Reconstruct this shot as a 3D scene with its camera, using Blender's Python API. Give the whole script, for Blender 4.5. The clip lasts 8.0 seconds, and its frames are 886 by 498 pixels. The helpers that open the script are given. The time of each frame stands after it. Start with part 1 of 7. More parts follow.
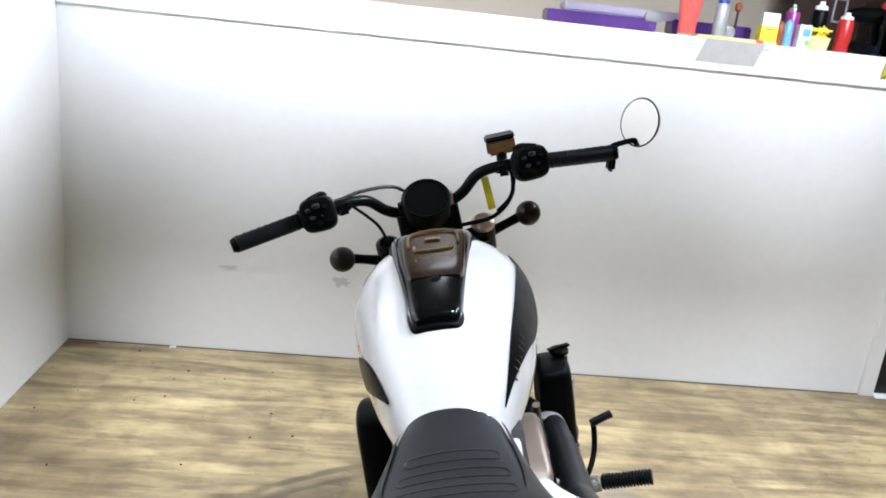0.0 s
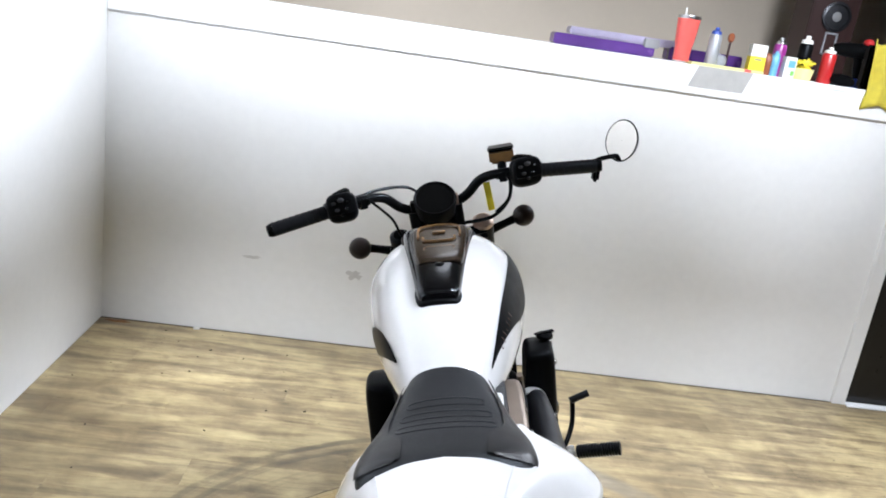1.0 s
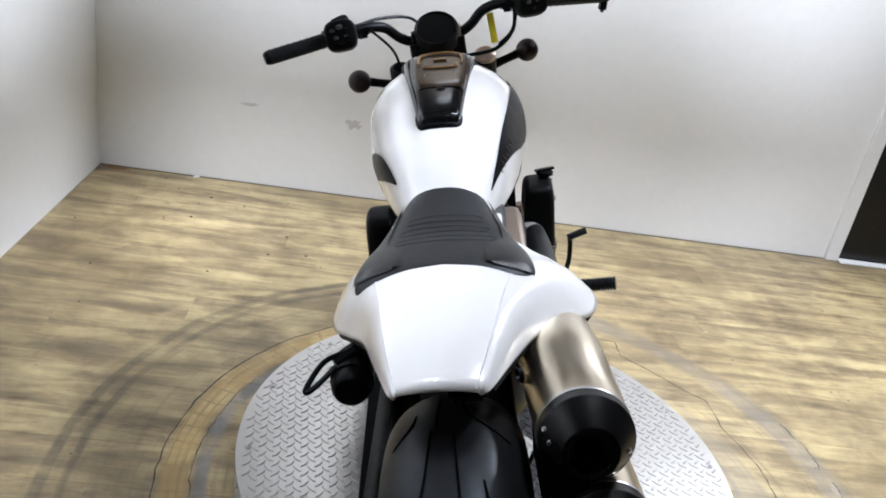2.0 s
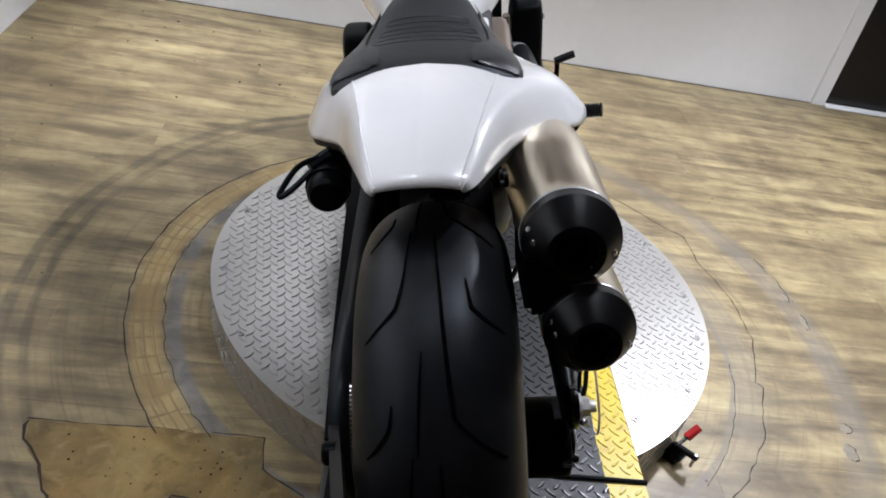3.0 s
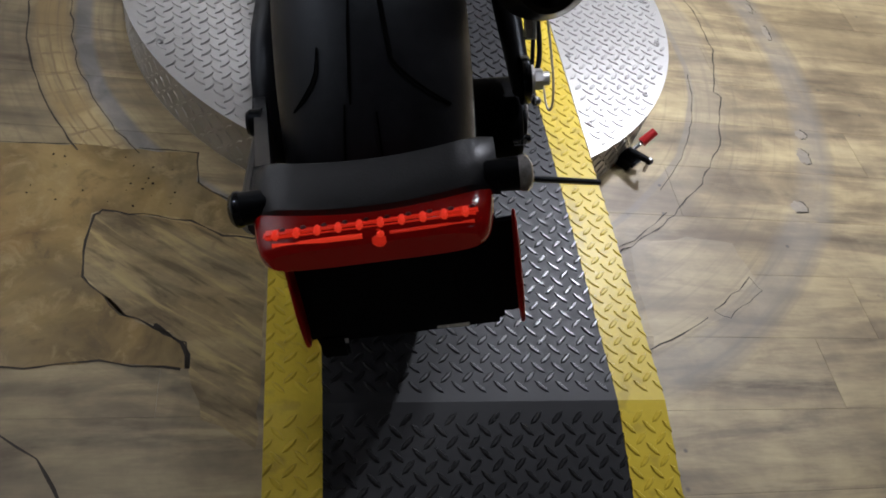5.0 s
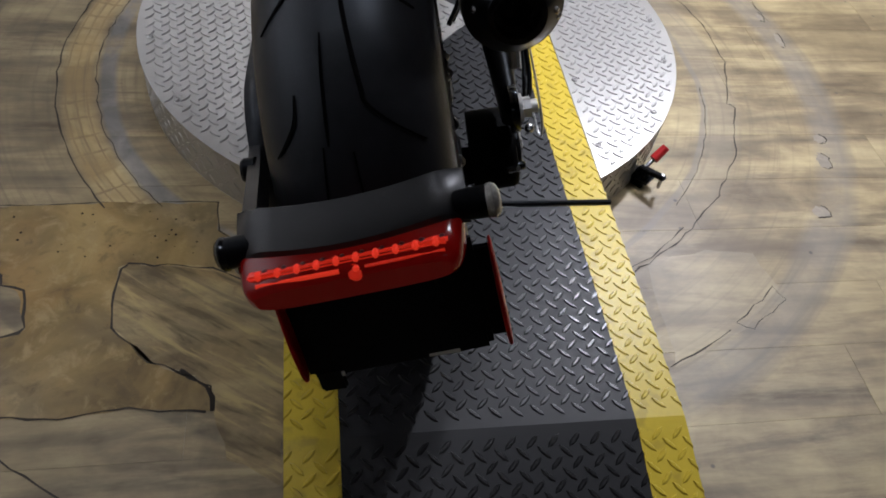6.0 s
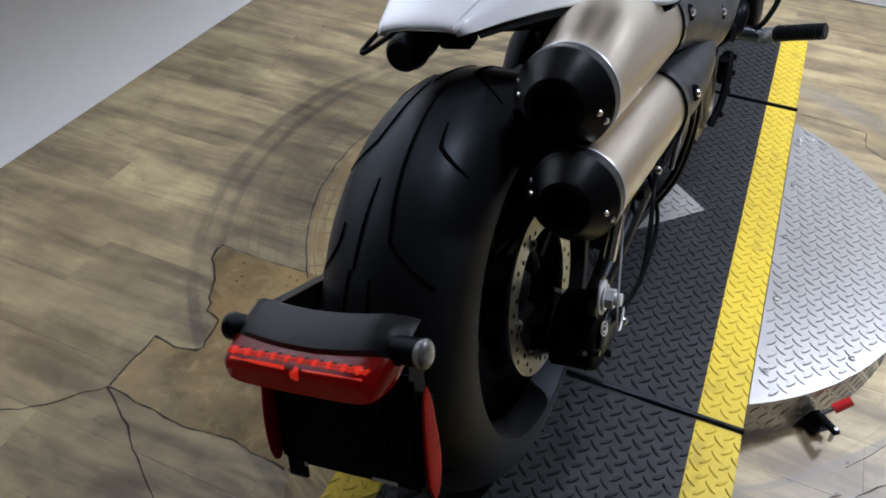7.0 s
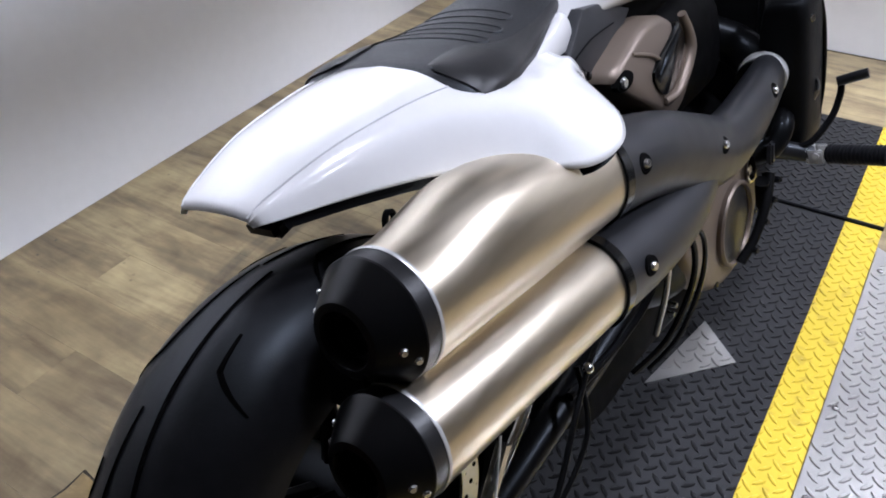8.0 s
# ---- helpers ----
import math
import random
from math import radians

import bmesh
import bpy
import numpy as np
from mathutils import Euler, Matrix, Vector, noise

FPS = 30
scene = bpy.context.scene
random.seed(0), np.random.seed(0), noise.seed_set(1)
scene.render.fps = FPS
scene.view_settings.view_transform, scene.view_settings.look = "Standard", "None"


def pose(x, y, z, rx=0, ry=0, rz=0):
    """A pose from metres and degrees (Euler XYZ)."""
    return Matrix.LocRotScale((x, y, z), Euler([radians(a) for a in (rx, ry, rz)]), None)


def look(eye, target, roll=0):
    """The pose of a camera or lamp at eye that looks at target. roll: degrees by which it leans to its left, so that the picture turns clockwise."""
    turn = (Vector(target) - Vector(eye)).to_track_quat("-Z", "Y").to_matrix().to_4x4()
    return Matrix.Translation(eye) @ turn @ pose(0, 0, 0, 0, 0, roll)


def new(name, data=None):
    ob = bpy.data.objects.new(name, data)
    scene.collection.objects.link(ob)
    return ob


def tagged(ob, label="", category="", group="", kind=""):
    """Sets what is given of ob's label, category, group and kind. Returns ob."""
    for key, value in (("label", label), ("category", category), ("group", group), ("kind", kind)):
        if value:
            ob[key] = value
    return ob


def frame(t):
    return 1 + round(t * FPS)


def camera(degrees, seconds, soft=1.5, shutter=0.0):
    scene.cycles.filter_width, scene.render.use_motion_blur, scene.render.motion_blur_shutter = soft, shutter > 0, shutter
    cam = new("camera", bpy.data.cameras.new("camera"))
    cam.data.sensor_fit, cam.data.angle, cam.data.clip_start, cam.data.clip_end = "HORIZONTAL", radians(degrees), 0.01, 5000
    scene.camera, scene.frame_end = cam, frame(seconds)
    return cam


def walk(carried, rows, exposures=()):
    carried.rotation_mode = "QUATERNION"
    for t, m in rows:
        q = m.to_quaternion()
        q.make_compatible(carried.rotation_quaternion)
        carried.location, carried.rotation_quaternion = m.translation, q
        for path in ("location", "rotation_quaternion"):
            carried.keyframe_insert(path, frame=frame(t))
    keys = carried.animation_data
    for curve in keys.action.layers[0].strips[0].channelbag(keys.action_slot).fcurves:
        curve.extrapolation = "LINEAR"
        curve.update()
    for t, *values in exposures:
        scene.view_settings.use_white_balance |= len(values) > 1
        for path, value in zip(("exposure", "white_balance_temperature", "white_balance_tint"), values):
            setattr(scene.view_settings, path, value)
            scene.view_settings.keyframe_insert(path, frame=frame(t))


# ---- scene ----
cam = camera(58.5, 8.0, soft=1.8)
PATH = [
    (0, (-0.041, -0.05, 1.473), (0.13, 1.858, 0.897), 6.2),
    (0.5, (-0.073, -0.253, 1.532), (0.052, 1.67, 0.995), 7.0),
    (1, (-0.052, -0.326, 1.517), (0.097, 1.589, 0.959), 8.5),
    (1.5, (-0.047, -0.359, 1.476), (0.107, 1.52, 0.809), 9.3),
    (1.7, (-0.042, -0.359, 1.454), (0.125, 1.488, 0.706), 9.0),
    (2.8, (-0.036, -0.345, 1.356), (0.238, 1.311, 0.269), 13.0),
    (3, (-0.029, -0.344, 1.332), (0.261, 1.263, 0.176), 12.9),
    (3.5, (-0.016, -0.342, 1.267), (0.319, 1.132, -0.044), 14.7),
    (4, (-0.003, -0.348, 1.217), (0.366, 1.012, -0.203), 16.3),
    (4.5, (0.01, -0.355, 1.176), (0.425, 0.901, -0.324), 18.3),
    (4.7, (0.015, -0.359, 1.161), (0.447, 0.85, -0.372), 18.8),
    (5.8, (0.042, -0.384, 1.174), (0.435, 0.818, -0.375), 12.7),
    (6, (0.082, -0.39, 1.19), (0.403, 0.889, -0.314), 9.2),
    (6.2, (0.145, -0.401, 1.21), (0.335, 0.964, -0.24), 5.7),
    (6.5, (0.306, -0.451, 1.268), (0.173, 1.029, -0.071), 6.1),
    (7, (0.452, -0.386, 1.285), (-0.092, 1.017, -0.032), 2.9),
    (7.5, (0.516, -0.145, 1.284), (0.045, 1.252, -0.067), 2.1),
    (8, (0.62, 0.064, 1.286), (-0.263, 1.356, 0.041), -2.7),
]
EXPOSURES = [(0.0, 0.70, 5900, 11), (1.5, 0.68, 5900, 11), (2.8, 0.42, 6000, 14), (3.5, 0.12, 6000, 14), (4.5, 0.15, 6000, 15), (6.0, 0.14, 6000, 16), (6.5, 0.10, 5600, 13), (7.0, 0.28, 5600, 14), (7.5, 0.30, 5600, 15), (8.0, 0.50, 5700, 18)]
walk(cam, [(t, look(eye, aim, roll)) for t, eye, aim, roll in PATH], EXPOSURES)

# ---- world and lamps ----
world = bpy.data.worlds.new("room_air")
scene.world = world
world.use_nodes = True
world.node_tree.nodes["Background"].inputs[0].default_value = (0.9, 0.95, 1.0, 1)
world.node_tree.nodes["Background"].inputs[1].default_value = 0.05

CEILING_Z = 2.9


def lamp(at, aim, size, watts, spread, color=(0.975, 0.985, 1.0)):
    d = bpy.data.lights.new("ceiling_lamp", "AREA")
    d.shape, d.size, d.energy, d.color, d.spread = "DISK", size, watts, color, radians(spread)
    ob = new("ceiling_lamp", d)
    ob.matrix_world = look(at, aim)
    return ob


# added lamps, none in view: linear ceiling lights that wash the walls, a track head, recessed downlights: place, aim,
# length, watts, spread
# the two low, narrow strips only lift the brightness at the walls' feet
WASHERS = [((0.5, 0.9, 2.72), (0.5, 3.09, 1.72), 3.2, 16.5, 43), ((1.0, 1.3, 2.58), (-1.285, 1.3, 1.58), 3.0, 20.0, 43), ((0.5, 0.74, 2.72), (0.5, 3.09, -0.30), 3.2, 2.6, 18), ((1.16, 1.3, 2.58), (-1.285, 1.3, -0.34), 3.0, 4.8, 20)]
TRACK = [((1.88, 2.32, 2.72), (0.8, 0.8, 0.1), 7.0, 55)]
# several are fills set to brighten floor zones, the tail and the far room
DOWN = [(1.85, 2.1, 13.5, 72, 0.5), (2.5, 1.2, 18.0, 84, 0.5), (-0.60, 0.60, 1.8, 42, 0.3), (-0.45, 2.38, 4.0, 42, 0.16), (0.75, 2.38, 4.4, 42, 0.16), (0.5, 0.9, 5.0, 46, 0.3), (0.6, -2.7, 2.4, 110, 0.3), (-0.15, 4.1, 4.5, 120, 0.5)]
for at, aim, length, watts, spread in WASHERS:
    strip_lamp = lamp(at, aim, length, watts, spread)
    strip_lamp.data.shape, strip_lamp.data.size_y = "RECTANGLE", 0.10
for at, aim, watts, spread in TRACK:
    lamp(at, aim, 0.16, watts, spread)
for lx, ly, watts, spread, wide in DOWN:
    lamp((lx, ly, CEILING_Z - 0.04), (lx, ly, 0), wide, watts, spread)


# ---- node materials ----
def rgb(c):
    return (c[0], c[1], c[2], 1.0)


def mat(name, color, rough=0.5, metal=0.0, coat=0.0, vary=0.12, scale=30.0, bump=0.0, bump_scale=200.0, spec=0.5, rough_vary=0.1, big=3.0, random_shade=0.0, aniso=0.0, stretch=(1, 1, 1)):
    m = bpy.data.materials.new(name)
    m.use_nodes = True
    n, k = m.node_tree.nodes, m.node_tree.links
    b = n["Principled BSDF"]
    b.inputs["Metallic"].default_value = metal
    b.inputs["Coat Weight"].default_value = coat
    b.inputs["Coat Roughness"].default_value = 0.06
    b.inputs["Specular IOR Level"].default_value = spec
    b.inputs["Anisotropic"].default_value = aniso
    tc = n.new("ShaderNodeTexCoord")
    mp = n.new("ShaderNodeMapping")
    mp.inputs["Scale"].default_value = stretch
    k.new(tc.outputs["Object"], mp.inputs["Vector"])
    fine = n.new("ShaderNodeTexNoise")
    fine.inputs["Scale"].default_value, fine.inputs["Detail"].default_value = scale, 6
    k.new(mp.outputs[0], fine.inputs["Vector"])
    broad = n.new("ShaderNodeTexNoise")
    broad.inputs["Scale"].default_value, broad.inputs["Detail"].default_value = big, 3
    k.new(mp.outputs[0], broad.inputs["Vector"])
    add = n.new("ShaderNodeMath")
    k.new(fine.outputs["Fac"], add.inputs[0])
    k.new(broad.outputs["Fac"], add.inputs[1])
    last = add
    if random_shade:
        info = n.new("ShaderNodeObjectInfo")
        mul = n.new("ShaderNodeMath")
        mul.operation = "MULTIPLY_ADD"
        k.new(info.outputs["Random"], mul.inputs[0])
        mul.inputs[1].default_value = random_shade
        k.new(add.outputs[0], mul.inputs[2])
        last = mul
    ramp = n.new("ShaderNodeMapRange")
    ramp.inputs[1].default_value, ramp.inputs[2].default_value = 0.6, 1.4 + random_shade
    ramp.inputs[3].default_value, ramp.inputs[4].default_value = 1 - vary, 1 + vary
    k.new(last.outputs[0], ramp.inputs[0])
    mix = n.new("ShaderNodeVectorMath")
    mix.operation = "SCALE"
    mix.inputs[0].default_value = color
    k.new(ramp.outputs[0], mix.inputs["Scale"])
    k.new(mix.outputs[0], b.inputs["Base Color"])
    rr = n.new("ShaderNodeMapRange")
    rr.inputs[1].default_value, rr.inputs[2].default_value = 0.3, 0.7
    rr.inputs[3].default_value, rr.inputs[4].default_value = max(0.02, rough - rough_vary * rough), min(1, rough + rough_vary * rough)
    k.new(fine.outputs["Fac"], rr.inputs[0])
    k.new(rr.outputs[0], b.inputs["Roughness"])
    if bump:
        bn = n.new("ShaderNodeTexNoise")
        bn.inputs["Scale"].default_value, bn.inputs["Detail"].default_value = bump_scale, 4
        k.new(mp.outputs[0], bn.inputs["Vector"])
        bu = n.new("ShaderNodeBump")
        bu.inputs["Strength"].default_value, bu.inputs["Distance"].default_value = bump, 0.002
        k.new(bn.outputs["Fac"], bu.inputs["Height"])
        k.new(bu.outputs[0], b.inputs["Normal"])
    return m


M_WHITE = mat("pearl_white_paint", (0.76, 0.755, 0.75), 0.22, coat=1.0, vary=0.02, scale=60)
M_WALL = mat("white_wall_paint", (0.80, 0.80, 0.79), 0.55, vary=0.03, scale=25, bump=0.12, bump_scale=90, big=1.2)
M_TRIM = mat("white_trim_paint", (0.82, 0.82, 0.81), 0.4, vary=0.03, scale=20)
M_GREYPAINT = mat("bare_primer_patch", (0.40, 0.39, 0.37), 0.6)
M_BEIGE = mat("beige_wall_paint", (0.37, 0.32, 0.255), 0.7, vary=0.04, bump=0.1)
# unseen ceiling and walls, kept dark so that less light bounces back
M_CEIL = mat("unseen_ceiling_grey", (0.12, 0.118, 0.115), 0.8, vary=0.04)
M_UNSEENWALL = mat("unseen_wall_grey", (0.22, 0.22, 0.215), 0.6, vary=0.04, bump=0.1)
M_BLACK = mat("satin_black_metal", (0.003, 0.003, 0.0032), 0.34, vary=0.2, bump=0.05, spec=0.09)
M_GLOSS = mat("gloss_black_plastic", (0.003, 0.003, 0.0033), 0.18, coat=0.25, vary=0.1, spec=0.25)
M_CAP = mat("satin_black_cap", (0.004, 0.004, 0.0043), 0.30, vary=0.2, spec=0.18)
M_MATTE = mat("matt_black_plastic", (0.004, 0.004, 0.0043), 0.45, vary=0.2, bump=0.15, bump_scale=600, spec=0.08)
M_RUBBER = mat("tyre_rubber", (0.010, 0.010, 0.011), 0.38, vary=0.25, scale=80, bump=0.12, bump_scale=500, spec=0.22)
# near-black painted as the shade inside grooves, drilled holes and bolt wells
M_HOLLOWSHADE = mat("hollow_shade_black", (0.0015, 0.0015, 0.0015), 0.9, spec=0.05)
# near-black casting: the deep shade round engine and caliper put into its colour
M_SHADEDBLACK = mat("shaded_black_casting", (0.0018, 0.0018, 0.002), 0.6, vary=0.3, spec=0.05)
M_ZINC = mat("zinc_plated_steel", (0.60, 0.60, 0.59), 0.35, metal=0.45, vary=0.1)
M_FLAP = mat("smoked_dark_flap", (0.022, 0.014, 0.008), 0.22, coat=0.3, vary=0.3, scale=50)
M_ROSE = mat("pale_bronze_cap", (0.55, 0.42, 0.34), 0.35, metal=0.5)
M_CARRIER = mat("worn_black_plastic", (0.0130, 0.0132, 0.0142), 0.33, vary=0.2, bump=0.12, bump_scale=500, spec=0.34)
M_CHARCOAL = mat("charcoal_plastic", (0.030, 0.031, 0.034), 0.45, vary=0.1, bump=0.1, bump_scale=500, spec=0.3)
M_SEAT = mat("black_vinyl", (0.021, 0.021, 0.022), 0.40, vary=0.2, scale=20, bump=0.3, bump_scale=700, spec=0.30)
M_FLANK = mat("smooth_black_vinyl", (0.020, 0.020, 0.021), 0.34, vary=0.2, scale=40, bump=0.2, bump_scale=700, spec=0.32)
M_SHIELD = mat("dark_satin_shield", (0.031, 0.032, 0.036), 0.38, metal=0.6, vary=0.12)
M_MUFFLER = mat("champagne_satin_steel", (0.66, 0.59, 0.47), 0.32, metal=1.0, vary=0.06, scale=120, aniso=0.25, stretch=(1, 0.06, 1))
M_BRONZE = mat("bronze_engine_paint", (0.165, 0.130, 0.102), 0.44, metal=0.45, vary=0.08)
M_STEEL = mat("bright_steel", (0.62, 0.62, 0.62), 0.25, metal=1.0, vary=0.1)
M_DISC = mat("brake_steel", (0.46, 0.45, 0.43), 0.3, metal=1.0, vary=0.12, scale=150)
M_MIRROR = mat("mirror_glass", (0.42, 0.40, 0.375), 0.02, metal=1.0, vary=0.0, rough_vary=0)
M_LENS = mat("red_lens", (0.12, 0.0015, 0.001), 0.12, coat=0.2, vary=0.3, scale=18, spec=0.25)
M_NAVY = mat("navy_black_plastic", (0.0028, 0.0034, 0.006), 0.45, vary=0.2, spec=0.1)
M_LENS.node_tree.nodes["Principled BSDF"].inputs["Emission Color"].default_value = (0.9, 0.015, 0.01, 1)
M_LENS.node_tree.nodes["Principled BSDF"].inputs["Emission Strength"].default_value = 0.03
M_DARKRED = mat("deep_red_partition", (0.05, 0.0015, 0.001), 0.3, vary=0.2, spec=0.2)
M_REFLECT = mat("red_reflector", (0.34, 0.006, 0.004), 0.3, vary=0.2, bump=0.3, bump_scale=900, spec=0.12)
M_CLEAR = mat("clear_moulded_plastic", (0.17, 0.165, 0.155), 0.14, coat=1.0, vary=0.55, scale=140, big=60, bump=0.5, bump_scale=350)
M_SMOKED = mat("smoked_lens", (0.018, 0.011, 0.009), 0.35, spec=0.3)
M_SEAM = mat("seam_grey", (0.58, 0.58, 0.59), 0.6)
M_LETTER = mat("dull_copper_print", (0.10, 0.055, 0.04), 0.4)
M_GAUGE = mat("gauge_black", (0.003, 0.003, 0.003), 0.45, spec=0.06)
M_AMBER = mat("smoked_brass", (0.16, 0.085, 0.028), 0.32, coat=0.3, vary=0.3, scale=60)
M_YELLOWTAPE = mat("yellow_tag", (0.75, 0.62, 0.03), 0.4)
M_CORAL = mat("coral_powdercoat", (0.80, 0.12, 0.10), 0.35)
M_GREYCAN = mat("grey_can", (0.42, 0.43, 0.45), 0.35, metal=0.3)
M_BLUE = mat("blue_plastic", (0.03, 0.07, 0.35), 0.35)
M_LBLUE = mat("light_blue_plastic", (0.15, 0.38, 0.55), 0.3)
M_PURPLE = mat("purple_plastic", (0.07, 0.026, 0.155), 0.25, vary=0.3, scale=8)
M_MAGENTA = mat("magenta_label", (0.28, 0.03, 0.22), 0.3, vary=0.4, scale=25)
M_CARD = mat("white_card", (0.75, 0.74, 0.70), 0.6)
M_YELLOW = mat("yellow_card", (0.80, 0.65, 0.02), 0.5)
M_REDCAN = mat("red_can", (0.45, 0.02, 0.02), 0.3)
M_BROWNP = mat("amber_bottle", (0.25, 0.08, 0.035), 0.25)
M_WOOD = mat("dark_wood", (0.035, 0.014, 0.012), 0.35, vary=0.3, scale=40, stretch=(1, 1, 0.1))
M_TOWEL = mat("yellow_cloth", (0.52, 0.43, 0.045), 0.9, vary=0.2, bump=0.5, bump_scale=400)
M_PAPER = mat("pale_yellow_paper", (0.72, 0.68, 0.30), 0.7)
M_GREY = mat("grey_plastic", (0.22, 0.22, 0.22), 0.5)
M_BLACKDOOR = mat("black_door_paint", (0.006, 0.006, 0.007), 0.3, vary=0.2)
M_LAMPGLOW = bpy.data.materials.new("lamp_glow")
M_LAMPGLOW.use_nodes = True
M_LAMPGLOW.node_tree.nodes["Principled BSDF"].inputs["Emission Color"].default_value = (1.0, 0.055, 0.018, 1)
M_LAMPGLOW.node_tree.nodes["Principled BSDF"].inputs["Emission Strength"].default_value = 0.40
M_LAMPGLOW.node_tree.nodes["Principled BSDF"].inputs["Base Color"].default_value = (0.42, 0.006, 0.003, 1)
M_LAMPGLOW.node_tree.nodes["Principled BSDF"].inputs["Specular IOR Level"].default_value = 0.1

M_STRIPGLOW = mat("lit_red_reflector", (0.30, 0.005, 0.003), 0.2, vary=0.5, scale=220, coat=0.4, bump=0.4, bump_scale=500)
M_STRIPGLOW.node_tree.nodes["Principled BSDF"].inputs["Emission Color"].default_value = (1.0, 0.04, 0.012, 1)
M_STRIPGLOW.node_tree.nodes["Principled BSDF"].inputs["Emission Strength"].default_value = 0.28


def plate_mat(name, color, rough, metal, worn, rim):
    """Tread plate: painted or bare metal, worn in spots."""
    m = mat(name, color, rough, metal, vary=0.06, scale=120, bump=0.0, rough_vary=0.15, big=6)
    n, k = m.node_tree.nodes, m.node_tree.links
    b = n["Principled BSDF"]
    geo = n.new("ShaderNodeNewGeometry")
    spots = n.new("ShaderNodeTexNoise")
    spots.inputs["Scale"].default_value, spots.inputs["Detail"].default_value = 28, 8
    k.new(geo.outputs["Position"], spots.inputs["Vector"])
    r = n.new("ShaderNodeMapRange")
    r.inputs[1].default_value, r.inputs[2].default_value = 0.56, 0.66
    r.inputs[3].default_value, r.inputs[4].default_value = 0.0, rim
    k.new(spots.outputs["Fac"], r.inputs[0])
    mixn = n.new("ShaderNodeMix")
    mixn.data_type = "RGBA"
    mixn.inputs["B"].default_value = rgb(worn)
    k.new(r.outputs[0], mixn.inputs["Factor"])
    k.new(b.inputs["Base Color"].links[0].from_socket, mixn.inputs["A"])
    k.new(mixn.outputs["Result"], b.inputs["Base Color"])
    return m


M_PLATE = plate_mat("bare_tread_plate", (0.49, 0.48, 0.455), 0.33, 0.85, (0.55, 0.54, 0.53), 0.12)
M_PLATEBLACK = plate_mat("black_tread_plate", (0.020, 0.0202, 0.021), 0.44, 0.0, (0.02, 0.02, 0.02), 0.4)
M_PLATEBLACK.node_tree.nodes["Principled BSDF"].inputs["Specular IOR Level"].default_value = 0.22
# lugs in a darker, glossier black than the plate they rise from
M_LUGBLACK = mat("dark_black_lug", (0.007, 0.007, 0.0075), 0.30, metal=0.0, vary=0.3, scale=60)
M_PLATEYELLOW = plate_mat("yellow_tread_plate", (0.55, 0.41, 0.035), 0.36, 0.0, (0.16, 0.12, 0.04), 0.3)
M_PLATEYELLOW.node_tree.nodes["Principled BSDF"].inputs["Specular IOR Level"].default_value = 0.25


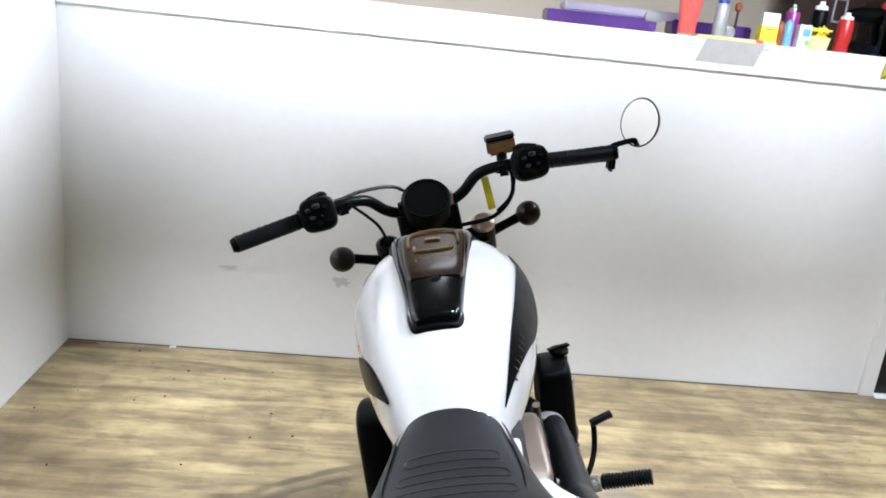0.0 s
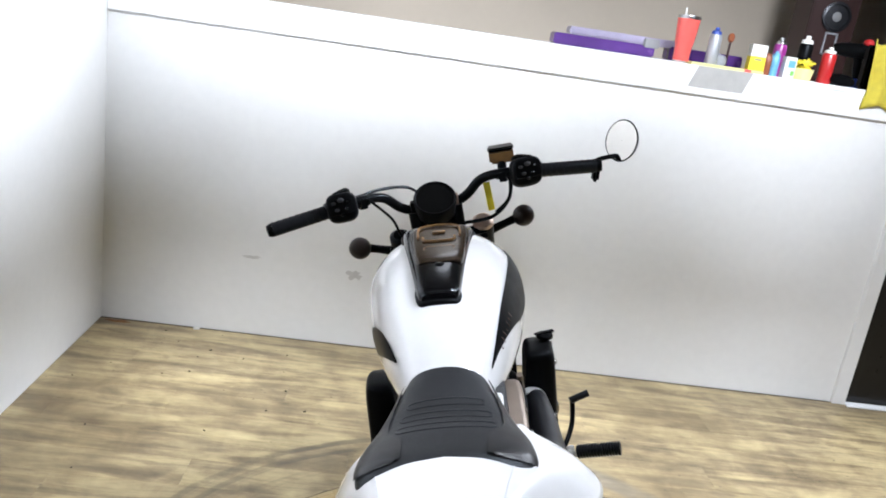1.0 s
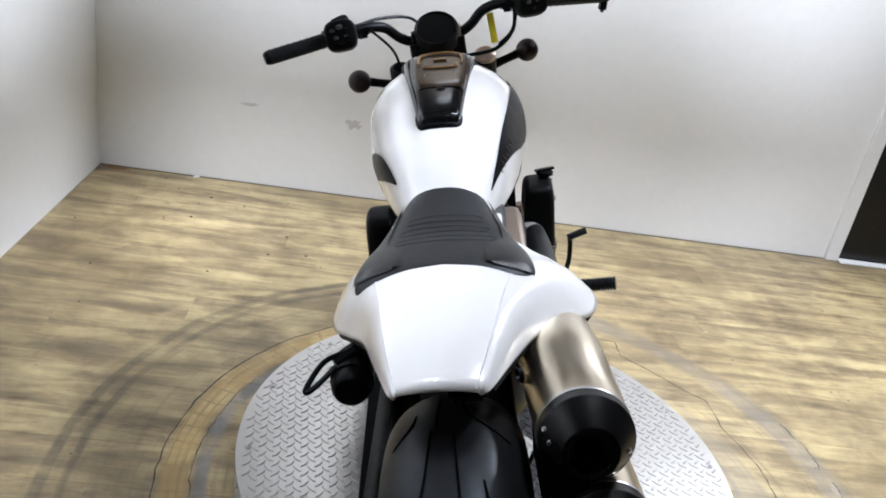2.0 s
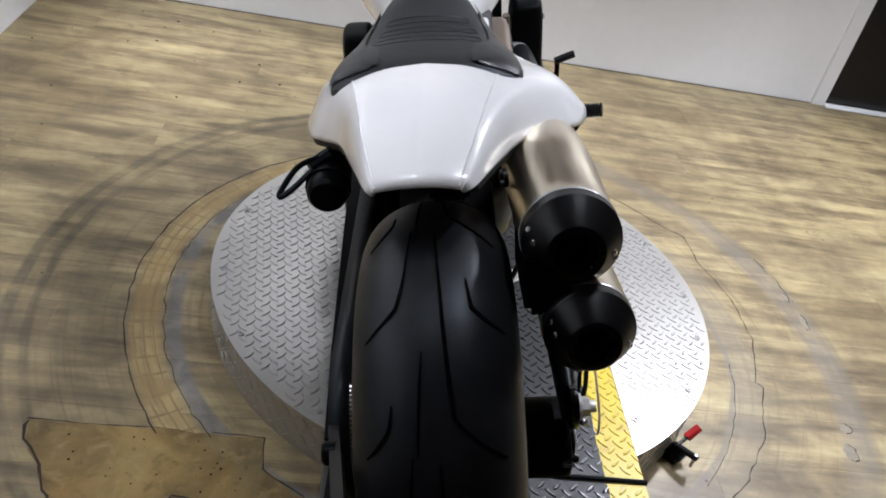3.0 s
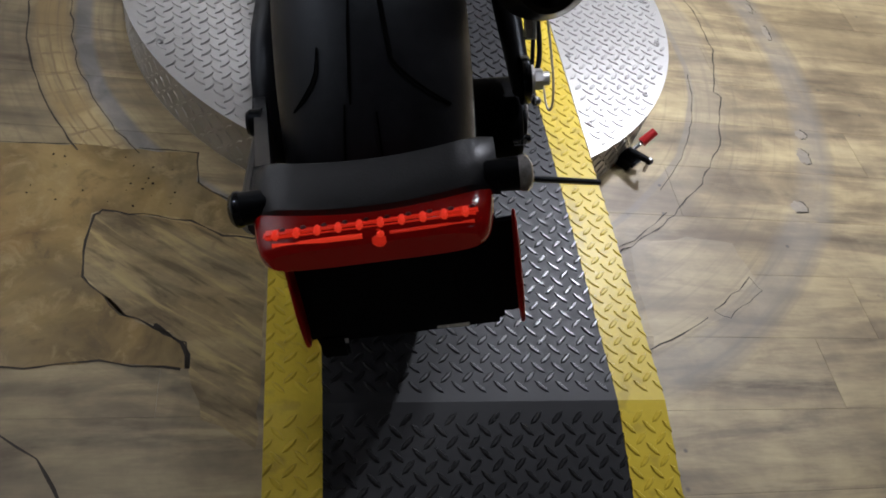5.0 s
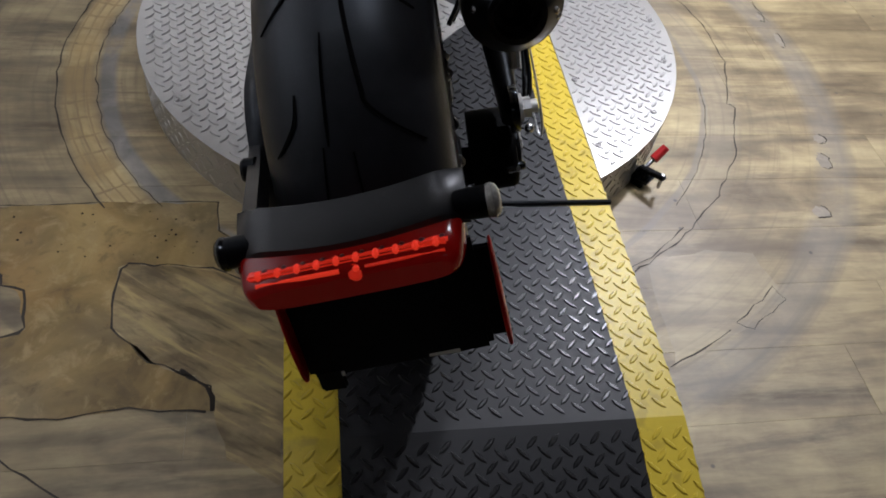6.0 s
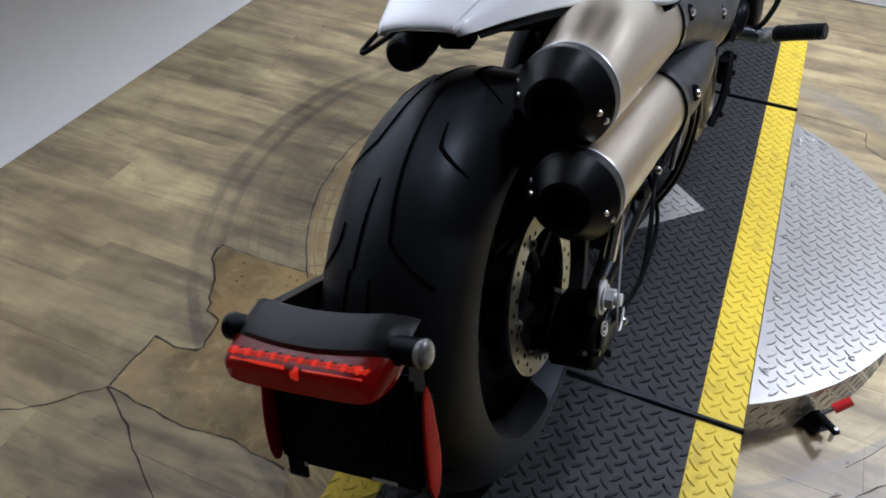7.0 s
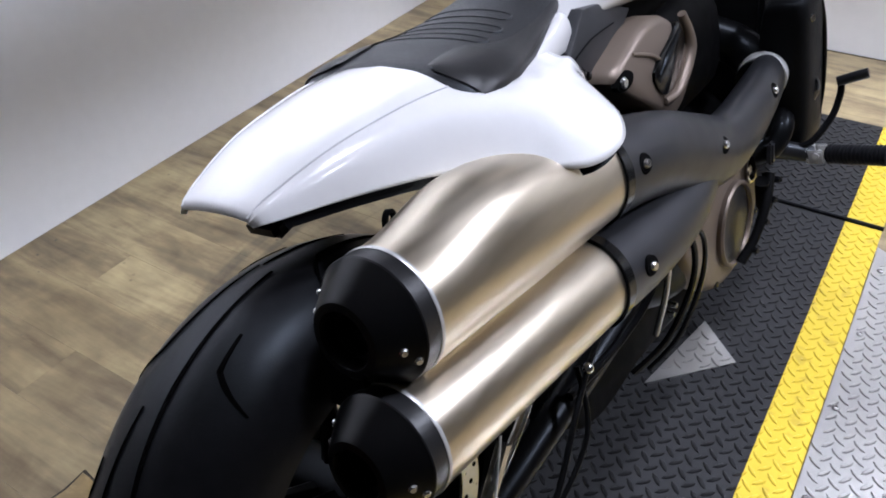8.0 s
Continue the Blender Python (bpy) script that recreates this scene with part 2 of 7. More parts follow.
def floor_mat(name="vinyl_plank", warm=0.0, pale=0.0, combed=0.0):
    """Printed vinyl planks: blond and grey streaks along the board, scuffs and worn rings round the turntable."""
    m = bpy.data.materials.new(name)
    m.use_nodes = True
    n, k = m.node_tree.nodes, m.node_tree.links
    b = n["Principled BSDF"]

    def node(kind, **kw):
        o = n.new(kind)
        for key, v in kw.items():
            o.inputs[key].default_value = v
        return o

    def math_(op, a, b_=None, c=None):
        o = n.new("ShaderNodeMath")
        o.operation = op
        for i, v in enumerate((a, b_, c)):
            if v is None:
                continue
            if isinstance(v, (int, float)):
                o.inputs[i].default_value = v
            else:
                k.new(v, o.inputs[i])
        return o.outputs[0]

    def band(v, lo, hi, to=1.0):
        o = n.new("ShaderNodeMapRange")
        o.inputs[1].default_value, o.inputs[2].default_value, o.inputs[4].default_value = lo, hi, to
        k.new(v, o.inputs[0])
        return o.outputs[0]

    def blend(fac, a, c):
        o = n.new("ShaderNodeMix")
        o.data_type = "RGBA"
        for s, v in (("Factor", fac), ("A", a), ("B", c)):
            if isinstance(v, tuple):
                o.inputs[s].default_value = v
            elif isinstance(v, float):
                o.inputs[s].default_value = v
            else:
                k.new(v, o.inputs[s])
        return o.outputs["Result"]

    geo = n.new("ShaderNodeNewGeometry")
    info = n.new("ShaderNodeObjectInfo")
    sep = n.new("ShaderNodeSeparateXYZ")
    k.new(geo.outputs["Position"], sep.inputs[0])
    off = math_("MULTIPLY", info.outputs["Random"], 0.55)
    grain_v = n.new("ShaderNodeCombineXYZ")
    k.new(math_("ADD", math_("MULTIPLY", sep.outputs[0], 1.7), off), grain_v.inputs[0])
    k.new(math_("MULTIPLY", sep.outputs[1], 11.0), grain_v.inputs[1])
    k.new(off, grain_v.inputs[2])
    streak = node("ShaderNodeTexNoise", Scale=1.3, Detail=5.0, Roughness=0.56, Distortion=0.5)
    k.new(grain_v.outputs[0], streak.inputs["Vector"])
    fine_v = n.new("ShaderNodeVectorMath")
    fine_v.operation = "MULTIPLY"
    fine_v.inputs[1].default_value = (4, 5, 1)
    k.new(grain_v.outputs[0], fine_v.inputs[0])
    fine = node("ShaderNodeTexNoise", Scale=2.0, Detail=6.0, Roughness=0.7)
    k.new(fine_v.outputs[0], fine.inputs["Vector"])
    tones = n.new("ShaderNodeValToRGB")
    tones.color_ramp.elements[0].position, tones.color_ramp.elements[0].color = 0.35, (0.110, 0.081, 0.043, 1)
    tones.color_ramp.elements[1].position, tones.color_ramp.elements[1].color = 0.68, (0.50, 0.405, 0.215, 1)
    for at, c in ((0.42, (0.178, 0.135, 0.076, 1)), (0.475, (0.245, 0.188, 0.102, 1)), (0.525, (0.322, 0.252, 0.134, 1)), (0.585, (0.400, 0.318, 0.166, 1))):
        tones.color_ramp.elements.new(at).color = c
    cloud = node("ShaderNodeTexNoise", Scale=8.0, Detail=5.0, Roughness=0.6, Distortion=0.5)
    k.new(geo.outputs["Position"], cloud.inputs["Vector"])
    mixed = math_("ADD", math_("MULTIPLY", streak.outputs["Fac"], 0.68), math_("MULTIPLY", cloud.outputs["Fac"], 0.32))
    shade = math_("MULTIPLY_ADD", info.outputs["Random"], 0.02, math_("SUBTRACT", mixed, 0.010))
    k.new(shade, tones.inputs[0])
    base = blend(math_("MULTIPLY", band(fine.outputs["Fac"], 0.45, 0.75), 0.28), tones.outputs[0], (0.13, 0.10, 0.06, 1))
    block_v = n.new("ShaderNodeVectorMath")
    block_v.operation = "MULTIPLY"
    block_v.inputs[1].default_value = (0.75, 0.62, 1)
    k.new(grain_v.outputs[0], block_v.inputs[0])
    block = node("ShaderNodeTexNoise", Scale=1.9, Detail=8.0, Roughness=0.72, Distortion=0.15)
    k.new(block_v.outputs[0], block.inputs["Vector"])
    base = blend(math_("MULTIPLY", band(block.outputs["Fac"], 0.50, 0.66), 0.30), base, (0.170, 0.137, 0.088, 1))
    base = blend(math_("MULTIPLY", band(block.outputs["Fac"], 0.47, 0.34), 0.38), base, (0.48, 0.395, 0.220, 1))
    # worn rings about the turntable
    dx, dy = math_("SUBTRACT", sep.outputs[0], 0.334), math_("SUBTRACT", sep.outputs[1], 1.245)
    rad = math_("SQRT", math_("ADD", math_("MULTIPLY", dx, dx), math_("MULTIPLY", dy, dy)))
    wob = node("ShaderNodeTexNoise", Scale=2.2, Detail=4.0)
    k.new(geo.outputs["Position"], wob.inputs["Vector"])
    rw = math_("ADD", rad, math_("MULTIPLY", math_("SUBTRACT", wob.outputs["Fac"], 0.5), 0.05))
    patch = node("ShaderNodeTexNoise", Scale=3.2, Detail=6.0, Roughness=0.65)
    k.new(geo.outputs["Position"], patch.inputs["Vector"])

    def ring(r, w):
        d = math_("ABSOLUTE", math_("SUBTRACT", rw, r))
        return math_("SUBTRACT", 1.0, band(d, w * 0.5, w))

    left, right = band(dx, 0.05, -0.25), band(dx, 0.15, 0.45)
    turn_ = math_("ARCTAN2", dy, dx)
    # tan ring of old glue, cross-hatched by the trowel
    tan = math_("MULTIPLY", ring(0.781, 0.046), left)
    base = blend(math_("MULTIPLY", tan, 0.9), base, blend(band(cloud.outputs["Fac"], 0.40, 0.60), (0.36, 0.245, 0.095, 1), (0.50, 0.375, 0.170, 1)))
    wander = math_("MULTIPLY", math_("SUBTRACT", patch.outputs["Fac"], 0.5), 1.6)
    across = math_("PINGPONG", math_("ADD", math_("MULTIPLY", turn_, 13.0), wander), 0.5)
    along = math_("PINGPONG", math_("ADD", math_("MULTIPLY", rad, 46.0), math_("MULTIPLY", wander, 0.6)), 0.5)
    hatch = math_("MAXIMUM", band(across, 0.10, 0.01), band(along, 0.16, 0.02))
    base = blend(math_("MULTIPLY", math_("MULTIPLY", hatch, tan), math_("MULTIPLY", band(cloud.outputs["Fac"], 0.36, 0.62), 0.75)), base, (0.17, 0.105, 0.045, 1))
    # faint lines drawn round by the turning deck
    drawn_v = n.new("ShaderNodeCombineXYZ")
    k.new(math_("MULTIPLY", rad, 70.0), drawn_v.inputs[0])
    k.new(math_("MULTIPLY", turn_, 1.6), drawn_v.inputs[1])
    drawn = node("ShaderNodeTexNoise", Scale=1.0, Detail=4.0, Roughness=0.65)
    k.new(drawn_v.outputs[0], drawn.inputs["Vector"])
    reach = math_("MULTIPLY", band(rad, 1.16, 1.05), 0.42)
    base = blend(math_("MULTIPLY", band(drawn.outputs["Fac"], 0.52, 0.68), reach), base, (0.125, 0.100, 0.064, 1))
    # blue-grey primer showing inside it
    scuff = math_("MULTIPLY", math_("MULTIPLY", ring(0.716, 0.024), left), band(patch.outputs["Fac"], 0.34, 0.46))
    base = blend(math_("MULTIPLY", scuff, 0.85), base, blend(band(cloud.outputs["Fac"], 0.42, 0.60), (0.135, 0.132, 0.128, 1), (0.235, 0.225, 0.215, 1)))
    # rubbed grey bands on the far side
    for r, w, amount, tone in ((1.045, 0.050, 0.55, (0.185, 0.170, 0.150, 1)), (1.085, 0.022, 0.35, (0.15, 0.135, 0.115, 1)), (0.735, 0.010, 0.60, (0.16, 0.145, 0.13, 1)), (0.775, 0.060, 0.30, (0.30, 0.265, 0.21, 1))):
        f = math_("MULTIPLY", math_("MULTIPLY", ring(r, w), right), math_("MULTIPLY", band(patch.outputs["Fac"], 0.28, 0.50), amount))
        base = blend(f, base, tone)
    fade = band(dx, 0.35, -0.05)
    for r, w, amount in ((1.026, 0.014, 0.52), (1.078, 0.018, 0.72), (1.05, 0.055, 0.22), (0.90, 0.02, 0.12)):
        f = math_("MULTIPLY", math_("MULTIPLY", ring(r, w), band(patch.outputs["Fac"], 0.34, 0.58)), math_("MULTIPLY", fade, amount))
        base = blend(f, base, (0.055, 0.047, 0.038, 1))
    # general grime and grey scuffs
    grime = math_("MULTIPLY", band(patch.outputs["Fac"], 0.45, 0.70), 0.34)
    base = blend(grime, base, (0.135, 0.108, 0.070, 1))
    stain = node("ShaderNodeTexNoise", Scale=1.15, Detail=5.0, Roughness=0.6)
    k.new(geo.outputs["Position"], stain.inputs["Vector"])
    base = blend(math_("MULTIPLY", band(stain.outputs["Fac"], 0.47, 0.64), 0.58), base, (0.100, 0.070, 0.036, 1))
    speck = node("ShaderNodeTexVoronoi", Scale=16.0)
    k.new(geo.outputs["Position"], speck.inputs["Vector"])
    sp = math_("MULTIPLY", band(speck.outputs["Distance"], 0.09, 0.05), band(wob.outputs["Fac"], 0.48, 0.6))
    base = blend(math_("MULTIPLY", sp, 0.7), base, (0.05, 0.045, 0.04, 1))
    if warm:
        mott = node("ShaderNodeTexNoise", Scale=5.0, Detail=6.0, Roughness=0.58, Distortion=0.7)
        k.new(geo.outputs["Position"], mott.inputs["Vector"])
        hue = node("ShaderNodeTexNoise", Scale=2.6, Detail=4.0, Roughness=0.55, Distortion=0.5)
        k.new(geo.outputs["Position"], hue.inputs["Vector"])
        amber = blend(band(mott.outputs["Fac"], 0.38, 0.62), (0.118, 0.077, 0.024, 1), (0.315, 0.212, 0.070, 1))
        amber = blend(math_("MULTIPLY", band(hue.outputs["Fac"], 0.48, 0.60), 0.55), amber, (0.200, 0.154, 0.084, 1))
        amber = blend(math_("MULTIPLY", band(hue.outputs["Fac"], 0.44, 0.34), 0.50), amber, (0.310, 0.172, 0.044, 1))
        scrape = node("ShaderNodeTexNoise", Scale=16.0, Detail=8.0, Roughness=0.7, Distortion=0.6)
        k.new(geo.outputs["Position"], scrape.inputs["Vector"])
        amber = blend(math_("MULTIPLY", band(scrape.outputs["Fac"], 0.53, 0.64), 0.50), amber, (0.400, 0.295, 0.125, 1))
        amber = blend(math_("MULTIPLY", band(scrape.outputs["Fac"], 0.44, 0.34), 0.60), amber, (0.085, 0.058, 0.024, 1))
        base = blend(warm, base, amber)
    if combed:
        # strokes of the trowel run slantwise
        slant = n.new("ShaderNodeMapping")
        slant.vector_type = "TEXTURE"
        slant.inputs["Rotation"].default_value = (0, 0, radians(-34))
        slant.inputs["Scale"].default_value = (1 / 7, 1 / 44, 1)
        k.new(geo.outputs["Position"], slant.inputs["Vector"])
        stroke = node("ShaderNodeTexNoise", Scale=1.0, Detail=5.0, Roughness=0.6, Distortion=0.5)
        k.new(slant.outputs[0], stroke.inputs["Vector"])
        base = blend(math_("MULTIPLY", band(stroke.outputs["Fac"], 0.53, 0.66), 0.75 * combed), base, (0.43, 0.325, 0.130, 1))
        base = blend(math_("MULTIPLY", band(stroke.outputs["Fac"], 0.47, 0.37), 0.70 * combed), base, (0.095, 0.068, 0.032, 1))
    if pale:
        base = blend(pale, base, (0.34, 0.29, 0.20, 1))
    k.new(base, b.inputs["Base Color"])
    b.inputs["Specular IOR Level"].default_value = 0.32
    rr = n.new("ShaderNodeMapRange")
    rr.inputs[3].default_value, rr.inputs[4].default_value = 0.30, 0.55
    k.new(patch.outputs["Fac"], rr.inputs[0])
    k.new(rr.outputs[0], b.inputs["Roughness"])
    bu = n.new("ShaderNodeBump")
    bu.inputs["Strength"].default_value, bu.inputs["Distance"].default_value = 0.12, 0.002
    k.new(fine.outputs["Fac"], bu.inputs["Height"])
    k.new(bu.outputs[0], b.inputs["Normal"])
    return m


M_FLOOR = floor_mat()
M_SUBFLOOR = mat("dark_glue_joint", (0.17, 0.14, 0.095), 0.8)
M_CRACK = mat("floor_gap", (0.032, 0.025, 0.017), 0.9, vary=0.4)
M_PALE = floor_mat("rubbed_vinyl", 0.0, 0.22)
M_BARE = floor_mat("bare_adhesive", 0.94)
M_COMBED = floor_mat("combed_adhesive", 0.45, 0.0, 1.0)
M_FILLER = mat("pale_floor_filler", (0.25, 0.215, 0.16), 0.7, vary=0.25, scale=90, bump=0.3, bump_scale=300)


# cool tint put into the sheen, against warm floor reflections in the blacks
for m in (M_BLACK, M_MATTE, M_RUBBER, M_GLOSS, M_SEAT):
    m.node_tree.nodes["Principled BSDF"].inputs["Specular Tint"].default_value = (0.80, 0.90, 1.0, 1)


# ---- mesh helpers ----
def part(name, bm, material, parent=None, label="", smooth=35):
    """Links a bmesh as one mesh object, under a thing or a part."""
    bmesh.ops.recalc_face_normals(bm, faces=bm.faces)
    me = bpy.data.meshes.new(name)
    if smooth:
        for fc in bm.faces:
            fc.smooth = True
    bm.to_mesh(me)
    bm.free()
    if smooth:
        me.set_sharp_from_angle(angle=radians(smooth))
    me.materials.append(material)
    ob = new(name, me)
    ob.parent = parent
    if label:
        ob["label"] = label
    return ob


def thing(name, label, category, at=None, group="", kind=""):
    """An Empty that carries the parts of one thing."""
    ob = new(name)
    ob.empty_display_size = 0.1
    if at is not None:
        ob.matrix_world = at
    return tagged(ob, label, category, group, kind)


def box(bm, size, at=(0, 0, 0), rot=(0, 0, 0), bevel=0.0, m=None):
    r = bmesh.ops.create_cube(bm, size=1.0)
    mat4 = (m or Matrix()) @ pose(*at, *rot) @ Matrix.Diagonal((*size, 1))
    bmesh.ops.transform(bm, matrix=mat4, verts=r["verts"])
    if bevel:
        edges = list({e for v in r["verts"] for e in v.link_edges})
        bmesh.ops.bevel(bm, geom=edges, offset=bevel, segments=2, affect="EDGES")
    return bm


def rod(bm, a, b, r0, r1=None, seg=20):
    """A capped cylinder or cone from a to b."""
    a, b = Vector(a), Vector(b)
    d = b - a
    m = Matrix.Translation((a + b) / 2) @ d.to_track_quat("Z", "Y").to_matrix().to_4x4()
    bmesh.ops.create_cone(bm, cap_ends=True, segments=seg, radius1=r0, radius2=r0 if r1 is None else r1, depth=d.length, matrix=m)
    return bm


def ball(bm, at, r, scale=(1, 1, 1), seg=20):
    m = Matrix.Translation(at) @ Matrix.Diagonal((scale[0] * r, scale[1] * r, scale[2] * r, 1))
    bmesh.ops.create_uvsphere(bm, u_segments=seg, v_segments=seg // 2 + 2, radius=1.0, matrix=m)
    return bm


def between(rows, y):
    """The row at y, between the two rows that enclose it; rows are in order of y."""
    rows = sorted(rows, key=lambda q: q[0])
    y = min(max(y, rows[0][0]), rows[-1][0])
    for a, b in zip(rows, rows[1:]):
        if y <= b[0]:
            f = (y - a[0]) / max(1e-9, b[0] - a[0])
            return [u + (v - u) * f for u, v in zip(a, b)]
    return list(rows[-1])


def catmull(keys, steps):
    """Smooth rows between key rows of numbers."""
    keys = [np.array(q, float) for q in keys]
    out = []
    for i in range(len(keys) - 1):
        p0, p1, p2, p3 = keys[max(i - 1, 0)], keys[i], keys[i + 1], keys[min(i + 2, len(keys) - 1)]
        for s in range(steps):
            t = s / steps
            out.append(0.5 * (2 * p1 + (p2 - p0) * t + (2 * p0 - 5 * p1 + 4 * p2 - p3) * t * t + (3 * p1 - p0 - 3 * p2 + p3) * t ** 3))
    out.append(keys[-1])
    return out


def skin(bm, rings, closed=True, caps=True):
    """Faces between rings of equally many points."""
    vs = [[bm.verts.new(p) for p in ring] for ring in rings]
    n = len(vs[0])
    for a, b in zip(vs, vs[1:]):
        for i in range(n if closed else n - 1):
            j = (i + 1) % n
            bm.faces.new((a[i], a[j], b[j], b[i]))
    if closed and caps:
        bm.faces.new(vs[0])
        bm.faces.new(vs[-1])
    return bm


def tube(bm, pts, r, seg=10, steps=6):
    """A round tube along smooth points; r may be a list."""
    rs = r if isinstance(r, (list, tuple)) else [r] * len(pts)
    rows = catmull([(*p, q) for p, q in zip(pts, rs)], steps)
    rings, side = [], None
    for i, row in enumerate(rows):
        a, b = rows[max(i - 1, 0)][:3], rows[min(i + 1, len(rows) - 1)][:3]
        d = Vector(b - a).normalized()
        if side is None:
            side = d.orthogonal().normalized()
        side = (side - d * side.dot(d)).normalized()
        up = d.cross(side)
        rings.append([Vector(row[:3]) + float(row[3]) * (math.cos(q) * side + math.sin(q) * up) for q in [2 * math.pi * s / seg for s in range(seg)]])
    return skin(bm, rings)


def blob(bm, keys, steps=5, seg=28):
    """A closed body along y. Keys: y, centre x, half width, centre z, height above, height below, squareness."""
    rings = []
    for y, cx, w, cz, hu, hl, n in catmull(keys, steps):
        ring = []
        for s in range(seg):
            q = 2 * math.pi * s / seg
            c, d = math.cos(q), math.sin(q)
            x = math.copysign(abs(c) ** (2 / n), c) * w
            z = math.copysign(abs(d) ** (2 / n), d) * (hu if d > 0 else hl)
            ring.append((cx + x, y, cz + z))
        rings.append(ring)
    return skin(bm, rings)


def lathe(bm, profile, origin, axis, seg=40):
    """Turns (radius, along) rows round an axis."""
    d = Vector(axis).normalized()
    side = d.orthogonal().normalized()
    up = d.cross(side)
    rings = [[Vector(origin) + d * h + r * (math.cos(q) * side + math.sin(q) * up) for q in [2 * math.pi * s / seg for s in range(seg)]] for r, h in profile]
    return skin(bm, rings, caps=False)


def B():
    return bmesh.new()


def prism(bm, outline, x0, x1, bevel=0.004, sweep=1.0):
    """A plate with a y, z outline from x0 out to x1, its rim rounded off."""
    cy = sum(p[0] for p in outline) / len(outline)
    cz = sum(p[1] for p in outline) / len(outline)
    rows = [(x0, 1.0, 0.0), (x1 - math.copysign(bevel, x1 - x0), sweep, 0.0), (x1 - math.copysign(bevel, x1 - x0) * 0.3, sweep, 0.3), (x1, sweep, 1.0)]
    rings = []
    for x, k, inset in rows:
        ring = []
        for y, z in outline:
            dy, dz = y - cy, z - cz
            r = math.hypot(dy, dz) or 1
            g = k * (1 - bevel * inset / r)
            ring.append((x, cy + dy * g, cz + dz * g))
        rings.append(ring)
    return skin(bm, rings)


def rounded(outline, steps=4):
    """A closed smooth outline through a few points."""
    pts = [np.array(p, float) for p in outline]
    n = len(pts)
    out = []
    for i in range(n):
        p0, p1, p2, p3 = pts[i - 1], pts[i], pts[(i + 1) % n], pts[(i + 2) % n]
        for s in range(steps):
            t = s / steps
            q = 0.5 * (2 * p1 + (p2 - p0) * t + (2 * p0 - 5 * p1 + 4 * p2 - p3) * t * t + (3 * p1 - p0 - 3 * p2 + p3) * t ** 3)
            out.append((float(q[0]), float(q[1])))
    return out


def bars(name, parent, rows, material, thick=0.001):
    """Plain bars where writing cannot be read: centre, size."""
    bm = B()
    for at, size in rows:
        box(bm, size, at)
    return part(name, bm, material, parent, smooth=0)


# ---- the room ----
X0, X1, Y0, Y1 = -1.285, 4.2, -3.6, 3.09
HALF_Z = 1.475


def setting(name, bm, material, label, category="", smooth=0):
    return tagged(part(name, bm, material, None, smooth=smooth), label, category or name.split("_")[0], kind="structure")


floor = setting("floor", box(B(), (X1 - X0 + 0.4, 5.0 - Y0 + 0.4, 0.1), ((X0 + X1) / 2, (5.0 + Y0) / 2, -0.0535)), M_SUBFLOOR, "blond and grey vinyl plank floor, scuffed and torn", "floor")
setting("wall_left", box(B(), (0.15, 5.0 - Y0, CEILING_Z), (X0 - 0.075, (5.0 + Y0) / 2, CEILING_Z / 2)), M_WALL, "smooth white painted wall", "wall")
# right wall, rear wall and ceiling are unseen, their grey chosen against bounce
setting("wall_right", box(B(), (0.15, 5.0 - Y0, CEILING_Z), (X1 + 0.075, (5.0 + Y0) / 2, CEILING_Z / 2)), M_UNSEENWALL, "unseen wall kept grey to cut bounced light", "wall")
setting("wall_rear", box(B(), (X1 - X0 + 0.3, 0.15, CEILING_Z), ((X0 + X1) / 2, Y0 - 0.075, CEILING_Z / 2)), M_UNSEENWALL, "unseen wall kept grey to cut bounced light", "wall")
setting("ceiling", box(B(), (X1 - X0 + 0.3, 5.0 - Y0, 0.1), ((X0 + X1) / 2, (5.0 + Y0) / 2, CEILING_Z + 0.05)), M_CEIL, "unseen ceiling kept dark to cut bounced light", "ceiling")
DOOR_X0, DOOR_X1 = 2.262, 3.1
setting("wall_half", box(B(), (DOOR_X0 - 0.066 - X0, 0.34, HALF_Z - 0.022), ((DOOR_X0 - 0.066 + X0) / 2, Y1 + 0.17, (HALF_Z - 0.022) / 2)), M_WALL, "white half wall of smooth panel with faint smudges", "wall")
setting("trim_top", box(B(), (DOOR_X0 - 0.066 - X0 - 0.004, 0.018, 0.098), ((DOOR_X0 - 0.066 + X0) / 2, Y1 - 0.009, HALF_Z - 0.072), bevel=0.003), M_TRIM, "white board along the top of the half wall", "trim")
setting("wall_cap", box(B(), (DOOR_X0 - 0.066 - X0 - 0.002, 0.37, 0.022), ((DOOR_X0 - 0.066 + X0) / 2, Y1 + 0.165, HALF_Z - 0.011), bevel=0.003), M_TRIM, "white painted ledge on the half wall", "ledge")
setting("wall_back", box(B(), (X1 - X0 + 0.3, 0.1, CEILING_Z), ((X0 + X1) / 2, 4.35, CEILING_Z / 2)), M_BEIGE, "beige painted wall beyond the half wall", "wall")
# the strip of primer that shows on the top board
setting("trim_patch", skin(B(), [[(1.144, Y1 - 0.0205, 1.385), (1.385, Y1 - 0.0205, 1.385)], [(1.175, Y1 - 0.0205, 1.4745), (1.415, Y1 - 0.0205, 1.4745)]], closed=False), M_GREYPAINT, "unpainted grey patch on the top board", "patch")
bm = B()
box(bm, (0.066, 0.36, 2.1), (DOOR_X0 - 0.033, Y1 + 0.16, 1.05), bevel=0.003)
box(bm, (0.066, 0.36, 2.1), (DOOR_X1 + 0.033, Y1 + 0.16, 1.05), bevel=0.003)
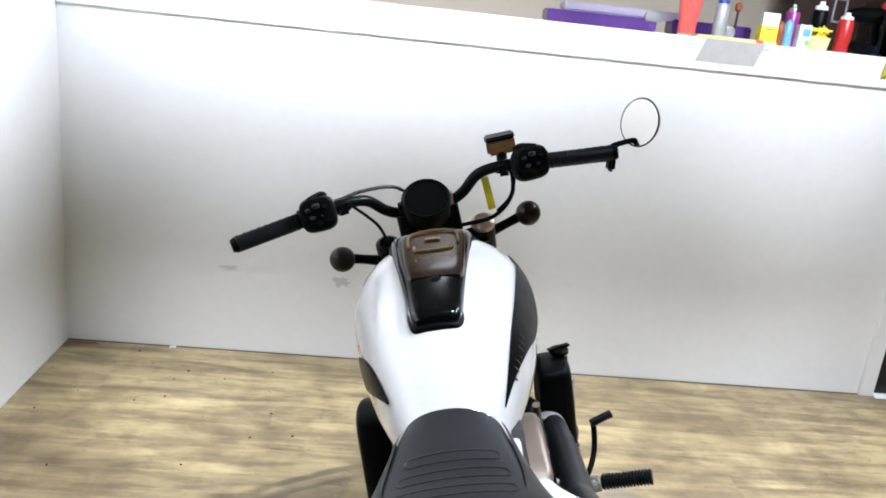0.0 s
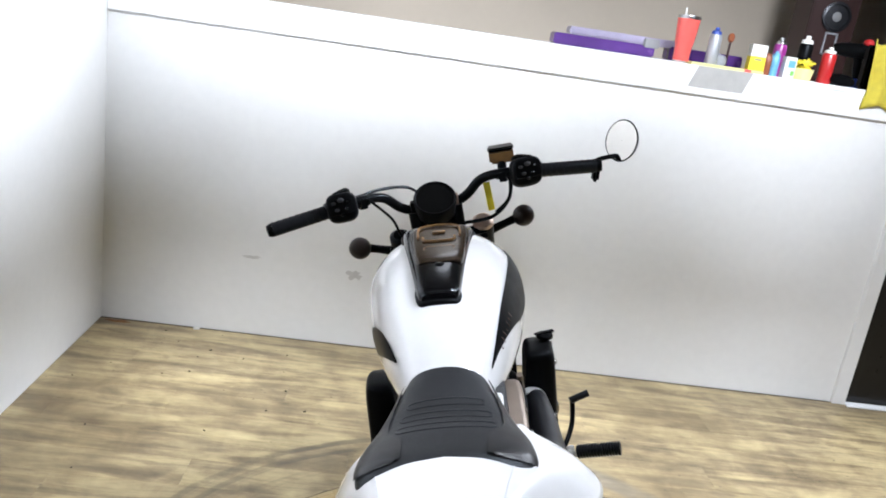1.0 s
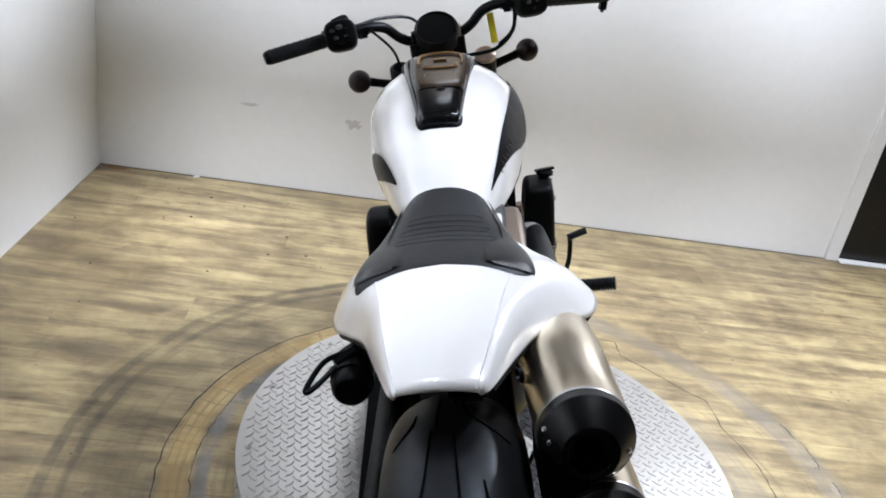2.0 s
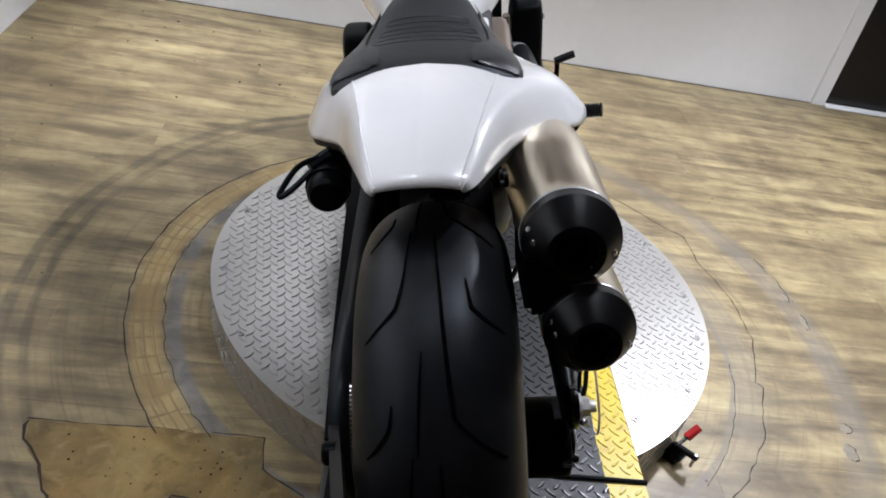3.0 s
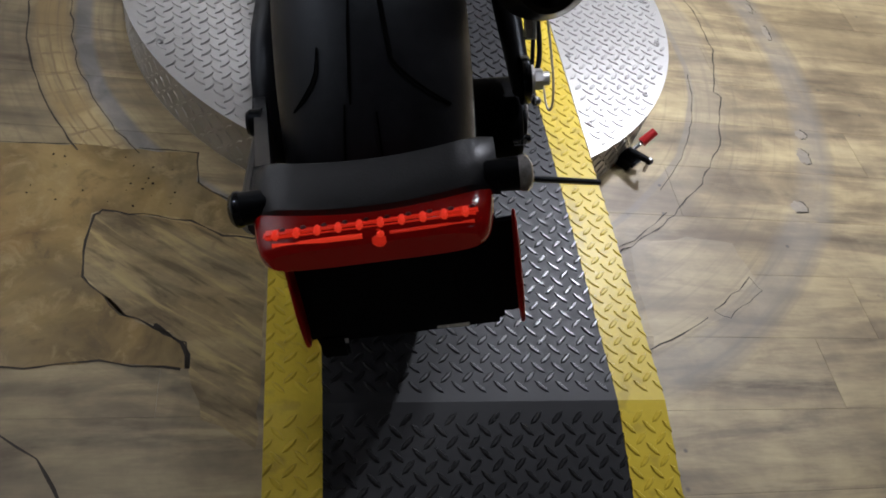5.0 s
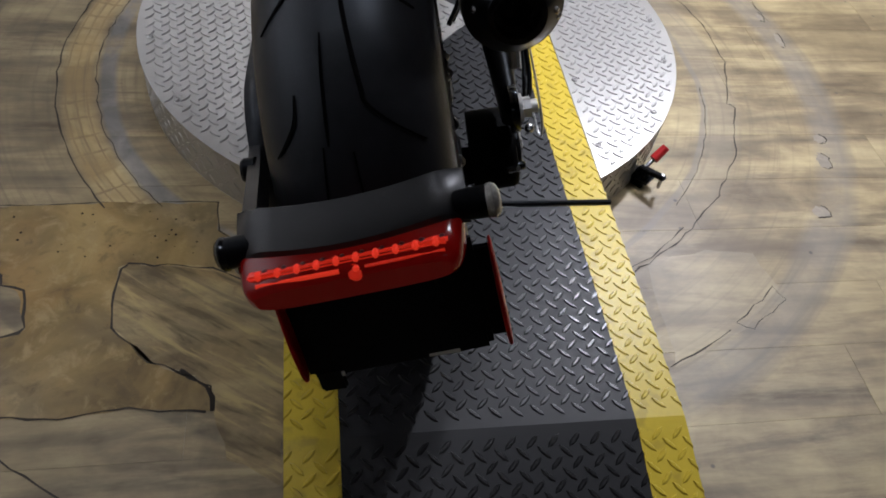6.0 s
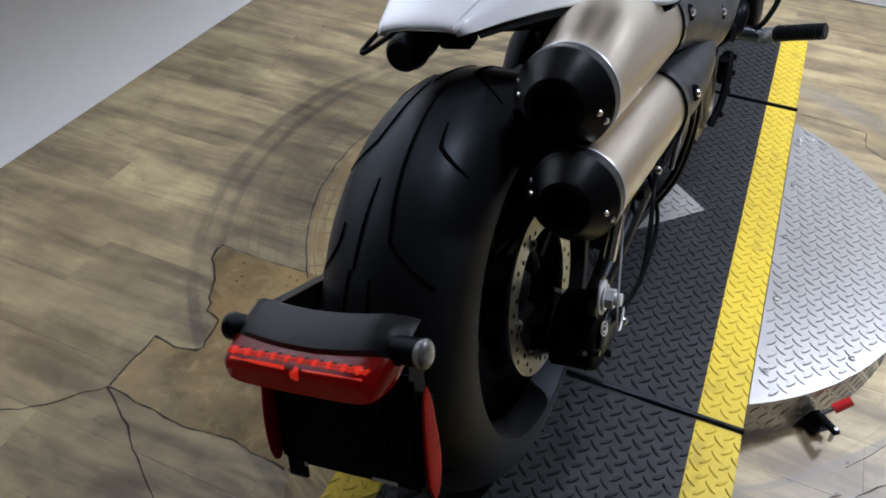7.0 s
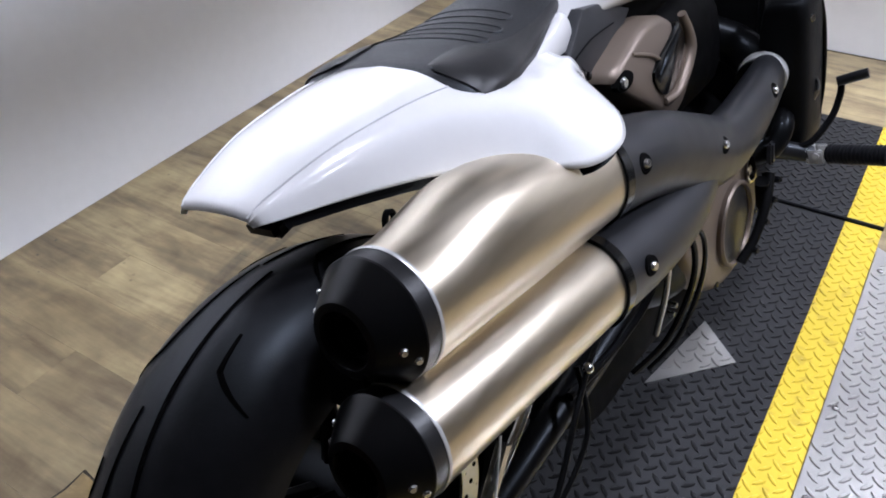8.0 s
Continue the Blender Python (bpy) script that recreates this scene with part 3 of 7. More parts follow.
box(bm, (DOOR_X1 - DOOR_X0 + 0.132, 0.36, 0.066), ((DOOR_X0 + DOOR_X1) / 2, Y1 + 0.16, 2.135), bevel=0.003)
setting("trim_door", bm, M_TRIM, "white painted door casing", "trim")
door = setting("door_1", box(B(), (DOOR_X1 - DOOR_X0 - 0.008, 0.04, 2.07), ((DOOR_X0 + DOOR_X1) / 2, Y1 + 0.03, 1.045), bevel=0.002), M_BLACKDOOR, "closed black door in a white casing", "door")
part("threshold", box(B(), (DOOR_X1 - DOOR_X0, 0.05, 0.008), ((DOOR_X0 + DOOR_X1) / 2, Y1 - 0.02, 0.005), bevel=0.002), M_TRIM, door, "white strip")
setting("wall_side", box(B(), (X1 - DOOR_X1 - 0.066, 0.34, CEILING_Z), ((X1 + DOOR_X1 + 0.066) / 2, Y1 + 0.17, CEILING_Z / 2)), M_WALL, "plain white wall beside the door", "wall")
setting("lintel", box(B(), (DOOR_X1 - DOOR_X0 + 0.132, 0.34, CEILING_Z - 2.168), ((DOOR_X0 + DOOR_X1) / 2, Y1 + 0.17, (CEILING_Z + 2.168) / 2)), M_WALL, "plain white wall above the door", "wall")
# unseen housings for the added lamps
for lx, ly, _, _, wide in DOWN:
    t = thing("ceiling_spotlight", "unseen round white recessed ceiling light added to suit the room's brightness", "lamp", pose(lx, ly, CEILING_Z), group="ceiling lights")
    part("rim", lathe(B(), [(wide / 2 + 0.005, -0.001), (wide / 2 + 0.03, -0.001), (wide / 2 + 0.03, -0.02), (wide / 2 + 0.015, -0.03), (wide / 2 + 0.005, -0.02)], (0, 0, 0), (0, 0, 1)), M_TRIM, t)
for at, aim, length, *_ in WASHERS:
    t = thing("linear_ceiling_light", "unseen long white linear light added to wash the wall", "lamp", look(at, aim), group="linear lights")
    part("housing", box(B(), (length + 0.04, 0.13, 0.06), (0, 0, 0.045), bevel=0.004), M_TRIM, t)
    for u in (-0.4, 0.4):
        foot = t.matrix_world @ Vector((u * length, 0, 0.06))
        part("hanger", rod(B(), (u * length, 0, 0.06), tuple(t.matrix_world.inverted() @ Vector((foot.x, foot.y, CEILING_Z))), 0.008, seg=10), M_TRIM, t)
for at, aim, *_ in TRACK:
    t = thing("track_spotlight", "unseen black ceiling track spotlight turned to the turntable", "lamp", look(at, aim), group="track lights")
    part("head", lathe(B(), [(0.085, -0.004), (0.095, -0.004), (0.10, 0.02), (0.085, 0.14), (0.03, 0.16), (0.0005, 0.16)], (0, 0, 0.01), (0, 0, 1), 32), M_BLACK, t)
    part("stem", rod(B(), (0, 0, 0.12), tuple(t.matrix_world.inverted() @ Vector((at[0], at[1] - 0.0, CEILING_Z))), 0.012, seg=12), M_BLACK, t)
# smudges on the half wall
for (x, z), (w, h), s in (((-0.63, 0.372), (0.05, 0.012), 1), ((-0.17, 0.345), (0.04, 0.03), 2)):
    bm = B()
    rnd = random.Random(s)
    ring = [bm.verts.new((x + w * math.cos(q) * rnd.uniform(0.5, 1.1), Y1 - 0.0015, z + h * math.sin(q) * rnd.uniform(0.4, 1.1))) for q in [2 * math.pi * i / 18 for i in range(18)]]
    bm.faces.new(ring)
    setting("wall_smudge", bm, mat("smudge_grey", (0.60, 0.59, 0.58), 0.7, vary=0.1), "faint grey smudge on the white wall", "mark")

# ---- turntable ----
CX, CY, PZ = 0.334, 1.245, 0.115
DISC_R = 0.632
PX0, PX1, S0, S1 = 0.03, 0.655, 0.112, 0.573


def lug_mesh(name, spots, material, parent, label="", z=PZ, tilt=None, trim=None):
    """Raised lozenge lugs of a tread plate, joined: rows of x, y, angle."""
    base = [(-0.0150, 0), (-0.007, -0.0042), (0.007, -0.0042), (0.0150, 0), (0.007, 0.0042), (-0.007, 0.0042)]
    top = [(-0.0115, 0), (-0.005, -0.0020), (0.005, -0.0020), (0.0115, 0), (0.005, 0.0020), (-0.005, 0.0020)]
    vs, fs = [], []
    for x, y, q in spots:
        c, s, o = math.cos(q), math.sin(q), len(vs)
        for pts, h in ((base, -0.0004), (top, 0.0023)):
            for u, v in pts:
                px, py = x + c * u - s * v, y + s * u + c * v
                if trim:
                    px = min(max(px, trim[0]), trim[1])
                vs.append((px, py, (z if tilt is None else tilt(py)) + h))
        fs.append(tuple(range(o + 6, o + 12)))
        for i in range(6):
            j = (i + 1) % 6
            fs.append((o + i, o + j, o + 6 + j, o + 6 + i))
    me = bpy.data.meshes.new(name)
    me.from_pydata(vs, [], fs)
    me.materials.append(material)
    ob = new(name, me)
    ob.parent = parent
    tagged(ob, label, kind="stuff")
    return ob


def lug_spots(x0, x1, y0, y1, keep=None, step=0.0335, turn=0.0):
    """Two crossed sets of lugs, each in the gaps of the other."""
    out = []
    c, s = math.cos(turn), math.sin(turn)
    for half in (0, 0.5):
        for i in range(-80, 81):
            for j in range(-110, 111):
                u, v = (i + half) * step, (j + half) * step
                x, y = CX + c * u - s * v, CY + s * u + c * v
                if not (x0 < x < x1 and y0 + 0.0105 < y < y1 - 0.0105):
                    continue
                if keep and not keep(x, y):
                    continue
                out.append((x, y, radians(-45 if half else 45) + turn))
    return out


table = thing("turntable", "round raised turntable of bare silver tread plate", "turntable", pose(0, 0, 0))


def half_disc(sign):
    """One side of the round deck, cut straight along the track."""
    bm = B()
    edge = (PX1 + 0.002) if sign > 0 else (PX0 - 0.002)
    q0 = math.acos(max(-1, min(1, (edge - CX) / DISC_R)))
    span = [q0 * (1 - 2 * i / 48) for i in range(49)] if sign > 0 else [q0 + (2 * math.pi - 2 * q0) * i / 48 for i in range(49)]
    pts = [(CX + DISC_R * math.cos(q), CY + DISC_R * math.sin(q)) for q in span]
    top = [bm.verts.new((x, y, PZ)) for x, y in pts]
    low = [bm.verts.new((x, y, PZ - 0.006)) for x, y in pts]
    bm.faces.new(top)
    bm.faces.new(low)
    for i in range(len(pts)):
        j = (i + 1) % len(pts)
        bm.faces.new((top[i], top[j], low[j], low[i]))
    return bm


for sign in (1, -1):
    deck = part("deck_plate", half_disc(sign), M_PLATE, table, "silver tread plate", smooth=0)
    inside = lambda x, y, s=sign: (x - CX) ** 2 + (y - CY) ** 2 < (DISC_R - 0.015) ** 2
    sp = lug_spots(PX1 + 0.012, 2, 0, 3, inside, turn=0.12) if sign > 0 else lug_spots(-2, PX0 - 0.012, 0, 3, inside, turn=0.12)
    lug_mesh("tread_relief", sp, M_PLATE, deck)
skirt = part("skirt", lathe(B(), [(DISC_R - 0.004, 0.0), (DISC_R - 0.004, PZ - 0.006), (DISC_R - 0.02, PZ - 0.006), (DISC_R - 0.02, 0.0)], (CX, CY, 0), (0, 0, 1), 96), M_PLATE, table, "upright band of tread plate", smooth=30)
vs_lugs = []
for q in np.arange(0, 2 * math.pi, 0.0242 / DISC_R):
    vs_lugs.append(q)
me_v, me_f = [], []
for i, q in enumerate(vs_lugs):
    for j in range(4):
        z, a = 0.018 + j * 0.0242, (1 if (i + j) % 2 else -1) * radians(45)
        o = len(me_v)
        for pts, h in (([(-0.0125, 0), (0, -0.0034), (0.0125, 0), (0, 0.0034)], 0.0), ([(-0.008, 0), (0, -0.0018), (0.008, 0), (0, 0.0018)], 0.0018)):
            for u, v in pts:
                du, dz = math.cos(a) * u - math.sin(a) * v, math.sin(a) * u + math.cos(a) * v
                qq, rr = q + du / DISC_R, DISC_R - 0.0042 + h
                me_v.append((CX + rr * math.cos(qq), CY + rr * math.sin(qq), z + dz))
        me_f.append((o + 4, o + 5, o + 6, o + 7))
        me_f += [(o + s, o + (s + 1) % 4, o + 4 + (s + 1) % 4, o + 4 + s) for s in range(4)]
me = bpy.data.meshes.new("tread_relief")
me.from_pydata(me_v, [], me_f)
me.materials.append(M_PLATE)
ob = new("tread_relief", me)
ob.parent = skirt
tagged(ob, kind="stuff")
bolt_me = None
for q in (-172, -196, -222, -150, -124, -14, 2, 24, 47, -34, -56, 64):
    x, y = CX + 0.603 * math.cos(radians(q)), CY + 0.603 * math.sin(radians(q))
    if PX0 - 0.02 < x < PX1 + 0.02:
        continue
    if bolt_me is None:
        bm = lathe(B(), [(0.0070, 0.0), (0.0070, 0.002), (0.0055, 0.0035), (0.0036, 0.004), (0.003, 0.002), (0.0005, 0.002)], (0, 0, 0), (0, 0, 1), 14)
        ob = part("bolt", bm, M_DISC, table)
        bolt_me = ob.data
    else:
        ob = new("bolt", bolt_me)
        ob.parent = table
    ob.location = (x, y, PZ)
for y in (0.80, 1.02, 1.245, 1.47, 1.70):
    ob = new("bolt", bolt_me)
    ob.parent = table
    ob.location = (PX1 + 0.022, y, PZ)

# ---- the track with yellow edges ----
HINGE0, HINGE1, KINK, TRACK_END = 0.632, 1.862, 0.165, 2.37
RAMP_END = -0.35


def slab(x0, x1, y0, y1, z0=PZ, z1=PZ, thick=0.006):
    bm = B()
    skin(bm, [[(x0, y0, z0), (x1, y0, z0), (x1, y0, z0 - thick), (x0, y0, z0 - thick)], [(x0, y1, z1), (x1, y1, z1), (x1, y1, z1 - thick), (x0, y1, z1 - thick)]])
    return bm


track = thing("ramp_track", "black tread plate track with yellow edges across the turntable", "track", pose(0, 0, 0))
slope = lambda y: PZ + (y - KINK) / (KINK - RAMP_END) * (PZ - 0.004) if y < KINK else PZ
for y0, y1 in ((HINGE1 + 0.006, TRACK_END), (HINGE0 + 0.006, HINGE1 - 0.006), (KINK, HINGE0 - 0.006), (RAMP_END, KINK)):
    za, zb = slope(y0), slope(y1)
    for x0, x1, m, word in ((PX0, S0, M_PLATEYELLOW, "yellow"), (S0, S1, M_PLATEBLACK, "black"), (S1, PX1, M_PLATEYELLOW, "yellow")):
        p = part("track_plate", slab(x0, x1, y0, y1, za, zb), m, track, word + " painted tread plate", smooth=0)
        lug_mesh("tread_relief", lug_spots(x0 - 0.009, x1 + 0.009, y0, y1), M_LUGBLACK if m is M_PLATEBLACK else m, p, tilt=slope, trim=(x0, x1))
for y0, y1 in ((HINGE1, TRACK_END), (KINK, HINGE0)):
    for x in (PX0 + 0.02, PX1 - 0.02):
        part("bearer", box(B(), (0.03, y1 - y0 - 0.02, PZ - 0.0065), (x, (y0 + y1) / 2, (PZ - 0.0065) / 2)), M_BLACK, track)
for y in (HINGE0, HINGE1):
    part("hinge_rod", rod(B(), (PX0 - 0.01, y, PZ + 0.003), (PX1 + 0.002, y, PZ + 0.003), 0.0055, seg=10), M_BLACK, track, "black steel hinge rod")
bm = B()
tri = [(0.487, 1.264), (0.397, 1.348), (0.352, 1.12)]
skin(bm, [[(x, y, PZ) for x, y in tri], [(x, y, PZ + 0.003) for x, y in tri]])
corner = part("deck_corner", bm, M_PLATE, track, "silver tread plate corner", smooth=0)


def in_tri(x, y):
    d = [(tri[(i + 1) % 3][0] - tri[i][0]) * (y - tri[i][1]) - (tri[(i + 1) % 3][1] - tri[i][1]) * (x - tri[i][0]) for i in range(3)]
    return min(d) > 0.0015 or max(d) < -0.0015


lug_mesh("tread_relief", lug_spots(0.3, 0.5, 1.1, 1.4, in_tri, turn=0.12), M_PLATE, corner, z=PZ + 0.003)

# ---- toggle clamp on the turntable's edge ----
clamp = thing("toggle_clamp", "steel toggle clamp with a red grip on the turntable's edge", "clamp", pose(0.80, 0.80, 0.0, 0, 0, -50))
part("base_plate", box(B(), (0.05, 0.035, 0.006), (0, 0, 0.025), bevel=0.001), M_BLACK, clamp)
part("post", box(B(), (0.03, 0.025, 0.04), (0.0, 0, 0.02), bevel=0.002), M_BLACK, clamp)
part("arm", box(B(), (0.062, 0.014, 0.011), (0.022, 0, 0.049), (0, -8, 0), bevel=0.002), M_BLACK, clamp)
part("lever", rod(B(), (0.0, 0.0, 0.045), (0.005, 0.03, 0.062), 0.005), M_STEEL, clamp)
part("grip", rod(B(), (0.004, 0.026, 0.060), (0.010, 0.055, 0.082), 0.0105, 0.0095), M_REDCAN, clamp, "red plastic grip")
part("bolt", rod(B(), (0.046, 0, 0.022), (0.046, 0, 0.060), 0.004), M_STEEL, clamp)


# ---- the motorcycle, in its own frame: rear tyre's contact at the origin, y ahead ----
bike = thing("motorcycle", "white and black cruiser motorcycle leaning on its side stand", "motorcycle", pose(0.249, 0.472, PZ + 0.004, 0, -13, -2))
AX, TYRE_R, TYRE_W = 0.325, 0.325, 0.107


def wheel(name, y, z, r, w, spin=0.0):
    """A tyre with a round crown, its rim, spokes and hub."""
    t = part(name, lathe(B(), [(0.205, -0.05), (0.205, 0.05), (0.215, 0.052), (0.225, -0.0), (0.215, -0.052)], (0, y, z), (1, 0, 0), 64), M_BLACK, bike, "black cast alloy wheel")
    prof = []
    for i in range(29):
        q = math.pi * (i / 28) - math.pi / 2
        c, s = math.cos(q), math.sin(q)
        prof.append((r - 0.10 + 0.10 * abs(c) ** 0.85, w * math.copysign(abs(s) ** 0.95, s)))
    prof = [(0.208, -w * 0.62), (0.215, -w * 0.80)] + prof + [(0.215, w * 0.80), (0.208, w * 0.62)]
    tyre = part("tyre", lathe(B(), prof, (0, y, z), (1, 0, 0), 112), M_RUBBER, t, "black sport tyre with angled grooves")
    for k in range(5):
        q = 2 * math.pi * k / 5 + spin
        u, v = math.cos(q), math.sin(q)
        bm = B()
        for side in (-0.022, 0.022):
            tube(bm, [(side * 0.8, y + 0.04 * u, z + 0.04 * v), (side, y + 0.12 * u, z + 0.12 * v), (side * 1.5, y + 0.205 * u, z + 0.205 * v)], [0.016, 0.011, 0.014], 8, 3)
        part("spoke", bm, M_BLACK, t)
    part("hub", rod(B(), (-0.075, y, z), (0.075, y, z), 0.045, seg=28), M_BLACK, t)
    return tyre


rear_tyre = wheel("rear_wheel", 0, AX, TYRE_R, TYRE_W)


def crown(x):
    """Tyre radius at x across its crown."""
    s = min(1.0, abs(x) / TYRE_W) ** (1 / 0.95)
    return TYRE_R - 0.10 + 0.10 * max(0.0, 1 - s * s) ** 0.425


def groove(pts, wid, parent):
    """A tread groove's shade painted as a narrow near-black strip that hugs the crown. Rows of x, degrees from the rear
    over the top.
    """
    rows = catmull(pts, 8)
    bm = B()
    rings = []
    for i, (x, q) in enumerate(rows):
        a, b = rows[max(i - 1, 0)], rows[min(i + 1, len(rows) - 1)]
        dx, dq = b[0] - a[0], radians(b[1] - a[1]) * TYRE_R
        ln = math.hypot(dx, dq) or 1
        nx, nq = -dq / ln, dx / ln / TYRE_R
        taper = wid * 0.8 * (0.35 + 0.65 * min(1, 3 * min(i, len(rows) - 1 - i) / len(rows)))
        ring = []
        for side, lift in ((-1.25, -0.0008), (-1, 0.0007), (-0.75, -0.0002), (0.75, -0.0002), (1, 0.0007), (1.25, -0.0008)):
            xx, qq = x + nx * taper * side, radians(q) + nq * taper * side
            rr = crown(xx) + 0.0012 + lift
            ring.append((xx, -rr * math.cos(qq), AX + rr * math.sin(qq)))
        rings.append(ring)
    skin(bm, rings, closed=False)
    return part("groove", bm, M_HOLLOWSHADE, parent)


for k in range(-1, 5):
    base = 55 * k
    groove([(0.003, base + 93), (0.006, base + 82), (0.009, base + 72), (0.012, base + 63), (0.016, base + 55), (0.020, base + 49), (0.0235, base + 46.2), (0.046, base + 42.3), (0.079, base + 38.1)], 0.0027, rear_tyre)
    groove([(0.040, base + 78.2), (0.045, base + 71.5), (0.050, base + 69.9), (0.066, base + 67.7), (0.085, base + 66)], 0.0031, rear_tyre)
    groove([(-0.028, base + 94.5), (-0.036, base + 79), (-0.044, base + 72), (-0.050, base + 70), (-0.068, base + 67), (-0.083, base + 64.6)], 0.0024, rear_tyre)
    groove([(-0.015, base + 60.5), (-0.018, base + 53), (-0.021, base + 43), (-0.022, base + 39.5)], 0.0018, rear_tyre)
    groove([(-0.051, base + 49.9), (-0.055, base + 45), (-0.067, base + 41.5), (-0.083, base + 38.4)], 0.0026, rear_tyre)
wheel("front_wheel", 1.53, 0.328, 0.328, 0.085, 0.3)

# rear brake
bd = part("brake_disc", lathe(B(), [(0.096, 0.0), (0.131, 0.0), (0.131, 0.005), (0.096, 0.005), (0.096, 0.0)], (0.105, 0, AX), (1, 0, 0), 64), M_DISC, bike, "drilled steel brake disc")
# drilled holes are dark studs on the face, their shade painted in
bm = B()
for k in range(36):
    q = 2 * math.pi * k / 36
    rr = 0.105 + 0.0085 * (k % 3)
    rod(bm, (0.1095, rr * math.cos(q), AX + rr * math.sin(q)), (0.1106, rr * math.cos(q), AX + rr * math.sin(q)), 0.0036, seg=10)
part("disc_holes", bm, M_HOLLOWSHADE, bd)
for k in range(5):
    q = 2 * math.pi * k / 5 + 0.5
    part("carrier_arm", tube(B(), [(0.103, 0.05 * math.cos(q), AX + 0.05 * math.sin(q)), (0.106, 0.105 * math.cos(q), AX + 0.105 * math.sin(q))], [0.012, 0.009], 8, 2), M_BLACK, bd)
    part("disc_button", rod(B(), (0.106, 0.100 * math.cos(q), AX + 0.100 * math.sin(q)), (0.1135, 0.100 * math.cos(q), AX + 0.100 * math.sin(q)), 0.008, seg=14), M_STEEL, bd)
cal = part("brake_caliper", prism(B(), rounded([(-0.040, 0.262), (-0.012, 0.288), (0.040, 0.292), (0.078, 0.272), (0.092, 0.232), (0.076, 0.196), (0.030, 0.186), (-0.018, 0.196), (-0.046, 0.226)], 3), 0.128, 0.196, 0.010), M_SHADEDBLACK, bike, "black brake caliper", smooth=50)
part("caliper_bridge", box(B(), (0.05, 0.060, 0.035), (0.125, 0.025, 0.208), (0, 0, 0), 0.006), M_SHADEDBLACK, cal)
part("caliper_cover", prism(B(), rounded([(-0.020, 0.262), (0.030, 0.276), (0.062, 0.262), (0.068, 0.232), (0.030, 0.216), (-0.014, 0.226)], 3), 0.190, 0.203, 0.005), M_BLACK, cal, smooth=50)
bm = B()
lathe(bm, [(0.0095, 0.0), (0.0115, 0.0), (0.0115, 0.0012), (0.0095, 0.0012), (0.0095, 0.0)], (0.2035, -0.004, 0.272), (1, -0.1, 0.15), 24)
lathe(bm, [(0.0045, 0.0), (0.0062, 0.0), (0.0062, 0.0012), (0.0045, 0.0012), (0.0045, 0.0)], (0.2035, -0.004, 0.272), (1, -0.1, 0.15), 20)
part("caliper_badge", bm, M_CARD, cal, "round white mark")
for y, z in ((-0.034, 0.250), (0.074, 0.255), (0.02, 0.198)):
    part("caliper_bolt", lathe(B(), [(0.0005, 0.006), (0.005, 0.006), (0.007, 0.002), (0.007, -0.008)], (0.199, y, z), (1, 0, 0), 12), M_GLOSS, cal)
part("bleed_nipple", rod(B(), (0.180, -0.052, 0.262), (0.192, -0.062, 0.272), 0.005, 0.004, seg=10), M_STEEL, cal)
# swing arm and axle
bm = tube(B(), [(0.165, 0.62, 0.355), (0.185, 0.40, 0.352), (0.190, 0.15, 0.340), (0.191, -0.02, AX + 0.005)], [0.030, 0.025, 0.020, 0.014], 16, 5)
swing = part("swing_arm", bm, M_BLACK, bike, "black swing arm")
bmesh_l = B()
skin(bmesh_l, [[(-0.185, 0.62, 0.40), (-0.155, 0.62, 0.40), (-0.155, 0.62, 0.31), (-0.185, 0.62, 0.31)], [(-0.175, 0.10, 0.375), (-0.150, 0.10, 0.375), (-0.150, 0.10, 0.305), (-0.175, 0.10, 0.305)], [(-0.172, -0.06, 0.350), (-0.150, -0.06, 0.350), (-0.150, -0.06, 0.310), (-0.172, -0.06, 0.310)]])
part("swing_arm", bmesh_l, M_BLACK, bike)
bm = B()
lathe(bm, [(0.0005, 0.0), (0.020, 0.0), (0.020, 0.006), (0.0155, 0.007)], (0.203, 0.0, AX + 0.005), (1, 0, 0), 28)
rod(bm, (0.209, 0, AX + 0.005), (0.221, 0, AX + 0.005), 0.0155, seg=6)
rod(bm, (0.221, 0, AX + 0.005), (0.231, 0, AX + 0.005), 0.0095, seg=16)
part("axle_nut", bm, M_ZINC, swing, "bright axle nut")
part("axle_plate", lathe(B(), [(0.0005, 0.0), (0.032, 0.0), (0.034, -0.003), (0.034, -0.012)], (0.203, 0.0, AX + 0.005), (1, 0, 0), 28), M_GLOSS, swing)
bm = B()
tube(bm, [(0.206, 0.06, 0.39), (0.215, 0.12, 0.44), (0.20, 0.22, 0.50)], 0.006, 8)
tube(bm, [(0.206, 0.03, 0.375), (0.21, 0.075, 0.425)], 0.009, 8)
part("brake_stay", bm, M_STEEL, swing)
for pts, r in (([(0.205, 0.03, 0.27), (0.235, 0.10, 0.30), (0.225, 0.24, 0.40), (0.20, 0.42, 0.42), (0.19, 0.60, 0.38)], 0.004), ([(0.21, 0.24, 0.40), (0.235, 0.20, 0.33), (0.225, 0.10, 0.27), (0.20, 0.03, 0.25)], 0.0035), ([(0.205, 0.52, 0.50), (0.225, 0.45, 0.40), (0.215, 0.36, 0.36), (0.205, 0.22, 0.365)], 0.006)):
    part("brake_hose", tube(B(), pts, r, 8), M_BLACK, bike)
for p in ((0.226, 0.24, 0.402), (0.222, 0.03, 0.262)):
    part("hose_clip", ball(B(), p, 0.0075), M_STEEL, bike)
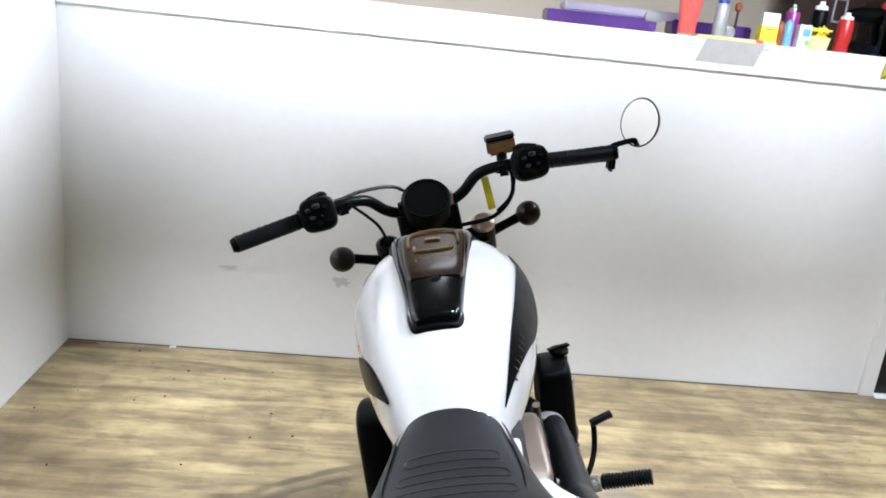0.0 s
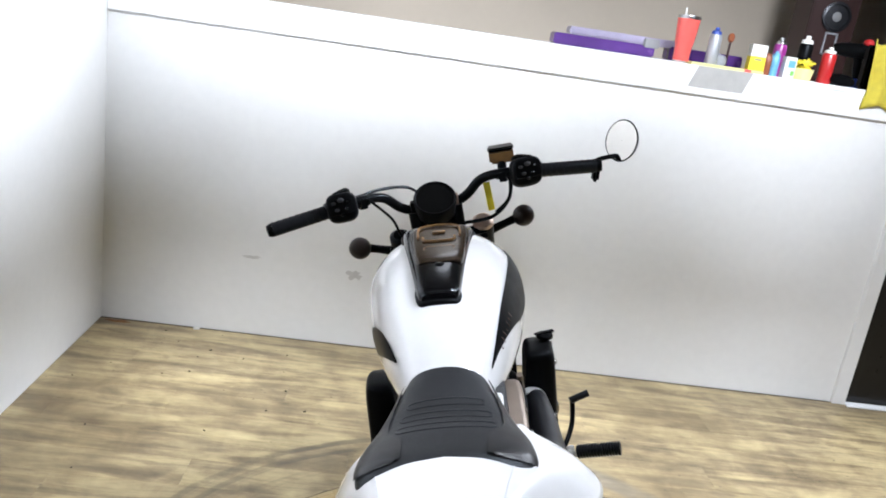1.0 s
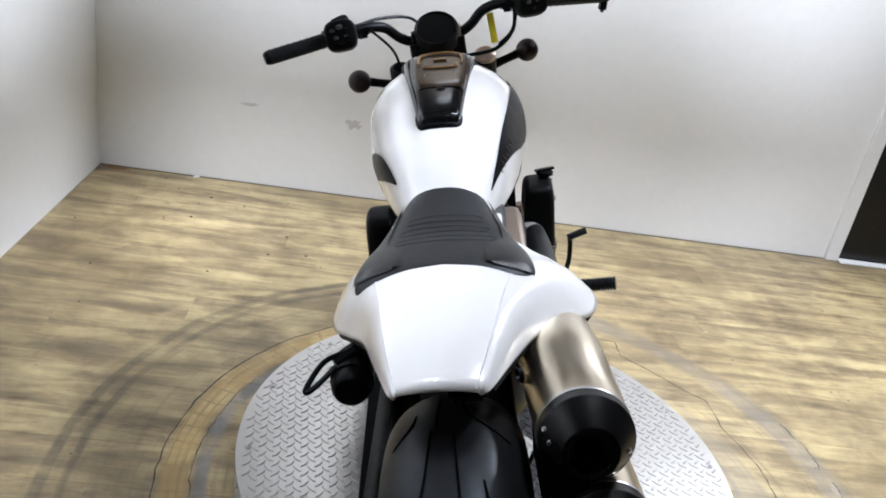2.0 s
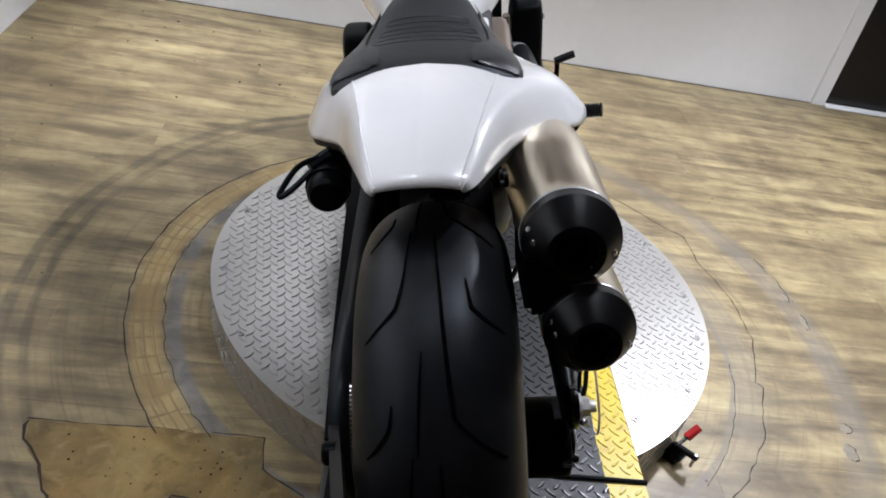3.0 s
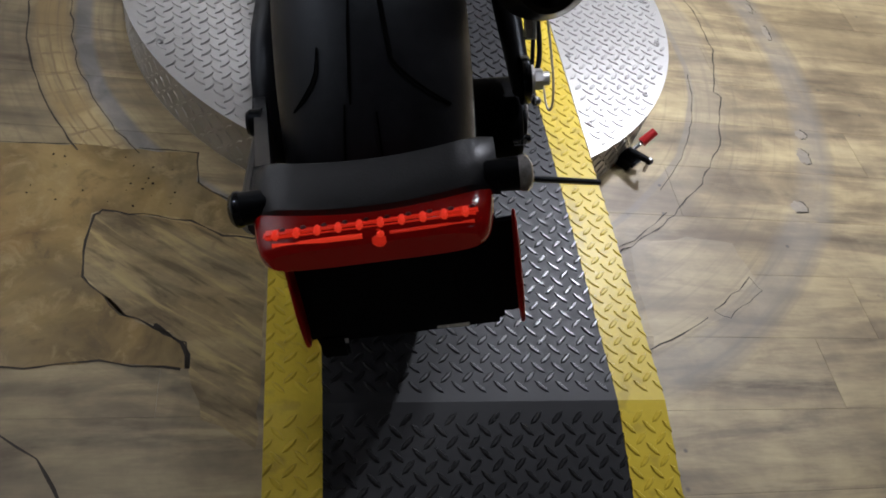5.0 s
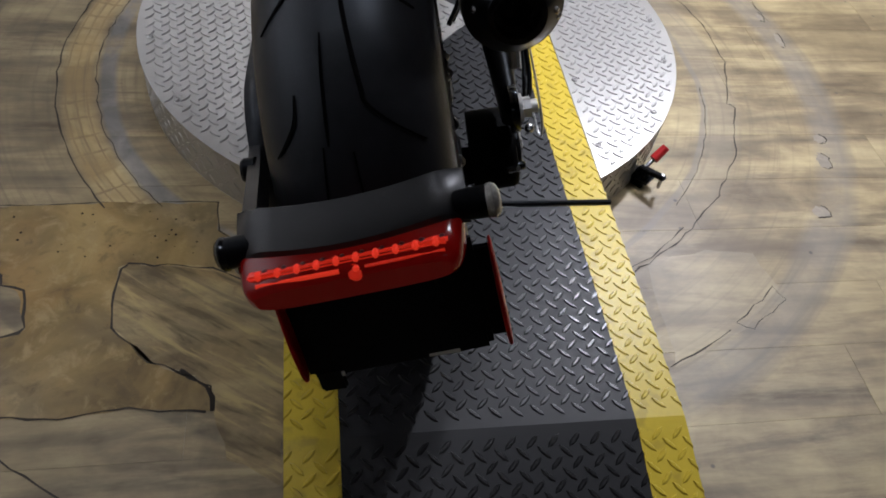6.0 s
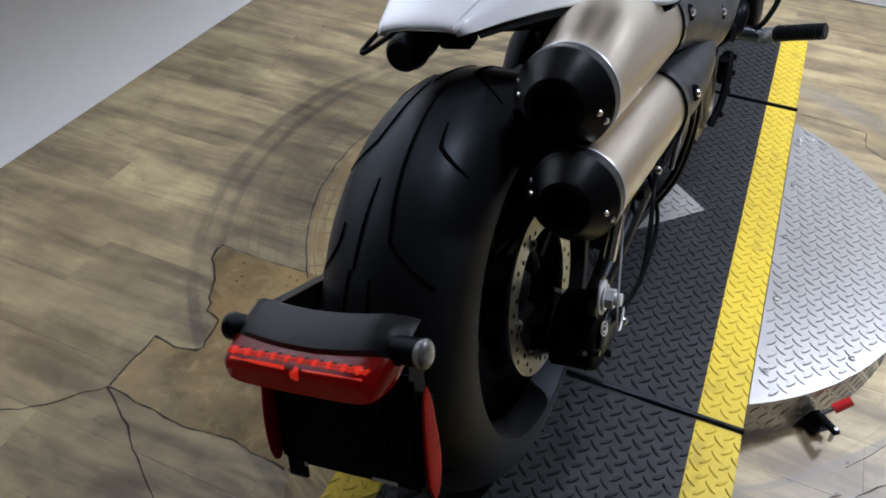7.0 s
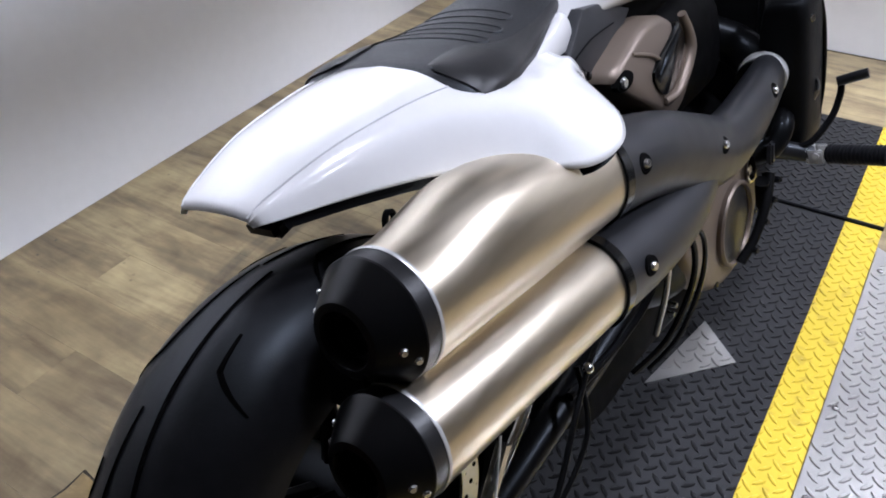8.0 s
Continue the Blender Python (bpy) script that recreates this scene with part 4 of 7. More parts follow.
part("wire_clip", tube(B(), [(0.222, 0.060, 0.455), (0.228, 0.020, 0.400), (0.232, -0.022, 0.345), (0.232, -0.030, 0.305), (0.230, -0.010, 0.285), (0.228, 0.020, 0.300)], 0.0016, 6, 5), M_ZINC, swing, "thin bright wire clip")
part("axle_washer", lathe(B(), [(0.0005, 0.0), (0.026, 0.0), (0.026, 0.004), (0.020, 0.005)], (0.2005, 0.0, AX + 0.005), (1, 0, 0), 28), M_ZINC, swing, "bright axle washer")
for k in range(5):
    q = 2 * math.pi * k / 5 + 0.5
    part("disc_tab", tube(B(), [(0.1065, 0.086 * math.cos(q), AX + 0.086 * math.sin(q)), (0.1065, 0.100 * math.cos(q), AX + 0.100 * math.sin(q))], [0.006, 0.012], 10, 2), M_DISC, bd)
# drive belt and pulley on the other side
part("belt_pulley", lathe(B(), [(0.04, -0.012), (0.115, -0.012), (0.115, 0.012), (0.04, 0.012)], (-0.141, 0, AX), (1, 0, 0), 60), M_BLACK, bike)
bm = B()
rings = []
for i in range(41):
    q = math.pi / 2 + math.pi * i / 40
    rings.append([(-0.156 + dx, 0.122 * math.cos(q) + 0.0, AX + 0.122 * math.sin(q)) for dx in (0, 0.03)])
rings.insert(0, [(-0.156 + dx, 0.62, 0.40) for dx in (0, 0.03)])
rings.append([(-0.156 + dx, 0.62, 0.28) for dx in (0, 0.03)])
skin(bm, rings, closed=False)
belt = part("drive_belt", bm, M_RUBBER, bike, "toothed drive belt")
belt.modifiers.new("thick", "SOLIDIFY").thickness = 0.006
bm = B()
for i in range(46):
    q = math.pi * 0.62 + math.pi * 0.75 * i / 45
    box(bm, (0.004, 0.0035, 0.0035), (-0.1240, 0.121 * math.cos(q), AX + 0.121 * math.sin(q)), (math.degrees(q), 0, 0))
part("belt_teeth", bm, M_DISC, belt)

# ---- tank ----
TANK = [
    (0.44, 0.046, 0.700, 0.040, 0.010, 2.2),
    (0.50, 0.069, 0.712, 0.058, 0.015, 2.3),
    (0.56, 0.092, 0.728, 0.076, 0.022, 2.5),
    (0.62, 0.114, 0.736, 0.108, 0.03, 2.6),
    (0.70, 0.138, 0.744, 0.140, 0.05, 2.7),
    (0.82, 0.165, 0.756, 0.157, 0.08, 2.7),
    (0.94, 0.180, 0.772, 0.155, 0.08, 2.6),
    (1.04, 0.156, 0.790, 0.135, 0.08, 2.4),
    (1.09, 0.108, 0.802, 0.103, 0.06, 2.3)]
TANK_X = 0.005
tank = part("fuel_tank", blob(B(), [
    (r[0], TANK_X, *r[1:]) for r in TANK], 5, 48), M_WHITE, bike, "pearl white fuel tank")
for s in (1, -1):
    # dark side panel set into the tank's flank
    bm = B()
    rings = []
    keys = [(0.565, 32, 34), (0.62, 27, 38), (0.70, 17, 41), (0.80, 6, 41), (0.90, 3, 40), (0.98, 13, 38), (1.035, 27, 32)] if s > 0 else [(0.60, 27, 30), (0.64, 15, 28), (0.69, 5, 24), (0.74, 0, 17), (0.79, 0, 9), (0.82, 0, 3)]
    for y, q0, q1 in catmull(keys, 5):
        row = catmull(TANK, 20)
        _, w, cz, hu, hl, n = between(row, y)
        ring = []
        for i in range(9):
            q = radians(q0 + (q1 - q0) * i / 8)
            x, z = math.cos(q) ** (2 / n) * w, cz + max(0.0, math.sin(q)) ** (2 / n) * hu
            ring.append((TANK_X + s * (x + 0.0022 * math.cos(q)), y, z + 0.0022 * math.sin(q)))
        rings.append(ring)
    skin(bm, rings, closed=False)
    side = part("side_panel", bm, M_BLACK, tank, "satin black side panel")
    bm = B()
    for i in range(7 if s > 0 else 0):
        y = 0.625 + 0.015 * i
        _, w, cz, hu, hl, n = min(catmull(TANK, 20), key=lambda r: abs(r[0] - y))
        q = radians(27)
        box(bm, (0.0012, 0.004, 0.014), (TANK_X + s * (math.cos(q) ** (2 / n) * w + 0.0016), y, cz + math.sin(q) ** (2 / n) * hu + 0.001), (0, -s * 32, 0))
    if s > 0:
        tagged(part("side_lettering", bm, M_LETTER, side, smooth=0), "grey unreadable lettering", kind="stuff")
console = part("tank_console", blob(B(), [
    (0.68, -0.004, 0.034, 0.885, 0.012, 0.03, 3.0),
    (0.70, -0.004, 0.044, 0.888, 0.020, 0.03, 3.2),
    (0.79, -0.004, 0.056, 0.893, 0.030, 0.03, 3.4),
    (0.92, -0.004, 0.074, 0.905, 0.034, 0.03, 3.4),
    (1.02, -0.004, 0.084, 0.915, 0.030, 0.05, 3.4),
    (1.05, 0, 0.080, 0.915, 0.020, 0.05, 3.0)], 4, 36), M_GLOSS, tank, "gloss black tank console")
part("console_trim", blob(B(), [
    (0.675, -0.004, 0.036, 0.872, 0.010, 0.03, 3.0),
    (0.694, -0.004, 0.047, 0.876, 0.012, 0.03, 3.2),
    (0.79, -0.004, 0.059, 0.885, 0.018, 0.03, 3.4),
    (0.92, -0.004, 0.079, 0.897, 0.018, 0.03, 3.4),
    (1.03, -0.004, 0.090, 0.915, 0.016, 0.05, 3.4)], 4, 36), M_MATTE, tank)
cap = part("filler_flap", blob(B(), [(0.80, 0, 0.046, 0.918, 0.008, 0.012, 4), (0.83, 0, 0.054, 0.922, 0.010, 0.012, 4), (0.93, 0, 0.062, 0.934, 0.010, 0.012, 4), (1.0, 0, 0.064, 0.942, 0.008, 0.012, 4), (1.015, 0, 0.056, 0.940, 0.006, 0.012, 4)], 4, 32), M_FLAP, console, "smoked bronze filler flap")
bm = B()
tube(bm, [(-0.048, 0.93, 0.945), (-0.044, 0.985, 0.952), (0, 1.0, 0.954), (0.044, 0.985, 0.952), (0.048, 0.93, 0.945)], 0.003, 8)
tube(bm, [(-0.036, 0.925, 0.945), (-0.03, 0.905, 0.943), (0.03, 0.905, 0.943), (0.036, 0.925, 0.945)], 0.003, 8)
box(bm, (0.03, 0.012, 0.004), (0, 0.955, 0.949), (5, 0, 0), 0.001)
tube(bm, [(-0.032, 0.86, 0.934), (-0.028, 0.876, 0.936), (0.028, 0.876, 0.936), (0.032, 0.86, 0.934)], 0.002, 8)
part("flap_relief", bm, M_AMBER, cap, "bronze relief lines")
bm = B()
lathe(bm, [(0.0005, 0.004), (0.006, 0.004), (0.011, 0.001), (0.011, -0.004)], (0, 0.79, 0.922), (0, -0.2, 1), 18)
part("console_lock", bm, M_BLACK, console)

# ---- seat ----
SEAT = [
    (0.235, -0.004, 0.118, 0.735, 0.026, 0.03, 2.4),
    (0.265, -0.004, 0.142, 0.738, 0.041, 0.04, 2.4),
    (0.33, -0.002, 0.139, 0.735, 0.046, 0.05, 2.3),
    (0.40, -0.001, 0.116, 0.738, 0.040, 0.05, 2.2),
    (0.47, 0.0, 0.097, 0.743, 0.041, 0.05, 2.1),
    (0.53, 0.001, 0.082, 0.748, 0.046, 0.05, 2.2),
    (0.562, 0.002, 0.068, 0.752, 0.046, 0.05, 2.3),
    (0.580, 0.002, 0.050, 0.755, 0.034, 0.04, 2.3)]
seat = part("seat", blob(B(), SEAT, 6, 40), M_SEAT, bike, "black ribbed vinyl solo seat")


def seat_top(x, y):
    rows = catmull(SEAT, 10)
    _, _, w, cz, hu, _, n = between(rows, y)
    return cz + hu * max(0.0, 1 - (abs(x) / w) ** n) ** (1 / n)


for y, half in ((0.362, 0.074), (0.402, 0.068), (0.442, 0.058)):
    pts = []
    for i in range(13):
        a = i / 12
        x = half * (1 - 2 * a)
        pts.append((x, y + 0.010, seat_top(x, y + 0.010) - 0.0008))
    for i in range(7):
        q = math.pi / 2 + math.pi * i / 6
        x, yy = -half + 0.010 * math.cos(q), y + 0.010 * math.sin(q)
        pts.append((x, yy, seat_top(x, yy) - 0.0008))
    for i in range(13):
        x = -half + 2 * half * i / 12
        pts.append((x, y - 0.010, seat_top(x, y - 0.010) - 0.0008))
    for i in range(5):
        q = -math.pi / 2 + math.pi * i / 4
        x, yy = half + 0.010 * math.cos(q), y + 0.010 * math.sin(q)
        pts.append((x, yy, seat_top(x, yy) - 0.0008))
    part("seat_rib", tube(B(), pts, 0.0022, 6, 1), M_SEAT, seat)



def seat_skin(y, deg, out, s):
    """A point of the seat's cover, a little outside it, on side s."""
    _, cx, w, cz, hu, hl, n = between(catmull(SEAT, 16), y)
    c, d = math.cos(radians(deg)), math.sin(radians(deg))
    return (cx + s * (c ** (2 / n) * w + out * c), y, cz + max(0.0, d) ** (2 / n) * hu + out * d)


FLANK = [(0.268, 66, 0.262, 60), (0.295, 66, 0.259, 46), (0.325, 63, 0.260, 28), (0.343, 56, 0.266, 9), (0.362, 46, 0.288, 5),
         (0.400, 37, 0.343, 6), (0.440, 30, 0.410, 4), (0.495, 24, 0.480, 4), (0.540, 22, 0.530, 4)]
for s in (1, -1):
    rows = catmull(FLANK, 4)
    bm = B()
    rings = []
    for y0, q0, y1, q1 in rows:
        ring = []
        for j in range(9):
            a = j / 8
            ring.append(seat_skin(y0 + (y1 - y0) * a, q0 + (q1 - q0) * a, 0.0008 + 0.0045 * math.sin(math.pi * min(1.0, 0.12 + a * 0.8)) ** 0.6, s))
        rings.append(ring)
    skin(bm, rings, closed=False)
    part("side_flap", bm, M_FLANK, seat, "smoother black vinyl side flap", smooth=60)

# ---- white tail with flared sides ----
def tail_section(y):
    """Half profile from the middle outwards: x, z rows, at y."""
    keys = [
        # y, top z, seam x, seam drop, mid x, mid z, edge x, edge z
        (-0.012, 0.738, 0.051, 0.004, 0.055, 0.732, 0.059, 0.728),
        (0.005, 0.750, 0.056, 0.006, 0.066, 0.740, 0.074, 0.728),
        (0.090, 0.772, 0.076, 0.010, 0.096, 0.745, 0.108, 0.715),
        (0.180, 0.780, 0.092, 0.014, 0.122, 0.745, 0.146, 0.695),
        (0.250, 0.780, 0.106, 0.018, 0.155, 0.738, 0.200, 0.668),
        (0.300, 0.774, 0.116, 0.024, 0.186, 0.724, 0.241, 0.652),
        (0.355, 0.765, 0.122, 0.028, 0.198, 0.712, 0.250, 0.656),
        (0.405, 0.755, 0.121, 0.030, 0.176, 0.708, 0.222, 0.668),
        (0.450, 0.747, 0.114, 0.030, 0.140, 0.712, 0.158, 0.688),
        (0.540, 0.742, 0.100, 0.028, 0.112, 0.710, 0.120, 0.690)]
    return between(catmull(keys, 14), y)


bm = B()
rings = []
for i in range(57):
    y = -0.012 + 0.475 * i / 56
    off = -0.014 * max(0.0, 1 - y / 0.35)
    _, zt, sx, sd, mx, mz, ex, ez = tail_section(y)
    half = catmull([(0, zt), (sx * 0.55, zt - sd * 0.25), (sx, zt - sd), (mx, mz), (ex, ez)], 6)
    ring = [(off - (x if x < sx else sx + (x - sx) * 0.62), y, z) for x, z in reversed(half)] + [(off + x, y, z) for x, z in half[1:]]
    rings.append(ring)
skin(bm, rings, closed=False)
tail = part("tail_cowl", bm, M_WHITE, bike, "pearl white tail cowl with flared sides", smooth=60)
sol = tail.modifiers.new("thick", "SOLIDIFY")
sol.thickness, sol.offset = 0.006, -1
for s in (1, -1):
    pts = []
    for i in range(15):
        y = -0.010 + 0.26 * i / 14
        _, zt, sx, sd, *_ = tail_section(y)
        pts.append((s * sx - 0.014 * max(0.0, 1 - y / 0.35), y, zt - sd + 0.0003))
    part("cowl_seam", tube(B(), pts, 0.0012, 6, 2), M_SEAM, tail)
# underside of the tail
bm = B()
skin(bm, [[(x * 0.965, y, z - 0.012) for x, y, z in ring] for ring in rings[3:-2]], closed=False)
part("cowl_liner", bm, M_MATTE, bike, "black plastic liner under the cowl", smooth=60)
part("under_tail", blob(B(), [(0.07, -0.01, 0.045, 0.715, 0.02, 0.015, 3), (0.12, -0.008, 0.065, 0.71, 0.03, 0.03, 3), (0.22, 0, 0.09, 0.70, 0.03, 0.06, 3), (0.40, 0, 0.11, 0.69, 0.03, 0.10, 3), (0.55, 0, 0.11, 0.68, 0.04, 0.14, 3)], 4, 24), M_MATTE, bike)
bm = B()
box(bm, (0.05, 0.030, 0.022), (0.025, 0.022, 0.712), (10, 0, 0), 0.006)
part("tail_bracket", bm, M_BLACK, bike)
bm = B()
lathe(bm, [(0.009, -0.003), (0.013, -0.003), (0.013, 0.003), (0.009, 0.003), (0.009, -0.003)], (0.10, 0.11, 0.672), (1, 0.3, 0), 18)
part("tie_loop", bm, M_BLACK, bike)

# ---- exhaust ----
def muffler(name, a, b, r, rb, hump=0.0):
    """A satin can from its rear rim a to its front joint b, humped along its inner top, with a black end cap."""
    a, b = Vector(a), Vector(b)
    d = (b - a).normalized()
    n = (b - a).length
    side = d.cross(Vector((0, 0, 1))).normalized()
    up = side.cross(d)
    rings = []
    for i in range(25):
        u = i / 24
        base = r if u < 0.5 else r + (rb - r) * (u - 0.5) * 2
        swell = min(1.0, max(0.0, (u - 0.02) / 0.36))
        swell = swell * swell * (3 - 2 * swell) * (1 - 0.75 * max(0.0, (u - 0.45) / 0.55))
        ring = []
        for k in range(56):
            q = 2 * math.pi * k / 56
            lift = hump * swell * max(0.0, math.cos(q - radians(108))) ** 1.4
            ring.append(a + d * n * u + (base + lift) * (math.cos(q) * side + math.sin(q) * up))
        rings.append(ring)
    can = part(name, skin(B(), rings, caps=False), M_MUFFLER, bike, "champagne satin steel muffler")
    part("rim_ring", lathe(B(), [(r * 0.98, -0.0035), (r * 1.008, -0.0035), (r * 1.018, -0.002), (r * 1.018, 0.0005), (r * 0.99, 0.002)], a, d, 56), M_ZINC, can)
    cone = part("end_cap", lathe(B(), [(r * 0.985, -0.022), (r * 0.965, -0.0235), (r * 0.62, -0.056), (r * 0.57, -0.059), (r * 0.45, -0.060), (r * 0.42, -0.056), (r * 0.40, -0.045), (r * 0.32, -0.045), (r * 0.30, -0.02), (0.0005, -0.02)], a, d, 56), M_CAP, can, "black end cap", smooth=22)
    part("cap_band", lathe(B(), [(r * 0.985, -0.0025), (r * 1.0, -0.003), (r * 1.0, -0.0215), (r * 0.98, -0.0230)], a, d, 56), M_CARRIER, cone, "satin black band", smooth=22)
    for q in (-22, 158):
        for dq, back, k in ((0, 0.028, 0.915), (12, 0.040, 0.79)):
            c, w = math.cos(radians(q + dq)), math.sin(radians(q + dq))
            out = c * side + w * up
            p = a - d * back + r * k * out
            part("cap_screw", lathe(B(), [(0.0005, 0.003), (0.003, 0.003), (0.0045, 0.001), (0.0045, -0.006)], p, out - d * 0.6, 12), M_STEEL, cone)
    return can


muffler("muffler_upper", (0.176, 0.004, 0.6487), (0.1745, 0.385, 0.583), 0.0645, 0.062, 0.024)
muffler("muffler_lower", (0.197, -0.049, 0.5425), (0.195, 0.317, 0.472), 0.060, 0.060)
def slimmed(bm):
    """Flattens the shield sideways ahead of the muffler joint."""
    for v in bm.verts:
        k = min(1.0, max(0.0, (v.co.y - 0.45) / 0.12))
        v.co.x += k * ((v.co.x - 0.20) * -0.34 + 0.013)
    return bm


part("muffler_bracket", box(B(), (0.070, 0.16, 0.095), (0.150, 0.030, 0.594), (-9, 0, 0), 0.010), M_BLACK, bike, "black bracket between the mufflers")
shield = part("heat_shield", slimmed(tube(B(), [(0.174, 0.388, 0.5825), (0.186, 0.52, 0.548), (0.196, 0.64, 0.492), (0.199, 0.73, 0.452), (0.200, 0.82, 0.443), (0.198, 0.93, 0.450), (0.190, 1.012, 0.456)], [0.064, 0.062, 0.060, 0.058, 0.058, 0.054, 0.048], 32, 5)), M_SHIELD, bike, "dark satin heat shield")
part("heat_shield_lower", tube(B(), [(0.195, 0.320, 0.4715), (0.200, 0.44, 0.450), (0.200, 0.56, 0.436), (0.198, 0.655, 0.436)], [0.062, 0.060, 0.055, 0.044], 28, 5), M_SHIELD, bike, "dark satin heat shield")
part("joint_band", lathe(B(), [(0.060, -0.008), (0.067, -0.008), (0.067, 0.008), (0.060, 0.008)], (0.174, 0.386, 0.583), (0.026, 0.40, -0.072), 48), M_GLOSS, bike)
part("joint_band", lathe(B(), [(0.058, -0.008), (0.065, -0.008), (0.065, 0.008), (0.058, 0.008)], (0.195, 0.318, 0.472), (0.016, 0.377, -0.071), 48), M_GLOSS, bike)
part("header_pipe", tube(B(), [(0.192, 1.005, 0.456), (0.178, 1.05, 0.466), (0.13, 1.07, 0.50), (0.07, 1.03, 0.54)], 0.038, 20, 5), M_BLACK, bike, "black header pipe")
part("shield_ring", lathe(B(), [(0.030, -0.004), (0.0440, -0.004), (0.0440, 0.020), (0.030, 0.026)], (0.197, 1.013, 0.456), (-0.15, 1, 0.08), 36), M_ZINC, shield, "plain steel ring")
for p, n in (((0.238, 0.425, 0.589), (1, -0.1, 0.25)), ((0.259, 0.372, 0.474), (1, -0.1, 0.1)), ((0.2475, 0.672, 0.494), (1, 0, 0.35)), ((0.243, 0.930, 0.470), (1, 0, 0.35))):
    # a raised near-black disc paints the shade of the bolt's hollow
    well = part("bolt_well", lathe(B(), [(0.0005, 0.0022), (0.0125, 0.0022), (0.0140, 0.0), (0.0140, -0.006)], p, n, 20), M_HOLLOWSHADE, shield)
    part("shield_bolt", lathe(B(), [(0.0005, 0.007), (0.0050, 0.007), (0.0068, 0.004), (0.0068, 0.0)], p, n, 16), M_STEEL, well)

# ---- engine ----
part("engine_case", blob(B(), [(0.58, 0, 0.11, 0.30, 0.10, 0.10, 3), (0.66, 0, 0.16, 0.29, 0.13, 0.14, 3.2), (0.80, 0, 0.175, 0.28, 0.14, 0.15, 3.2), (0.95, 0, 0.17, 0.28, 0.14, 0.15, 3.2), (1.06, 0, 0.12, 0.30, 0.12, 0.12, 3)], 4, 28), M_BLACK, bike, "black engine case")
cov = part("primary_cover", prism(B(), rounded([(0.70, 0.392), (0.84, 0.398), (1.00, 0.345), (1.015, 0.26), (0.98, 0.175), (0.87, 0.132), (0.74, 0.165), (0.665, 0.25), (0.63, 0.345)], 4), 0.05, 0.182, 0.022), M_BRONZE, bike, "bronze clutch cover", smooth=50)
part("cover_ring", lathe(B(), [(0.074, -0.004), (0.083, -0.004), (0.083, 0.010), (0.080, 0.014), (0.076, 0.014), (0.074, 0.008)], (0.180, 0.850, 0.252), (1, 0, 0), 56), M_BRONZE, cov, "bronze ring")
part("cover_disc", lathe(B(), [(0.0745, 0.0), (0.0745, 0.007), (0.060, 0.010), (0.0005, 0.011)], (0.180, 0.850, 0.252), (1, 0, 0), 48), M_CARRIER, cov, "dark machined disc")
part("inspection_ring", lathe(B(), [(0.022, 0.0), (0.030, 0.0), (0.030, 0.008), (0.024, 0.009), (0.022, 0.0)], (0.180, 0.955, 0.315), (1, 0, 0), 32), M_STEEL, cov)
part("inspection_plug", lathe(B(), [(0.022, 0.004), (0.0005, 0.005)], (0.180, 0.955, 0.315), (1, 0, 0), 28), M_GLOSS, cov)
for y, z in ((0.665, 0.34), (0.74, 0.382), (0.76, 0.172), (0.985, 0.20), (1.0, 0.335)):
    part("cover_screw", lathe(B(), [(0.0005, 0.005), (0.005, 0.005), (0.0065, 0.003), (0.0065, -0.01)], (0.178, y, z), (1, 0, 0), 12), M_GLOSS, cov)
rock = part("rocker_cover", prism(B(), rounded([(0.539, 0.643), (0.626, 0.571), (0.700, 0.522), (0.744, 0.508), (0.798, 0.534), (0.812, 0.584), (0.772, 0.636), (0.723, 0.676), (0.662, 0.686), (0.600, 0.672)], 4), -0.02, 0.152, 0.014), M_BRONZE, bike, "bronze rocker cover", smooth=50)
part("rocker_inset", prism(B(), rounded([(0.622, 0.612), (0.648, 0.566), (0.692, 0.566), (0.742, 0.615), (0.722, 0.655), (0.690, 0.640)], 4), 0.13, 0.1425, 0.003), M_GLOSS, rock, "gloss black inset")
part("inset_rail", tube(B(), [(0.1425, 0.640, 0.600), (0.1435, 0.672, 0.620), (0.1425, 0.722, 0.642)], [0.003, 0.006, 0.003], 10, 5), M_BLACK, rock)
part("rocker_rim", tube(B(), [(0.139, 0.655, 0.552), (0.142, 0.705, 0.552), (0.142, 0.762, 0.600), (0.140, 0.742, 0.660)], [0.006, 0.009, 0.010, 0.007], 12, 6), M_BRONZE, rock)
# the recess round the bolt is a proud plate in shade black
part("bolt_well", prism(B(), rounded([(0.528, 0.638), (0.548, 0.624), (0.575, 0.626), (0.580, 0.640), (0.556, 0.652)], 4), 0.13, 0.1405, 0.001), M_HOLLOWSHADE, rock)
part("rocker_bolt", lathe(B(), [(0.0005, 0.006), (0.006, 0.006), (0.0085, 0.003), (0.0085, -0.004)], (0.140, 0.545, 0.639), (1, 0, 0), 16), M_STEEL, rock, "bright flange bolt")
for ob in rock.children:
    ob.data.transform(Matrix.Translation((0.014, 0.010 if ob.name.startswith(("bolt_well", "rocker_bolt")) else 0.034, 0.0)))
part("rocker_step", tube(B(), [(0.150, 0.600, 0.662), (0.153, 0.655, 0.640), (0.153, 0.690, 0.618)], 0.0035, 8, 4), M_BRONZE, rock)
# fins, front cylinder, air box and sump get the shade-darkened black
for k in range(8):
    part("cooling_fin", box(B(), (0.22, 0.17, 0.006), (0.02, 0.72, 0.43 + 0.02 * k), (-12, 0, 0), 0.002), M_SHADEDBLACK, bike)
